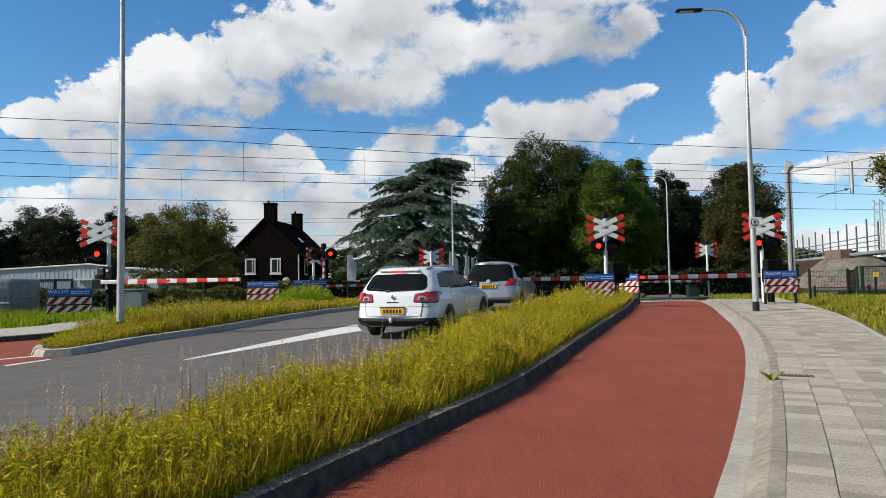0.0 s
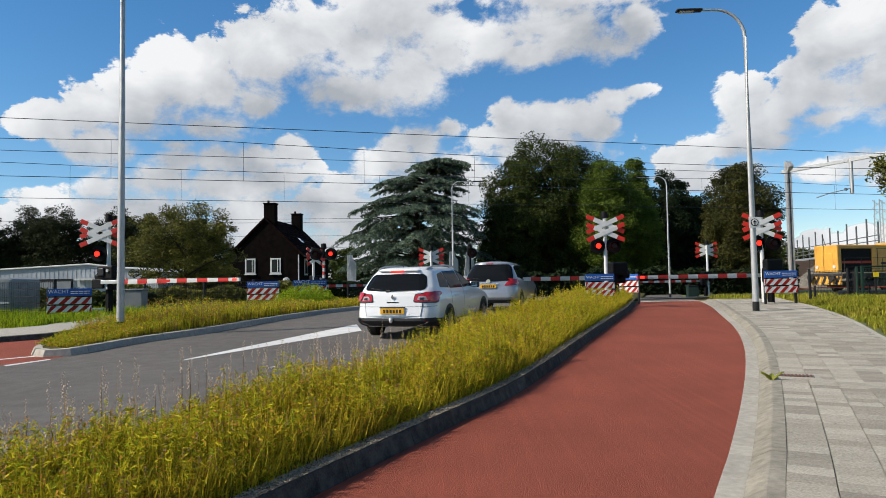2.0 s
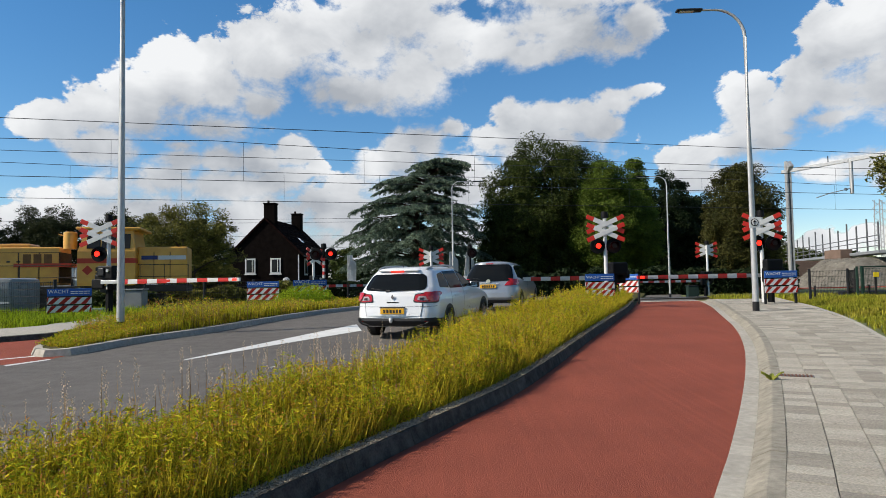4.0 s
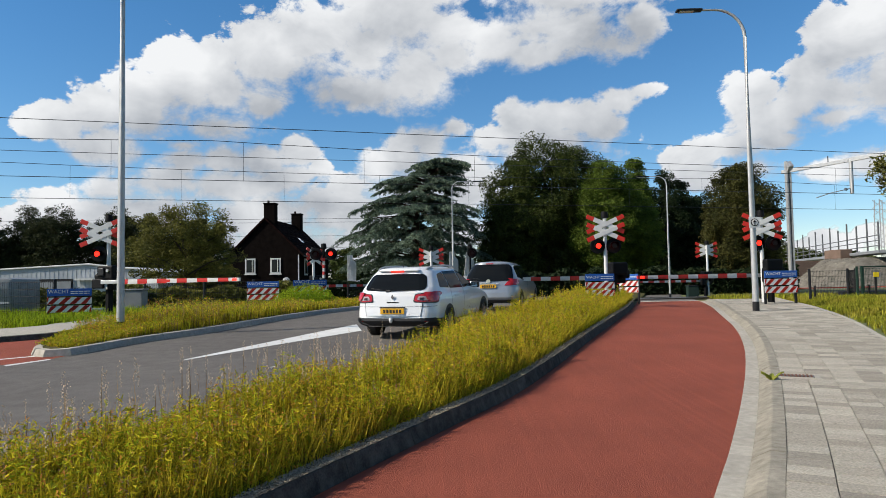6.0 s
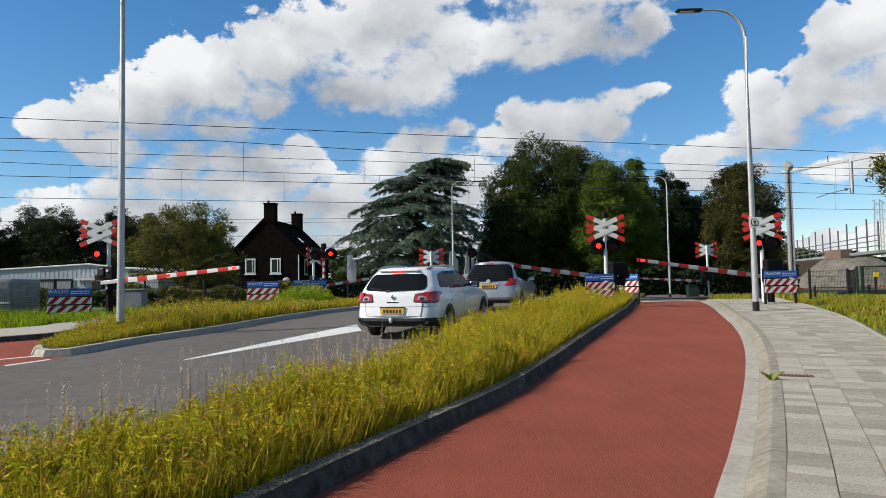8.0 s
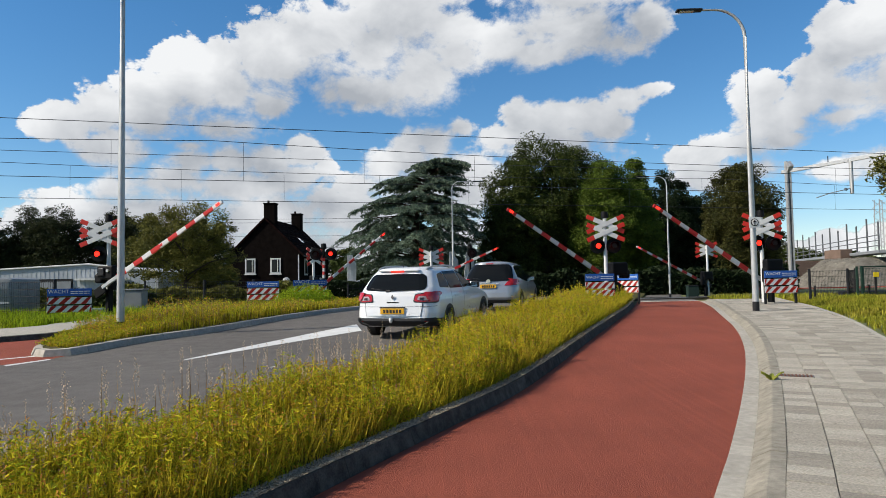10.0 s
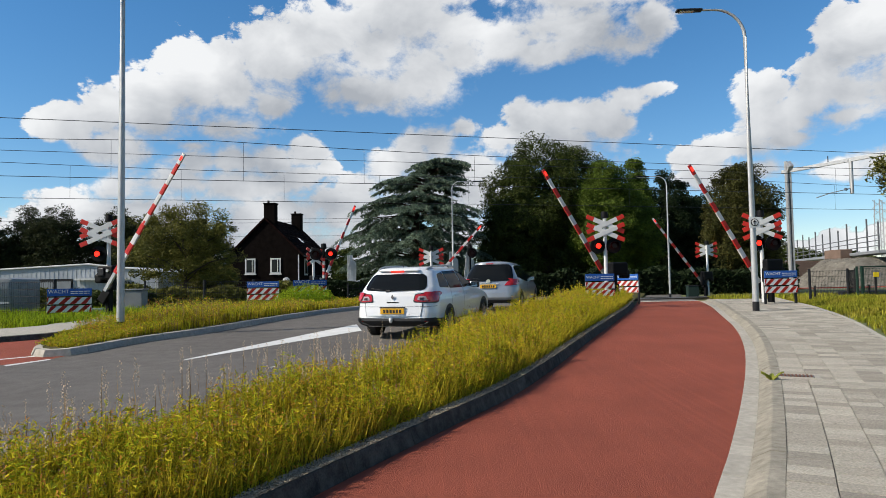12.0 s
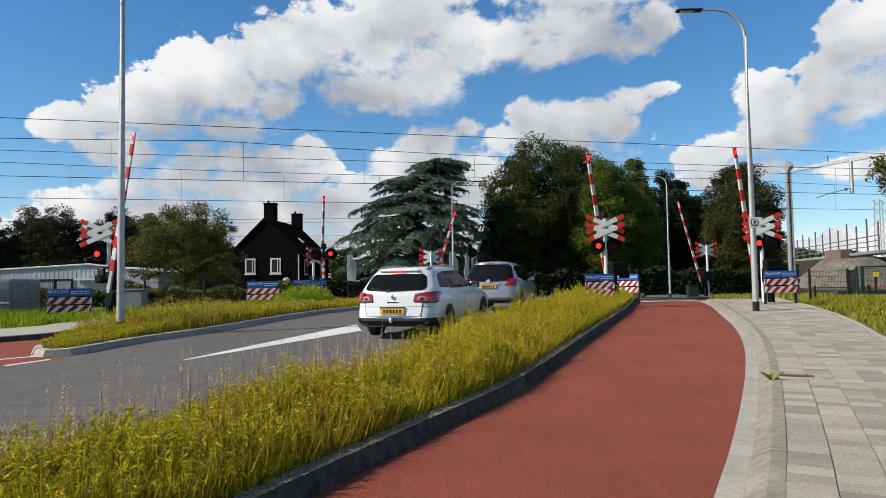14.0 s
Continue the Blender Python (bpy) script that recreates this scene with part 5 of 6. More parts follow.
part("registration_arm", pipe([(drop.x, drop.y, 7.1), (drop.x - 1.6, drop.y - 0.3, 6.75), (drop.x - 2.6, drop.y - 0.5, 6.45)], 0.03, 6), steel, portal)
part("insulator", lathe([(0, 0.05), (0.05, 0.09), (0.1, 0.05), (0.15, 0.09), (0.2, 0.05)], 12, m=pose(drop.x - 0.3, drop.y, 7.02, 0, 0, 180)), loco_dark, portal)
part("bracket", tube((drop.x - 0.4, drop.y + 1.8, 9.0), (drop.x - 0.4, drop.y + 1.8, 9.55), 0.03), dark_steel, portal)

# ---- house beyond the railway ----
brick_dark = material("dark_brick", (0.0075, 0.0056, 0.005), 0.95, var=0.3, scale=2.5, bump=0.5, grain=30, spec=0.02)
roof_tile = material("roof_tiles", (0.014, 0.0065, 0.0055), 0.95, var=0.3, scale=3, bump=0.6, grain=20, spec=0.02)
frame_white = material("window_frame_white", (0.504, 0.504, 0.49), 0.5, var=0.05)


def house():
    h = empty("house", pose(-15.75, 58.0, 0.25, 0, 0, -5), "dark brick house with a steep tiled roof and two chimneys", "house")
    W, D, E, A = 3.15, 9.5, 4.05, 7.1
    walls = bmesh.new()
    f = [walls.verts.new(p) for p in ((-W, 0, 0), (W, 0, 0), (W, 0, E), (0, 0, A), (-W, 0, E))]
    b = [walls.verts.new(p) for p in ((-W, D, 0), (W, D, 0), (W, D, E), (0, D, A), (-W, D, E))]
    walls.faces.new(f)
    walls.faces.new(b[::-1])
    for k in (0, 1, 4):
        walls.faces.new((f[k], f[(k + 1) % 5], b[(k + 1) % 5], b[k]))
    part("wall", walls, brick_dark, h)
    for s in (-1, 1):
        ang = math.degrees(math.atan2(A - E, W))
        ln = math.hypot(W + 0.35, (A - E) * (W + 0.35) / W)
        slab = part("roof_slope", box(ln, D + 0.3, 0.14, 0, 0, 0), roof_tile, h, "dark tiled roof slope", at=Matrix.Translation((s * (W + 0.35) / 2, D / 2, (A + E) / 2 - 0.1)) @ pose(0, 0, 0, 0, s * ang, 0))
        rows = bmesh.new()
        for i in range(14):
            box(0.05, D + 0.3, 0.04, -ln / 2 + (i + 0.5) * ln / 14, 0, 0.085, bm=rows)
        part("tile_courses", rows, roof_tile, slab)
        part("gutter", box(0.12, D + 0.3, 0.1, s * (W + 0.36), D / 2, E - 0.3), dark_steel, h)
    part("skylight", box(0.7, 0.8, 0.06, 1.9, 4.2, 5.42, turn=pose(0, 0, 0, 0, 44, 0)), chrome, h)
    for cx, cy, w, top in ((0.3, 0.6, 1.0, 8.5), (0.25, 8.4, 0.95, 8.35)):
        ch = part("chimney", box(w, 0.8, top - 5.5, cx, cy, (top + 5.5) / 2, 0.02), brick_dark, h)
        part("chimney_cap", box(w + 0.12, 0.92, 0.12, cx, cy, top, 0.02), brick_dark, ch)
        part("chimney_pot", tube((cx - 0.2, cy, top), (cx - 0.2, cy, top + 0.3), 0.1), roof_tile, ch)
    for wx in (-1.35, 0.95):
        w = part("window", box(0.95, 0.06, 1.4, wx, -0.05, 2.9, 0.01), frame_white, h, "white-framed upstairs window")
        part("pane", box(0.66, 0.03, 1.1, wx, -0.09, 2.92), window_dark, w)
        part("glazing_bar", box(0.06, 0.04, 1.1, wx + 0.2, -0.10, 2.92), frame_white, w)
        part("window_sill", box(1.1, 0.14, 0.08, wx, -0.09, 2.18), frame_white, w)
    w = part("window", box(0.06, 0.9, 1.5, W + 0.05, 1.6, 2.8), frame_white, h)
    part("pane", box(0.03, 0.66, 1.2, W + 0.09, 1.6, 2.8), window_dark, w)
    part("downpipe", tube((W - 0.1, -0.08, 0), (W - 0.1, -0.08, E - 0.2), 0.05), frame_white, h)
    part("satellite_dish", lathe([(0, 0.02), (0.05, 0.2), (0.1, 0.34), (0.11, 0.34), (0.06, 0.2)], 20, m=pose(2.0, -0.35, 1.55, 0, 0, 100)), steel, h, "grey satellite dish")
    lean = part("extension", box(3.0, 4.0, 2.6, -4.6, 3.0, 1.3, 0.02), brick_dark, h, "low brick extension")
    part("extension_roof", box(3.4, 4.4, 0.15, -4.6, 3.0, 2.7, turn=pose(0, 0, 0, 0, -12, 0)), roof_tile, lean)
    return h


house()

# ---- shed, cabin and yard on the left ----
sheet_white = material("shed_sheeting", (0.35, 0.371, 0.399), 0.5, var=0.08, scale=1.0)
shed_grey = material("shed_door", (0.196, 0.21, 0.224), 0.6, var=0.1)
shed = empty("industrial_shed", pose(-31.5, 46.0, 0.25), "low white corrugated industrial shed with a grey roller door", "shed")
sv = bmesh.new()
prof = [(-14, 0), (11.5, 0), (11.5, 2.3), (6.6, 2.85), (-14, 1.95)]
fr = [sv.verts.new((x, 0, z)) for x, z in prof]
bk = [sv.verts.new((x, 20, z)) for x, z in prof]
sv.faces.new(fr)
sv.faces.new(bk[::-1])
for k in range(5):
    sv.faces.new((fr[k], fr[(k + 1) % 5], bk[(k + 1) % 5], bk[k]))
part("wall", sv, sheet_white, shed)
rb = bmesh.new()
for i in range(80):
    x = -13.8 + i * 0.315
    top = np.interp(x, [-14, 6.6, 11.5], [1.95, 2.85, 2.3])
    box(0.05, 0.016, top - 0.05, x, -0.008, top / 2, bm=rb)
part("cladding_ribs", rb, sheet_white, shed)
part("verge_trim", tube((-14, -0.06, 2.0), (6.6, -0.06, 2.9), 0.06, seg=6), frame_white, shed)
part("verge_trim", tube((6.6, -0.06, 2.9), (11.5, -0.06, 2.35), 0.06, seg=6), frame_white, shed)
part("roller_door", box(2.45, 0.08, 1.75, 4.2, -0.08, 0.85), shed_grey, shed, "grey roller door")
part("door_frame", box(2.65, 0.05, 1.9, 4.2, -0.05, 0.95), dark_steel, shed)
part("canopy_beam", box(3.6, 0.3, 0.12, 7.6, -0.2, 1.85), frame_white, shed)
letters("lettering", "SM", 0.62, black_paint, shed, pose(9.1, -0.08, 1.1, 90, 0, 0), 0.01)

van = empty("caravan", pose(-17.0, 24.0, 0.5, 0, 0, 4), "white parked caravan behind the mesh fence", "caravan")
cb = box(3.4, 2.0, 1.25, 0, 0, 0.75, 0.16)
# white body greyed in its colour for the shade it stands in
part("body", cb, material("caravan_white_shaded", (0.21, 0.217, 0.217), 0.4, var=0.15), van, smooth=True)
part("window", box(0.62, 0.03, 0.42, 1.0, -1.005, 0.85, 0.03), window_dark, van)
part("window", box(0.62, 0.03, 0.42, -0.6, -1.005, 0.85, 0.03), window_dark, van)
part("trim", box(3.3, 0.02, 0.06, 0, -1.01, 0.5), steel, van)
for s in (-0.5, 0.5):
    part("wheel", lathe([(-0.1, 0.25), (0.1, 0.25)], 16, m=pose(s, -0.85, 0.12, 0, 0, 90)), tyre_mat, van)

cabinet_grey = material("cabinet_grey", (0.20, 0.205, 0.21), 0.6, var=0.12, scale=3)
cabinet = empty("relay_cabinet", pose(-11.35, 24.2, 0.5, 0, 0, 4), "pale grey railway relay cabinet", "cabinet")
part("body", box(0.68, 0.5, 0.85, 0, 0, 0.42, 0.02), cabinet_grey, cabinet)
part("roof", box(0.76, 0.58, 0.06, 0, 0, 0.88, 0.02), cabinet_grey, cabinet)
part("door", box(0.6, 0.02, 0.75, 0, -0.255, 0.43, 0.004), cabinet_grey, cabinet)
part("vent", box(0.3, 0.02, 0.12, 0.05, -0.27, 0.25), shed_grey, cabinet)
box_green = empty("green_box", pose(-12.0, 22.0, 0.49), "low green utility box in the grass", "utility box")
part("body", box(0.8, 0.45, 0.3, 0.3, 0, 0.15, 0.03), material("utility_green", (0.112, 0.168, 0.119), 0.6, var=0.1), box_green)
far_box = empty("green_cabinet", pose(14.0, 37.0, 0.26), "dark green electrical cabinet by the far barrier", "cabinet")
part("body", box(0.6, 0.4, 0.75, 0, 0, 0.36, 0.02), material("cabinet_green", (0.0084, 0.021, 0.0154), 0.6, var=0.1), far_box)
part("lid", box(0.65, 0.45, 0.05, 0, 0, 0.76, 0.015), dark_steel, far_box)


# ---- fences ----
def mesh_fence(points, height, label, mat=dark_steel, bars_n=26, post=0.05):
    f = empty("mesh_fence", None, label, "fence", "steel mesh fences")
    for (x0, y0), (x1, y1) in zip(points, points[1:]):
        a, b = on(x0, y0), on(x1, y1)
        part("post", tube(a - Vector((0, 0, 0.1)), a + Vector((0, 0, height + 0.06)), post, seg=8), mat, f)
        m = bmesh.new()
        for k in range(1, bars_n):
            p = a.lerp(b, k / bars_n)
            tube(p + Vector((0, 0, 0.06)), p + Vector((0, 0, height)), 0.005, seg=4, bm=m)
        for k in range(6):
            z = Vector((0, 0, 0.08 + (height - 0.1) * k / 5))
            tube(a + z, b + z, 0.007, seg=4, bm=m)
        part("mesh_panel", m, mat, f)
    x, y = points[-1]
    part("post", tube(on(x, y, -0.1), on(x, y, height + 0.06), post, seg=8), mat, f)
    return f


mesh_fence([(-19.0, 20.2), (-16.5, 20.3), (-14.0, 20.5), (-12.2, 20.6)], 1.2, "dark steel mesh fence before the caravan yard")
mesh_fence([(-11.6, 25.5), (-9.4, 25.8), (-7.6, 26.2)], 1.15, "dark steel mesh fence beside the relay cabinet")
mesh_fence([(-4.7, 32.2), (-2.9, 32.8), (-1.1, 33.4)], 1.0, "dark fence beside the far road edge")
green_steel = material("green_fence_steel", (0.0105, 0.0315, 0.021), 0.5, metal=0.2, var=0.1)
mesh_fence([(14.1, 25.3), (15.45, 25.1), (15.75, 25.1)], 1.15, "dark steel mesh fence along the railway land")
mesh_fence([(15.75, 25.0), (17.1, 24.9), (19.4, 24.8), (22.0, 24.7)], 1.22, "green steel fence and gate by the railway", green_steel)
gate = empty("steel_gate", None, "green steel frame gate in the railway fence", "gate")
for gx in (15.85, 16.95):
    part("gate_post", box(0.09, 0.09, 1.35, gx, 24.85, land(gx, 24.85) + 0.62, 0.01), green_steel, gate)
part("gate_beam", box(1.1, 0.06, 0.06, 16.4, 24.85, land(16.4, 24.85) + 1.27, 0.01), green_steel, gate)
part("gate_beam", box(1.1, 0.04, 0.04, 16.4, 24.85, land(16.4, 24.85) + 0.25), green_steel, gate)
sign_y = empty("yellow_sign", pose(16.2, 24.6, 0.5), "small yellow warning plate on a dark post", "sign")
part("post", box(0.06, 0.06, 1.0, 0, 0.03, 0.5), dark_steel, sign_y)
part("plate", box(0.2, 0.02, 0.17, 0, -0.02, 0.96, 0.004), material("sign_yellow", (0.595, 0.434, 0.007), 0.45, var=0.03), sign_y)
low_fence = empty("guard_rail", None, "low red-brown guard rail beside the tracks", "fence")
for i in range(5):
    part("post", box(0.06, 0.06, 0.6, 13.0 + i * 2.3, 27.0 + i * 0.1, 0.75), dark_steel, low_fence)
part("rail", tube((12.9, 27.0, 0.95), (22.5, 27.4, 0.95), 0.02, seg=6), loco_red, low_fence)

# ---- railway works on the right: heap, abutment and viaduct rail ----
gravel = material("gravel", (0.27, 0.25, 0.215), 0.95, var=0.3, scale=1.5, bump=1.0, grain=14, other=(0.13, 0.12, 0.10), island=0.6, spec=0.05)
hv = []
for j in range(40):
    for i in range(60):
        x, y = 30.5 + i * 0.55, 60 + j * 0.32
        top = 2.9 * ease(35.6, 40.4, x) * ease(60, 64.5, y) * (1 - ease(69, 72, y)) + 0.25 * noise.noise(Vector((x * 0.5, y * 0.5, 1))) + 0.10 * noise.noise(Vector((x * 3, y * 3, 2)))
        hv.append((x, y, 0.22 + max(top, -0.05)))
hf = [(j * 60 + i, j * 60 + i + 1, (j + 1) * 60 + i + 1, (j + 1) * 60 + i) for j in range(39) for i in range(59)]
tagged(mesh_object("gravel_heap", hv, hf, gravel), "large heap of grey railway gravel", "gravel heap", kind="stuff")
sp = np.array([hv[k] for k in rng.integers(0, len(hv), 40000)]) + rng.uniform(-0.28, 0.28, (40000, 3)) * np.array([1, 1, 0.1])
tagged(leaf_quads("gravel_stones", sp + np.array([0, 0, 0.02]), 0.06, gravel, stretch=1.2, small=True), "loose stones on the gravel heap", "gravel", kind="stuff")
rail_grey = material("weathered_rail", (0.13, 0.135, 0.14), 0.6, metal=0.3, var=0.12)
wall_brown = material("brown_concrete", (0.154, 0.105, 0.0805), 0.85, var=0.15, scale=0.8, bump=0.3)
abut = empty("viaduct", None, "low concrete railway viaduct with a steel railing", "viaduct")
part("retaining_wall", box(7.0, 1.0, 3.0, 42.4, 76, 1.7, 0.05), wall_brown, abut)
part("abutment", box(1.3, 3.0, 1.5, 43.4, 72, 3.5, 0.05), wall_brown, abut, "brown concrete abutment")
far_end, near_end = Vector((52.0, 99.4, 0)), Vector((41.6, 62.2, 0))
along_deck = far_end - near_end
deck_at = Matrix.Translation(near_end) @ along_deck.to_track_quat("X", "Z").to_matrix().to_4x4()
part("deck", box(along_deck.length, 2.0, 0.32, along_deck.length / 2, -0.8, 3.65, 0.05), shed_grey, abut, at=deck_at)
for i in range(13):
    part("railing_post", box(0.13, 0.13, 2.9 + 0.5 * (i % 2), i * 3.1 + 0.5, 0, 5.1 + 0.25 * (i % 2)), rail_grey, abut, at=deck_at)
for z in (4.25, 4.75, 5.25):
    part("railing_rail", tube((0, 0.1, z), (along_deck.length, 0.1, z), 0.05, seg=5), rail_grey, abut, at=deck_at)
part("approach_deck", box(14.0, 3.0, 0.5, 45.0, 95.0, 3.4, 0.05), shed_grey, abut)
pylon = empty("lattice_pylon", pose(80.6, 120.0, 0.25), "grey steel lattice pylon", "pylon")
pb = bmesh.new()
for sx, sy in ((-1, -1), (1, -1), (1, 1), (-1, 1)):
    tube((sx * 1.0, sy * 1.0, 0), (sx * 0.7, sy * 0.7, 15), 0.09, seg=5, bm=pb)
part("legs", pb, steel, pylon)
br = bmesh.new()
for k in range(10):
    z = k * 1.5
    for s in (-1, 1):
        tube((-0.95, s * 0.9, z), (0.95, s * 0.9, z + 1.5), 0.05, seg=4, bm=br)
        tube((0.95, s * 0.9, z), (-0.95, s * 0.9, z + 1.5), 0.05, seg=4, bm=br)
part("bracing", br, steel, pylon)
# made-up pipe stack in place of a dark car behind the fence
for k in range(5):
    pp = empty("stand_in_pipe", pose(17.9 + 0.02 * k, 28.0 + 0.22 * (k % 3), 0.50 + 0.2 * (k // 3), 0, 0, 6), "black plastic pipe standing in for a dark parked car", "pipe", "pipes by the tracks")
    part("tube", lathe([(-1.1, 0.10), (1.1, 0.10), (1.1, 0.09)], 14), black_plastic, pp, smooth=True)

white_van = empty("parked_car", pose(-4.2, 47.5, 0.25, 0, 0, 82), "white hatchback parked beyond the shrubs", "car")
vsh = Shell([(0.22, 0.80, 0.05, 4.1), (0.40, 0.87, 0, 4.2), (0.75, 0.88, 0, 4.0), (0.92, 0.86, 0.05, 3.4), (1.22, 0.74, 0.2, 2.8), (1.38, 0.64, 0.4, 2.4), (1.45, 0.4, 0.7, 2.0)], 0.15, 0.4, 0.05)
part("body", vsh.body(), car_white, white_van, smooth=True)
for s in (-1, 1):
    part("cab_glass", vsh.patch([(0.8, 0.95), (3.1, 0.94), (2.4, 1.28), (1.0, 1.3)], 0.012, "side", s), car_glass, white_van)
    for y in (0.8, 3.3):
        wheel(white_van, vsh, y, s, 0.32)
for wy, wz in ((150.0, 16.4), (150.0, 15.6), (152.0, 12.6), (152.0, 9.9)):
    tagged(part("transmission_wire", tube((-110, wy, wz + 0.8), (60, wy, wz - 0.6), 0.035, seg=4), wire_mat, None), "far thin transmission wire across the sky", "overhead wire", "far transmission wires")

# ---- advertising flags beyond the crossing ----
for fx, fy, tilt in ((0.43, 45.0, 0), (1.3, 45.5, 6), (-7.0, 48.0, 0)):
    fl = empty("feather_flag", pose(fx, fy, 0.25, 0, tilt, 20), "tall white advertising flag on a pole", "flag", "flags by the roadside")
    part("pole", tube((0, 0, 0), (0, 0, 3.3), 0.025, seg=6), steel, fl)
    fb = bmesh.new()
    rows2 = [[fb.verts.new((0.03 + u * 0.6 * (1 if z < 3.0 else 0.6), 0.06 * math.sin(z * 3 + u * 4), z)) for u in (0, 0.33, 0.66, 1)] for z in np.linspace(1.0, 3.3, 9)]
    for r1, r2 in zip(rows2, rows2[1:]):
        for k in range(3):
            fb.faces.new((r1[k], r1[k + 1], r2[k + 1], r2[k]))
    bmesh.ops.solidify(fb, geom=fb.faces[:], thickness=0.006)
    part("cloth", fb, sign_white, fl)


# ---- trees ----
def foliage(name, color, other, amount=0.35):
    return material(name, color, 0.75, var=0.1, scale=0.5, island=amount, other=other, through_light=0.16, spec=0.14)


leaf_lime = foliage("lime_leaves", (0.054, 0.067, 0.011), (0.023, 0.034, 0.007), 0.6)
leaf_light = foliage("light_leaves", (0.105, 0.145, 0.014), (0.044, 0.070, 0.011), 0.55)
leaf_brown = foliage("brownish_leaves", (0.068, 0.062, 0.014), (0.026, 0.031, 0.008), 0.6)
leaf_wood = foliage("wood_leaves", (0.030, 0.036, 0.011), (0.013, 0.018, 0.006), 0.6)
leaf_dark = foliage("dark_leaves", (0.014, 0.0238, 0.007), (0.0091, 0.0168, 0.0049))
leaf_olive = foliage("olive_leaves", (0.135, 0.125, 0.022), (0.055, 0.060, 0.013), 0.5)
leaf_cedar = foliage("cedar_needles", (0.125, 0.165, 0.115), (0.06, 0.088, 0.058), 0.5)


def tree(x, y, height, rx, ry, low, leaf, count, size, label, clumps=70, clump=0.95, seed=0, top_bias=0.0, trunk=0.28, limbs=9, full=1.0):
    """A trunk with limbs and a ragged crown of small leaves between low and height."""
    r = np.random.default_rng(seed)
    base = land(x, y) if y < 62 else 0.25
    t = empty("tree", pose(x, y, base), label, "tree", "trees round the crossing")
    cz, rz = (height + low) / 2, (height - low) / 2
    if clumps < 200:
        clumps, clump = int(clumps * 2.1), clump * 0.74
    d = r.normal(size=(clumps, 3))
    d /= np.linalg.norm(d, axis=1)[:, None]
    d = np.sign(d) * np.abs(d) ** full
    rad = r.uniform(0.08, 1.0, clumps) ** 0.5
    c = d * rad[:, None] * np.array([rx - clump * 0.6, ry - clump * 0.6, rz - clump * 0.5])
    taper = 1 - top_bias * np.clip(c[:, 2] / rz, 0, 1)
    c[:, :2] *= taper[:, None]
    c[:, 2] += cz
    per = count // clumps
    spread = clump * r.uniform(0.4, 1.45, clumps)
    dirs = r.normal(size=(clumps, per, 3))
    dirs /= np.linalg.norm(dirs, axis=2)[:, :, None]
    p = c[:, None, :] + dirs * (spread[:, None] * r.uniform(0.2, 1.0, (clumps, per)) ** 0.5)[:, :, None] * np.array([1.15, 1.15, 0.8])
    leaf_quads("crown", p.reshape(-1, 3), size, leaf, t, flat=0.3, stretch=1.5, small=True)
    wood = pipe([(0, 0, -0.2), (0.05, 0, low * 0.6), (0.1, 0.05, cz), (0.05, 0, height * 0.9)], [trunk * 1.3, trunk, trunk * 0.6, 0.04], 9)
    part("trunk", wood, bark, t, smooth=True)
    for k in range(limbs):
        e = c[r.integers(0, clumps)]
        s0 = Vector((0.06, 0.02, max(low * 0.7, min(e[2] * 0.6, height * 0.6))))
        mid = s0.lerp(Vector(e), 0.5) + Vector((0, 0, 0.3))
        part("limb", pipe([s0, mid, Vector(e)], [trunk * 0.45, trunk * 0.28, 0.03], 6), bark, t)
    return t


# tiers of the cedar: height, reach to the west, reach to the east, boughs
CEDAR_TIERS = [(11.5, 2.0, 2.9, 11), (11.0, 1.7, 2.2, 8), (10.1, 4.3, 2.6, 11), (9.4, 3.8, 3.0, 8), (8.6, 5.2, 2.4, 12), (7.5, 6.1, 5.6, 14), (6.5, 5.4, 6.4, 12), (5.6, 6.2, 5.6, 13), (4.5, 5.5, 5.9, 13), (3.4, 5.7, 5.8, 12), (2.3, 5.4, 5.6, 11)]


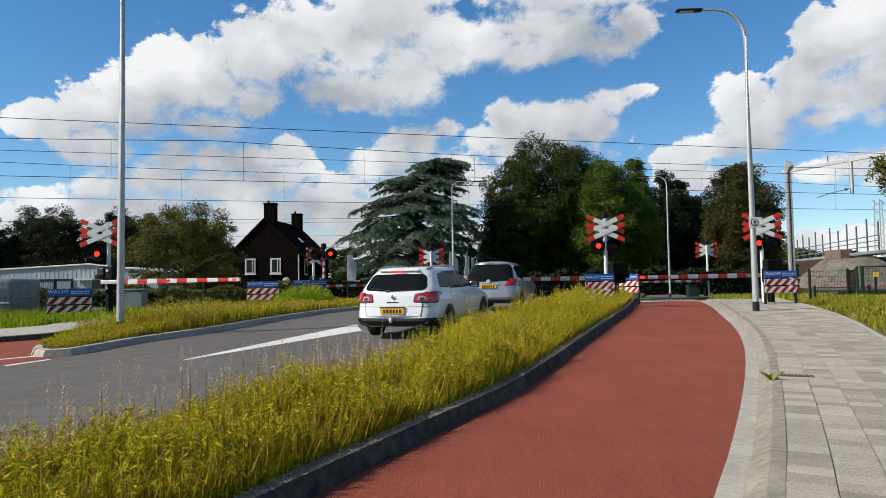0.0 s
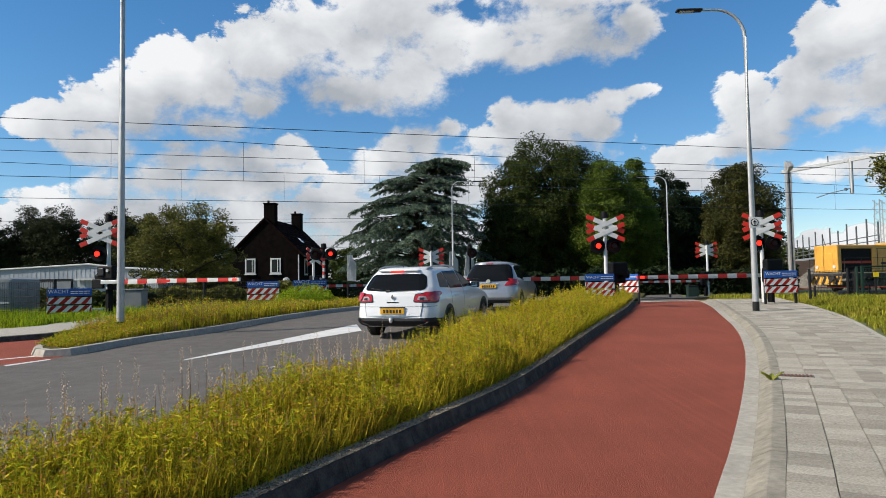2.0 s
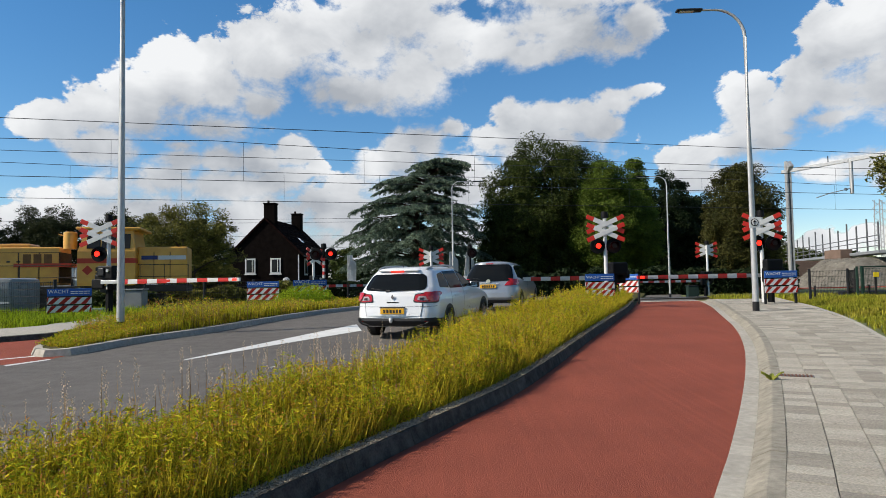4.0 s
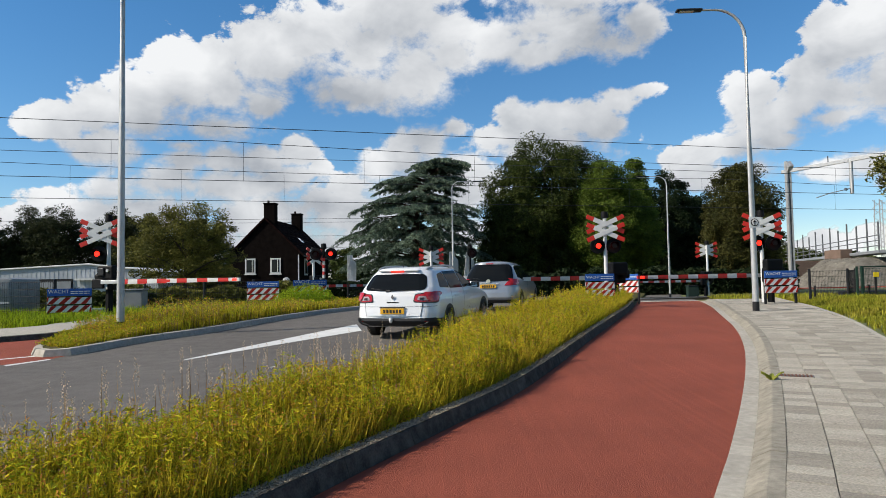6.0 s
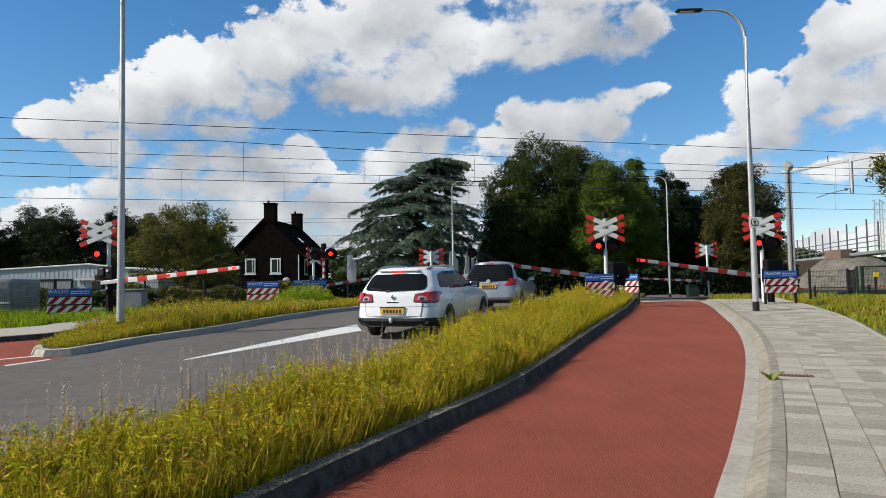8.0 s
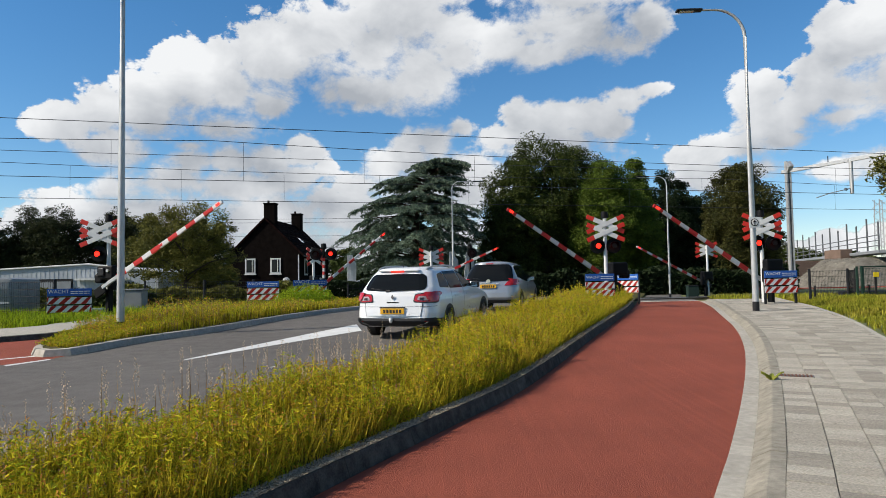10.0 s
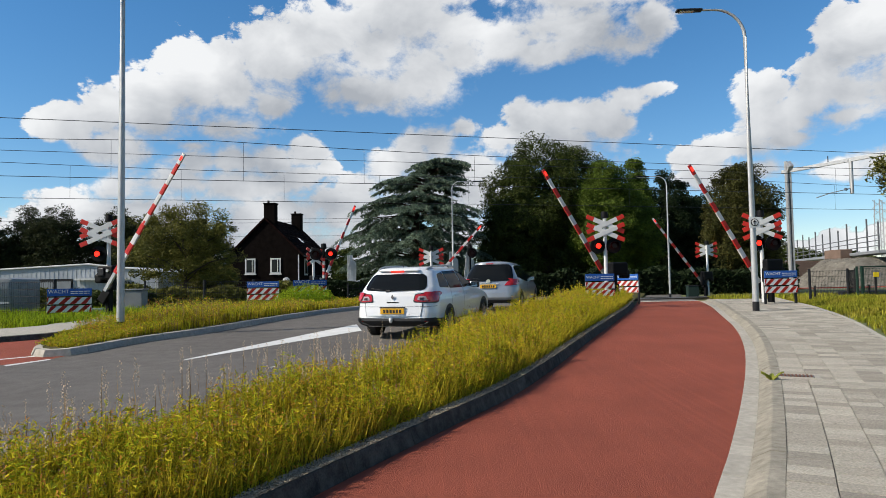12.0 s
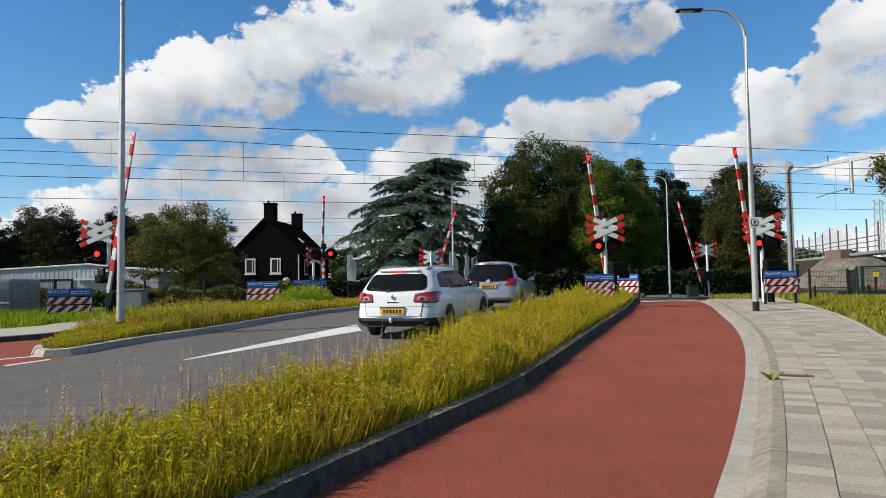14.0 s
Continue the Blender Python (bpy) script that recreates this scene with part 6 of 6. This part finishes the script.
def cedar(x, y):
    r = np.random.default_rng(11)
    t = empty("cedar_tree", pose(x, y, 0.25), "broad blue-green cedar with layered drooping boughs", "tree")
    lean = lambda z: np.interp(z, [0, 3, 7, 9.4, 11.6], [0, 0.1, 0.3, 1.1, 2.4])
    part("trunk", pipe([(lean(z), 0, z) for z in (-0.2, 3, 5, 7, 9.4, 11.4)], [0.55, 0.42, 0.34, 0.26, 0.15, 0.05], 10), bark, t, smooth=True)
    pts = []
    for tier, west, east, count in CEDAR_TIERS:
        for k in range(count):
            a = 2 * math.pi * (k + r.uniform(-0.35, 0.35)) / count + tier
            f = 0.5 + 0.5 * math.cos(a)
            reach = (west * (1 - f) + east * f) * r.uniform(0.70, 1.04)
            z = tier + r.uniform(-0.28, 0.28)
            o = Vector((lean(z), 0, z - 0.25))
            out = Vector((math.cos(a), math.sin(a), 0))
            tip = o + out * reach + Vector((0, 0, 0.15 - 0.10 * reach))
            mid = o + out * reach * 0.55 + Vector((0, 0, 0.16 * reach))
            part("bough", pipe([o * (1 - q) ** 2 + mid * (2 * q * (1 - q)) + tip * q * q for q in (0, 0.3, 0.6, 0.9)], [0.10, 0.07, 0.04, 0.012], 6), bark, t)
            # side sprays along the bough, each a drooping tongue of needles
            sprays = int(8 + reach * 4.2)
            for _ in range(sprays):
                u = r.uniform(0.22, 1.0)
                root = np.array(o) * (1 - u) ** 2 + 2 * u * (1 - u) * np.array(mid) + u * u * np.array(tip)
                turn = a + r.choice((-1, 1)) * r.uniform(0.25, 1.25)
                length = r.uniform(0.55, 1.35) * (0.7 + 0.5 * math.sin(u * 2.6))
                m = 66
                v = r.uniform(0, 1, m)
                q = np.empty((m, 3))
                across = r.normal(0, 0.12, m) * (1.15 - v * 0.7)
                q[:, 0] = root[0] + math.cos(turn) * length * v - math.sin(turn) * across
                q[:, 1] = root[1] + math.sin(turn) * length * v + math.cos(turn) * across
                q[:, 2] = root[2] - (0.36 if tier > 7 else 0.62) * length * v ** 1.7 - np.abs(across) * 0.5 - r.uniform(0, 0.16, m)
                pts.append(q)
    leaf_quads("crown", np.concatenate(pts), 0.075, leaf_cedar, t, flat=0.2, stretch=3.2, sag=0.45, small=True)
    return t


cedar(-2.5, 55.0)
tree(9.4, 60.0, 14.7, 6.0, 5.0, 0.4, leaf_lime, 190000, 0.125, "large dense dark green lime tree", 330, 1.05, 1, 0.0, 0.4, full=0.8)
tree(6.1, 57.0, 9.8, 3.4, 3.0, 0.6, leaf_lime, 60000, 0.12, "lower dark green lime beside the large one", 120, 0.8, 51, 0.2, 0.25)
tree(13.9, 56.0, 12.1, 3.0, 3.4, 1.4, leaf_light, 110000, 0.115, "bright green broadleaf tree beyond the tracks", 220, 0.85, 2, 0.30, 0.35)
tree(16.2, 58.0, 9.6, 3.6, 3.2, 0.8, leaf_light, 80000, 0.115, "lower bright green broadleaf tree", 170, 0.8, 52, 0.25, 0.25)
tree(19.6, 66.0, 14.1, 2.0, 2.2, 2.0, leaf_light, 42000, 0.14, "tall narrow green tree", 110, 0.7, 3, 0.6)
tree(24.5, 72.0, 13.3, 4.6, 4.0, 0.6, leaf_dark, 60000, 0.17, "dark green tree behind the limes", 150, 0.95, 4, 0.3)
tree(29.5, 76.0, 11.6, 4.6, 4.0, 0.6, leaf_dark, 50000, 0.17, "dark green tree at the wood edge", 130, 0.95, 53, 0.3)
tree(23.8, 52.0, 11.1, 3.5, 3.2, 0.4, leaf_brown, 120000, 0.11, "dense rounded dark green tree", 230, 0.72, 5, 0.42, 0.3)
tree(-16.6, 42.0, 7.0, 4.1, 3.2, 0.5, leaf_olive, 42000, 0.085, "open olive-green tree with thin upper twigs", 210, 0.5, 6, 0.1, 0.14, 16)
tree(-16.6, 46.0, 3.4, 2.4, 2.0, 0.3, leaf_olive, 12000, 0.11, "low olive-green shrub tree", 50, 0.65, 16, 0.2, 0.12)
tree(26.2, 35.5, 8.6, 2.7, 2.4, 4.9, leaf_olive, 7000, 0.13, "overhanging branches of an autumn-tinted tree", 34, 0.6, 7, 0.0, 0.2)
tree(-12.5, 85.0, 6.2, 2.6, 2.5, 0.4, leaf_lime, 6000, 0.25, "distant rounded tree behind the house", 40, 0.8, 8)
for k, (tx, h, w) in enumerate(((-67.0, 16.5, 5.5), (-60.5, 13.6, 5.0), (-54.5, 13.2, 5.0), (-48.0, 13.0, 5.2), (-42.0, 12.4, 4.6), (-36.5, 11.6, 4.4))):
    tree(tx, 92.0 + (k % 2) * 4, h, w, 4.0, 0.8, leaf_wood, 34000, 0.18, "dark tree in the woods behind the shed", 70, 1.3, 20 + k, 0.2)
tree(58.0, 110.0, 6.5, 6.0, 4.0, 0.4, leaf_lime, 6000, 0.4, "distant low trees beyond the viaduct", 40, 1.2, 30)
tree(72.0, 118.0, 6.0, 7.0, 4.0, 0.4, leaf_lime, 6000, 0.4, "distant low trees beyond the viaduct", 40, 1.2, 31)


def hedge(name, x0, x1, y, height, depth, leaf, count, size, label, seed, slant=0.0):
    r = np.random.default_rng(seed)
    u = r.uniform(0, 1, count)
    px = x0 + (x1 - x0) * u
    top = height * (0.75 + 0.35 * np.array([noise.noise(Vector((v * 0.6, seed, 0.3))) for v in px]))
    q = np.column_stack([px, y + slant * (px - x0) + r.uniform(-0.5, 0.5, count) * depth, 0.25 + top * r.uniform(0, 1, count) ** 0.7])
    tagged(leaf_quads(name, q, size, leaf, flat=0.3, stretch=1.5, small=True), label, "hedge", kind="stuff")


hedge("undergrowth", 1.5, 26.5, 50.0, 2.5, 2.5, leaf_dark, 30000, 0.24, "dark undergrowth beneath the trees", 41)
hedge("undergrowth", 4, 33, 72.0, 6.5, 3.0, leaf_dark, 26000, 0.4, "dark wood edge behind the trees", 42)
hedge("undergrowth", -76, -31, 97.0, 10.5, 4.0, leaf_wood, 40000, 0.28, "dark wood edge behind the shed", 49)
hedge("hedge", -24, -7.5, 36.0, 1.5, 1.2, leaf_olive, 16000, 0.14, "clipped green hedge along the railway", 43, 0.1)
hedge("hedge", -14.5, -11.5, 26.0, 1.35, 1.0, leaf_lime, 5000, 0.12, "green hedge behind the fence", 44)
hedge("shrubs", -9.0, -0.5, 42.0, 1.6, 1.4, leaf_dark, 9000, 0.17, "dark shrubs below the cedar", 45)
hedge("far_woods", -120, -70, 110, 13, 8, leaf_dark, 14000, 0.6, "dark far woods", 46)
hedge("far_woods", 90, 260, 260, 9, 10, leaf_lime, 9000, 1.0, "low far line of trees", 47)
hedge("far_woods", -60, 60, 150, 8, 8, leaf_dark, 16000, 0.7, "dark line of far trees", 48)


# ---- left verge, cycle path and footway ----
left_red = tagged(strip("cycle_path_left", even(resample([(-24, 3.0), (-14, 10.6), (-9.63, 14.25), (-8.9, 15.0), (-8.4, 17.0), (-6.9, 22.5), (-4.6, 30.0)], 0.25), 120),
                        even(resample([(-22, 0.4), (-13, 7.6), (-7.6, 11.0), (-7.0, 12.6), (-7.6, 14.6), (-7.2, 18.0), (-4.2, 30.0)], 0.25), 120), 0.004, red_asphalt, 4), "red cycle path on the far side of the road", "cycle path", kind="structure")
left_foot = resample([(-24, 3.2), (-14, 10.75), (-9.63, 14.4), (-8.95, 15.15), (-8.75, 16.4), (-8.9, 18.0), (-9.6, 20.0)], 0.25)
left_back = resample([(-26, 6.5), (-16.5, 12.6), (-10.98, 16.28), (-10.4, 17.6), (-10.25, 19.2), (-10.6, 20.6)], 0.25)
footway_left = tagged(strip("footway_left", even(left_back, 110), even(left_foot, 110), 0.11, kerb_light, 4), "pale paved footway on the far side of the road", "pavement", kind="structure")
left_kerb = tagged(empty("left_kerb"), "grey concrete kerb of the far footway", "kerb", kind="structure")
kerb_stones(left_kerb, left_foot, [(0.14, -0.04), (0.13, 0.02), (0.08, 0.115), (-0.05, 0.118), (-0.05, -0.04)], kerb_mat, 1.0)
island_road = resample([(-7.5, 12.2), (-7.12, 12.02), (-6.86, 12.4), (-6.41, 13.94), (-5.71, 15.26), (-4.96, 17.7), (-3.4, 23.5), (-1.6, 29.5)], 0.25)
island_back = resample([(-7.5, 12.2), (-7.75, 12.6), (-7.95, 13.3), (-8.15, 14.6), (-7.9, 16.5), (-7.35, 18.5), (-6.0, 23.5), (-4.4, 29.5)], 0.25)
island = strip("island_verge", even(island_back, 90), even(island_road, 90), 0.12, soil, 4)
tagged(island, "grassy island between road and cycle path", "verge", kind="structure")
island_kerb = tagged(empty("island_kerb"), "pale concrete kerb round the grassy island", "kerb", kind="structure")
island_profile = [(0.12, -0.04), (0.115, 0.01), (0.07, 0.125), (-0.06, 0.13), (-0.06, -0.04)]
kerb_stones(island_kerb, island_road, island_profile, kerb_light, 1.0)
kerb_stones(island_kerb, island_back[::-1], island_profile, kerb_light, 1.0)


def fill_between(a, b, count, up=0.12):
    u, v = rng.uniform(0, 1, count), rng.uniform(0.04, 0.96, count)
    i = (u * (len(a) - 1)).astype(int)
    p = a[i] + (b[i] - a[i]) * v[:, None] + rng.uniform(-0.1, 0.1, (count, 2))
    return np.column_stack([p, [land(x, y) + up for x, y in p]])


ia, ib = even(island_back, 400), even(island_road - normals(island_road) * 0.08, 400)
ia, ib = ia[16:], ib[16:]
roots = fill_between(ia, ib, 26000)
size_of = lambda r: np.clip((r[:, 1] - 12.3) / 4, 0.25, 1.0) * (1 - 0.5 * np.clip((r[:, 1] - 16) / 7, 0, 1))
tagged(blades("island_grass", roots, 0.52 * rng.uniform(0.4, 1.0, len(roots)) * size_of(roots), rng.uniform(0.009, 0.018, len(roots)), blade_mat, 0.6), "tall yellow-green grass on the island", "grass", kind="stuff")
stems = fill_between(ia, ib, 4200)
clumpy = lambda r: np.array([0.85 + 0.55 * noise.noise(Vector((p[0] * 1.1, p[1] * 1.1, 5.0))) for p in r])
hs = 0.66 * rng.uniform(0.5, 1.15, len(stems)) * size_of(stems) * clumpy(stems)
tagged(blades("island_stems", stems, hs, 0.010, dry_mat, 0.15), "dry stems on the island", "grass", kind="stuff")
cen = np.repeat(stems, 16, 0)
cen[:, 2] += (hs[:, None] * rng.uniform(0.2, 0.95, (len(stems), 16))).ravel()
cen[:, :2] += rng.normal(0, 0.03, (len(cen), 2))
third = rng.uniform(0, 1, len(cen))
for lo, hi, mat in ((0.0, 0.5, weed_mat), (0.5, 0.85, green_mat), (0.85, 1.0, withered_mat)):
    tagged(leaf_quads("island_leaves", cen[(third >= lo) & (third < hi)], 0.017, mat, flat=0.2, stretch=4.0, small=True), "leafy weeds on the island", "grass", kind="stuff")
# a stand of tall green weeds before the last notice
clump_root = np.column_stack([rng.uniform(-6.3, -4.2, 420), rng.uniform(24.0, 25.6, 420)])
clump_root = np.column_stack([clump_root, [land(x, y) + 0.08 for x, y in clump_root]])
clump_h = rng.uniform(0.35, 0.95, 420) * (0.65 + 0.35 * np.sin((clump_root[:, 0] + 6.3) / 2.1 * np.pi))
tagged(blades("tall_weeds", clump_root, clump_h, 0.014, green_mat, 0.2), "tall green weeds at the railway fence", "grass", kind="stuff")
cen = np.repeat(clump_root, 40, 0)
cen[:, 2] += (clump_h[:, None] * rng.uniform(0.1, 1.0, (420, 40))).ravel()
cen[:, :2] += rng.normal(0, 0.05, (len(cen), 2))
tagged(leaf_quads("tall_weeds", cen, 0.024, green_mat, flat=0.2, stretch=3.6, small=True), "tall green weeds at the railway fence", "grass", kind="stuff")

# ---- short grass on the right and at the yard ----
ra = outer_edge + normals(outer_edge) * 0.06
rb2 = outer_edge + normals(outer_edge) * 7.0
ra, rb2 = ra[ra[:, 1] > 7.5], rb2[ra[:, 1] > 7.5]
rough = fill_between(even(ra, 200), even(rb2, 200), 46000, -0.05)
patchy = np.array([0.7 + 0.6 * noise.noise(Vector((p[0] * 0.7, p[1] * 0.7, 9.0))) for p in rough])
close = np.array([np.min(np.hypot(*(ra - p[:2]).T)) for p in rough[::1]])
tagged(blades("right_grass", rough, (0.10 + 0.26 * np.clip(close / 1.2, 0, 1)) * patchy, rng.uniform(0.012, 0.024, len(rough)), lawn_mat, 0.9), "short patchy green verge grass", "grass", kind="stuff")
yard = np.column_stack([rng.uniform(-22, -9.5, 16000), rng.uniform(17.5, 24.0, 16000)])
yard = yard[yard[:, 1] > 16.6 - 0.62 * (yard[:, 0] + 10.98)]
yard = np.concatenate([yard, np.column_stack([rng.uniform(-11.0, -10.4, 1500), rng.uniform(17.2, 20, 1500)])])
yard = np.column_stack([yard, [land(x, y) - 0.05 for x, y in yard]])
tagged(blades("yard_grass", yard, 0.48 * rng.uniform(0.3, 1.0, len(yard)), rng.uniform(0.012, 0.026, len(yard)), green_mat, 0.9), "rough green grass at the yard fence", "grass", kind="stuff")
strip_g = np.column_stack([rng.uniform(-12, 26, 22000), rng.uniform(27.5, 34, 22000)])
mid_x = np.interp(strip_g[:, 1], path_left[:, 1], path_left[:, 0])
gap = (strip_g[:, 0] > mid_x + 3.4) | (strip_g[:, 0] < mid_x - 13.0)
strip_g = strip_g[gap]
strip_g = np.column_stack([strip_g, [land(x, y) - 0.05 for x, y in strip_g]])
tagged(blades("track_grass", strip_g, 0.35 * rng.uniform(0.3, 1.0, len(strip_g)), rng.uniform(0.018, 0.03, len(strip_g)), lawn_mat, 0.7), "rough grass beside the tracks", "grass", kind="stuff")

# ---- road markings ----
marks = tagged(empty("road_markings"), "white thermoplastic road markings", "road marking", kind="structure")


def marking(name, pts, up=0.006):
    b = bmesh.new()
    n = 12
    (a, d), (c, e) = pts
    for i in range(n):
        q = [Vector(a).lerp(Vector(c), (i + k) / n) for k in (0, 1)]
        w = [Vector(d).lerp(Vector(e), (i + k) / n) for k in (0, 1)]
        b.faces.new([b.verts.new(on(p.x, p.y, up)) for p in (q[0], w[0], w[1], q[1])])
    part(name, b, white_paint, marks)


marking("centre_wedge", (((-4.50, 11.36), (-4.44, 11.33)), ((-2.25, 16.9), (-1.93, 15.36))))
marking("edge_line", (((-9.0, 11.0), (-8.93, 10.92)), ((-7.43, 12.22), (-7.36, 12.14))))
marking("edge_dash", (((-7.40, 11.08), (-7.30, 10.98)), ((-7.03, 11.70), (-6.93, 11.62))))
for k in range(3):
    marking("edge_dash", (((-8.6 - k * 1.3, 9.9 - k * 1.1), (-8.5 - k * 1.3, 9.8 - k * 1.1)), ((-8.2 - k * 1.3, 10.4 - k * 1.1), (-8.1 - k * 1.3, 10.3 - k * 1.1))))

# ---- drain and weed at the footway kerb ----
drain = empty("drain_grate", pose(4.47, 8.42, land(4.5, 8.4) + 0.062, 0, 0, -25), "small rusty drain grate in the footway", "drain")
part("frame", box(0.5, 0.24, 0.03, 0.02, 0, 0.018, 0.004), kerb_light, drain)
rust = material("rusty_iron", (0.189, 0.084, 0.049), 0.8, var=0.25, scale=12, bump=0.4)
part("grate", box(0.4, 0.16, 0.012, 0, 0, 0.032), dark_steel, drain)
for i in range(9):
    part("grate_bar", box(0.022, 0.16, 0.014, -0.17 + i * 0.042, 0, 0.04), rust, drain)
plant = empty("weed_plant", pose(4.06, 8.22, land(4.1, 8.2) + 0.03), "leafy green weed growing from the kerb joint", "weed")
dock_mat = material("dock_leaves", (0.12, 0.17, 0.018), 0.6, var=0.25, scale=14, through_light=0.35, other=(0.26, 0.22, 0.03))
for k in range(9):
    a = (0.5, 2.9)[k % 2] + random.uniform(-0.7, 0.7)
    ln = random.uniform(0.07, 0.145)
    b = bmesh.new()
    rows3 = []
    for u in np.linspace(0, 1, 7):
        w = 0.026 * math.sin(math.pi * min(u * 0.94 + 0.05, 1)) + 0.004
        z = 0.02 + ln * (1.5 * u - 0.6 * u * u)
        rows3.append([b.verts.new((u * ln, s * w, z + abs(s) * 0.02)) for s in (-1, 0, 1)])
    for r1, r2 in zip(rows3, rows3[1:]):
        for j in range(2):
            b.faces.new((r1[j], r1[j + 1], r2[j + 1], r2[j]))
    part("leaf", b, dock_mat, plant, at=pose(0, 0, 0, 0, 0, math.degrees(a)), smooth=True)

# ---- footway slabs ----
slab_mesh = {}
for key in range(4):
    b = box(0.205 - 0.016, 0.300 - 0.006, 0.05, 0, 0, -0.025, 0.005)
    me = bpy.data.meshes.new("slab")
    b.to_mesh(me)
    b.free()
    me.materials.append(tile_mat)
    slab_mesh[key] = me
fine_edge = resample(edge, 0.205)
fn = normals(fine_edge)
rest_v, rest_f = [], []
count = 0
for col in range(13):
    base = fine_edge + fn * (0.42 + 0.15 + col * 0.30)
    out_x = np.interp(base[:, 1], outer_edge[:, 1], outer_edge[:, 0])
    for i in range(len(base) - 1):
        shift = 0.5 * (col % 2)
        p = base[i] * (1 - shift) + base[i + 1] * shift
        if p[1] < -12.0:
            continue
        d = base[min(i + 1, len(base) - 1)] - base[max(i - 1, 0)]
        step = np.hypot(*d) / 2
        a = math.atan2(d[1], d[0])
        room = (out_x[i] - p[0]) * math.sin(a) - 0.055
        if room < -0.10:
            continue
        wide = min(1.0, (0.15 + room) / 0.30)
        p = p + np.array([math.sin(a), -math.cos(a)]) * (wide - 1) * 0.15
        m = Matrix.Translation(on(p[0], p[1], 0.088 + random.uniform(-0.003, 0.002))) @ Euler((random.uniform(-0.008, 0.008), random.uniform(-0.006, 0.006) - math.atan(0.03 if 5 < p[1] < 20 else 0.0), a)).to_matrix().to_4x4() @ Matrix.Diagonal((step / 0.205, wide, 1, 1))
        if 3.2 < p[1] < 10.2 and col < 9 and count < 300:
            s = new("slab", slab_mesh[0])
            s.parent = footway
            s.matrix_basis = m
            count += 1
        else:
            k = len(rest_v)
            for sx, sy, sz in ((-1, -1, 0), (1, -1, 0), (1, 1, 0), (-1, 1, 0), (-1, -1, -1), (1, -1, -1), (1, 1, -1), (-1, 1, -1)):
                rest_v.append(m @ Vector((sx * 0.0935, sy * 0.1455, sz * 0.05)))
            for f in ((0, 1, 2, 3), (0, 4, 5, 1), (1, 5, 6, 2), (2, 6, 7, 3), (3, 7, 4, 0)):
                rest_f.append(tuple(k + q for q in f))
tile_rest = material("pavement_concrete_far", (0.38, 0.345, 0.285), 0.9, var=0.2, scale=55, bump=1.0, grain=230, island=0.22, spec=0.12)
tagged(mesh_object("footway_slabs", rest_v, rest_f, tile_rest, footway), "grey concrete footway slabs", kind="stuff")


# ---- what moves ----
FLASH_START, FLASH_STEP = 0.05, 1 / 3


def motions():
    turn_of = lambda t: pose(0, 0, 0, 0, 0, -(t - 6.5) * 0.125)
    walk(clouds, [(0.0, turn_of(0.0)), (7.0, turn_of(7.0)), (14.0, turn_of(14.0))])
    loco_at = lambda t: pose(-0.86 + 0.968 * (3.0 - t) * 27.15, 37.06 + 0.2527 * (3.0 - t) * 27.15, 0.27, 0, 0, TRACK)
    walk(loco, [(0.0, loco_at(0.0)), (3.0, loco_at(3.0)), (6.0, loco_at(6.0)), (14.0, loco_at(14.0))])
    for arm, h, pace in bars:
        walk(arm, [(t, pose(0, -0.1, h, 0, -a, 0)) for t, a in ANGLES[pace]])
    for lens, at, phase in lenses:
        angle = 0.0 if phase else 180.0
        here = lambda a: Matrix.Translation(at) @ pose(0, 0, 0, 0, 0, a)
        rows = [(0.0, here(angle))]
        for k in range(42):
            t = FLASH_START + k * FLASH_STEP
            rows += [(t - 0.0334, here(angle)), (t, here(angle + 80)), (t + 0.0334, here(angle + 160)), (t + 0.0667, here(angle + 180))]
            angle += 180
        rows = [r for i, r in enumerate(rows) if i == 0 or frame(r[0]) > frame(rows[i - 1][0])]
        walk(lens, rows + [(14.0, here(angle))])


motions()
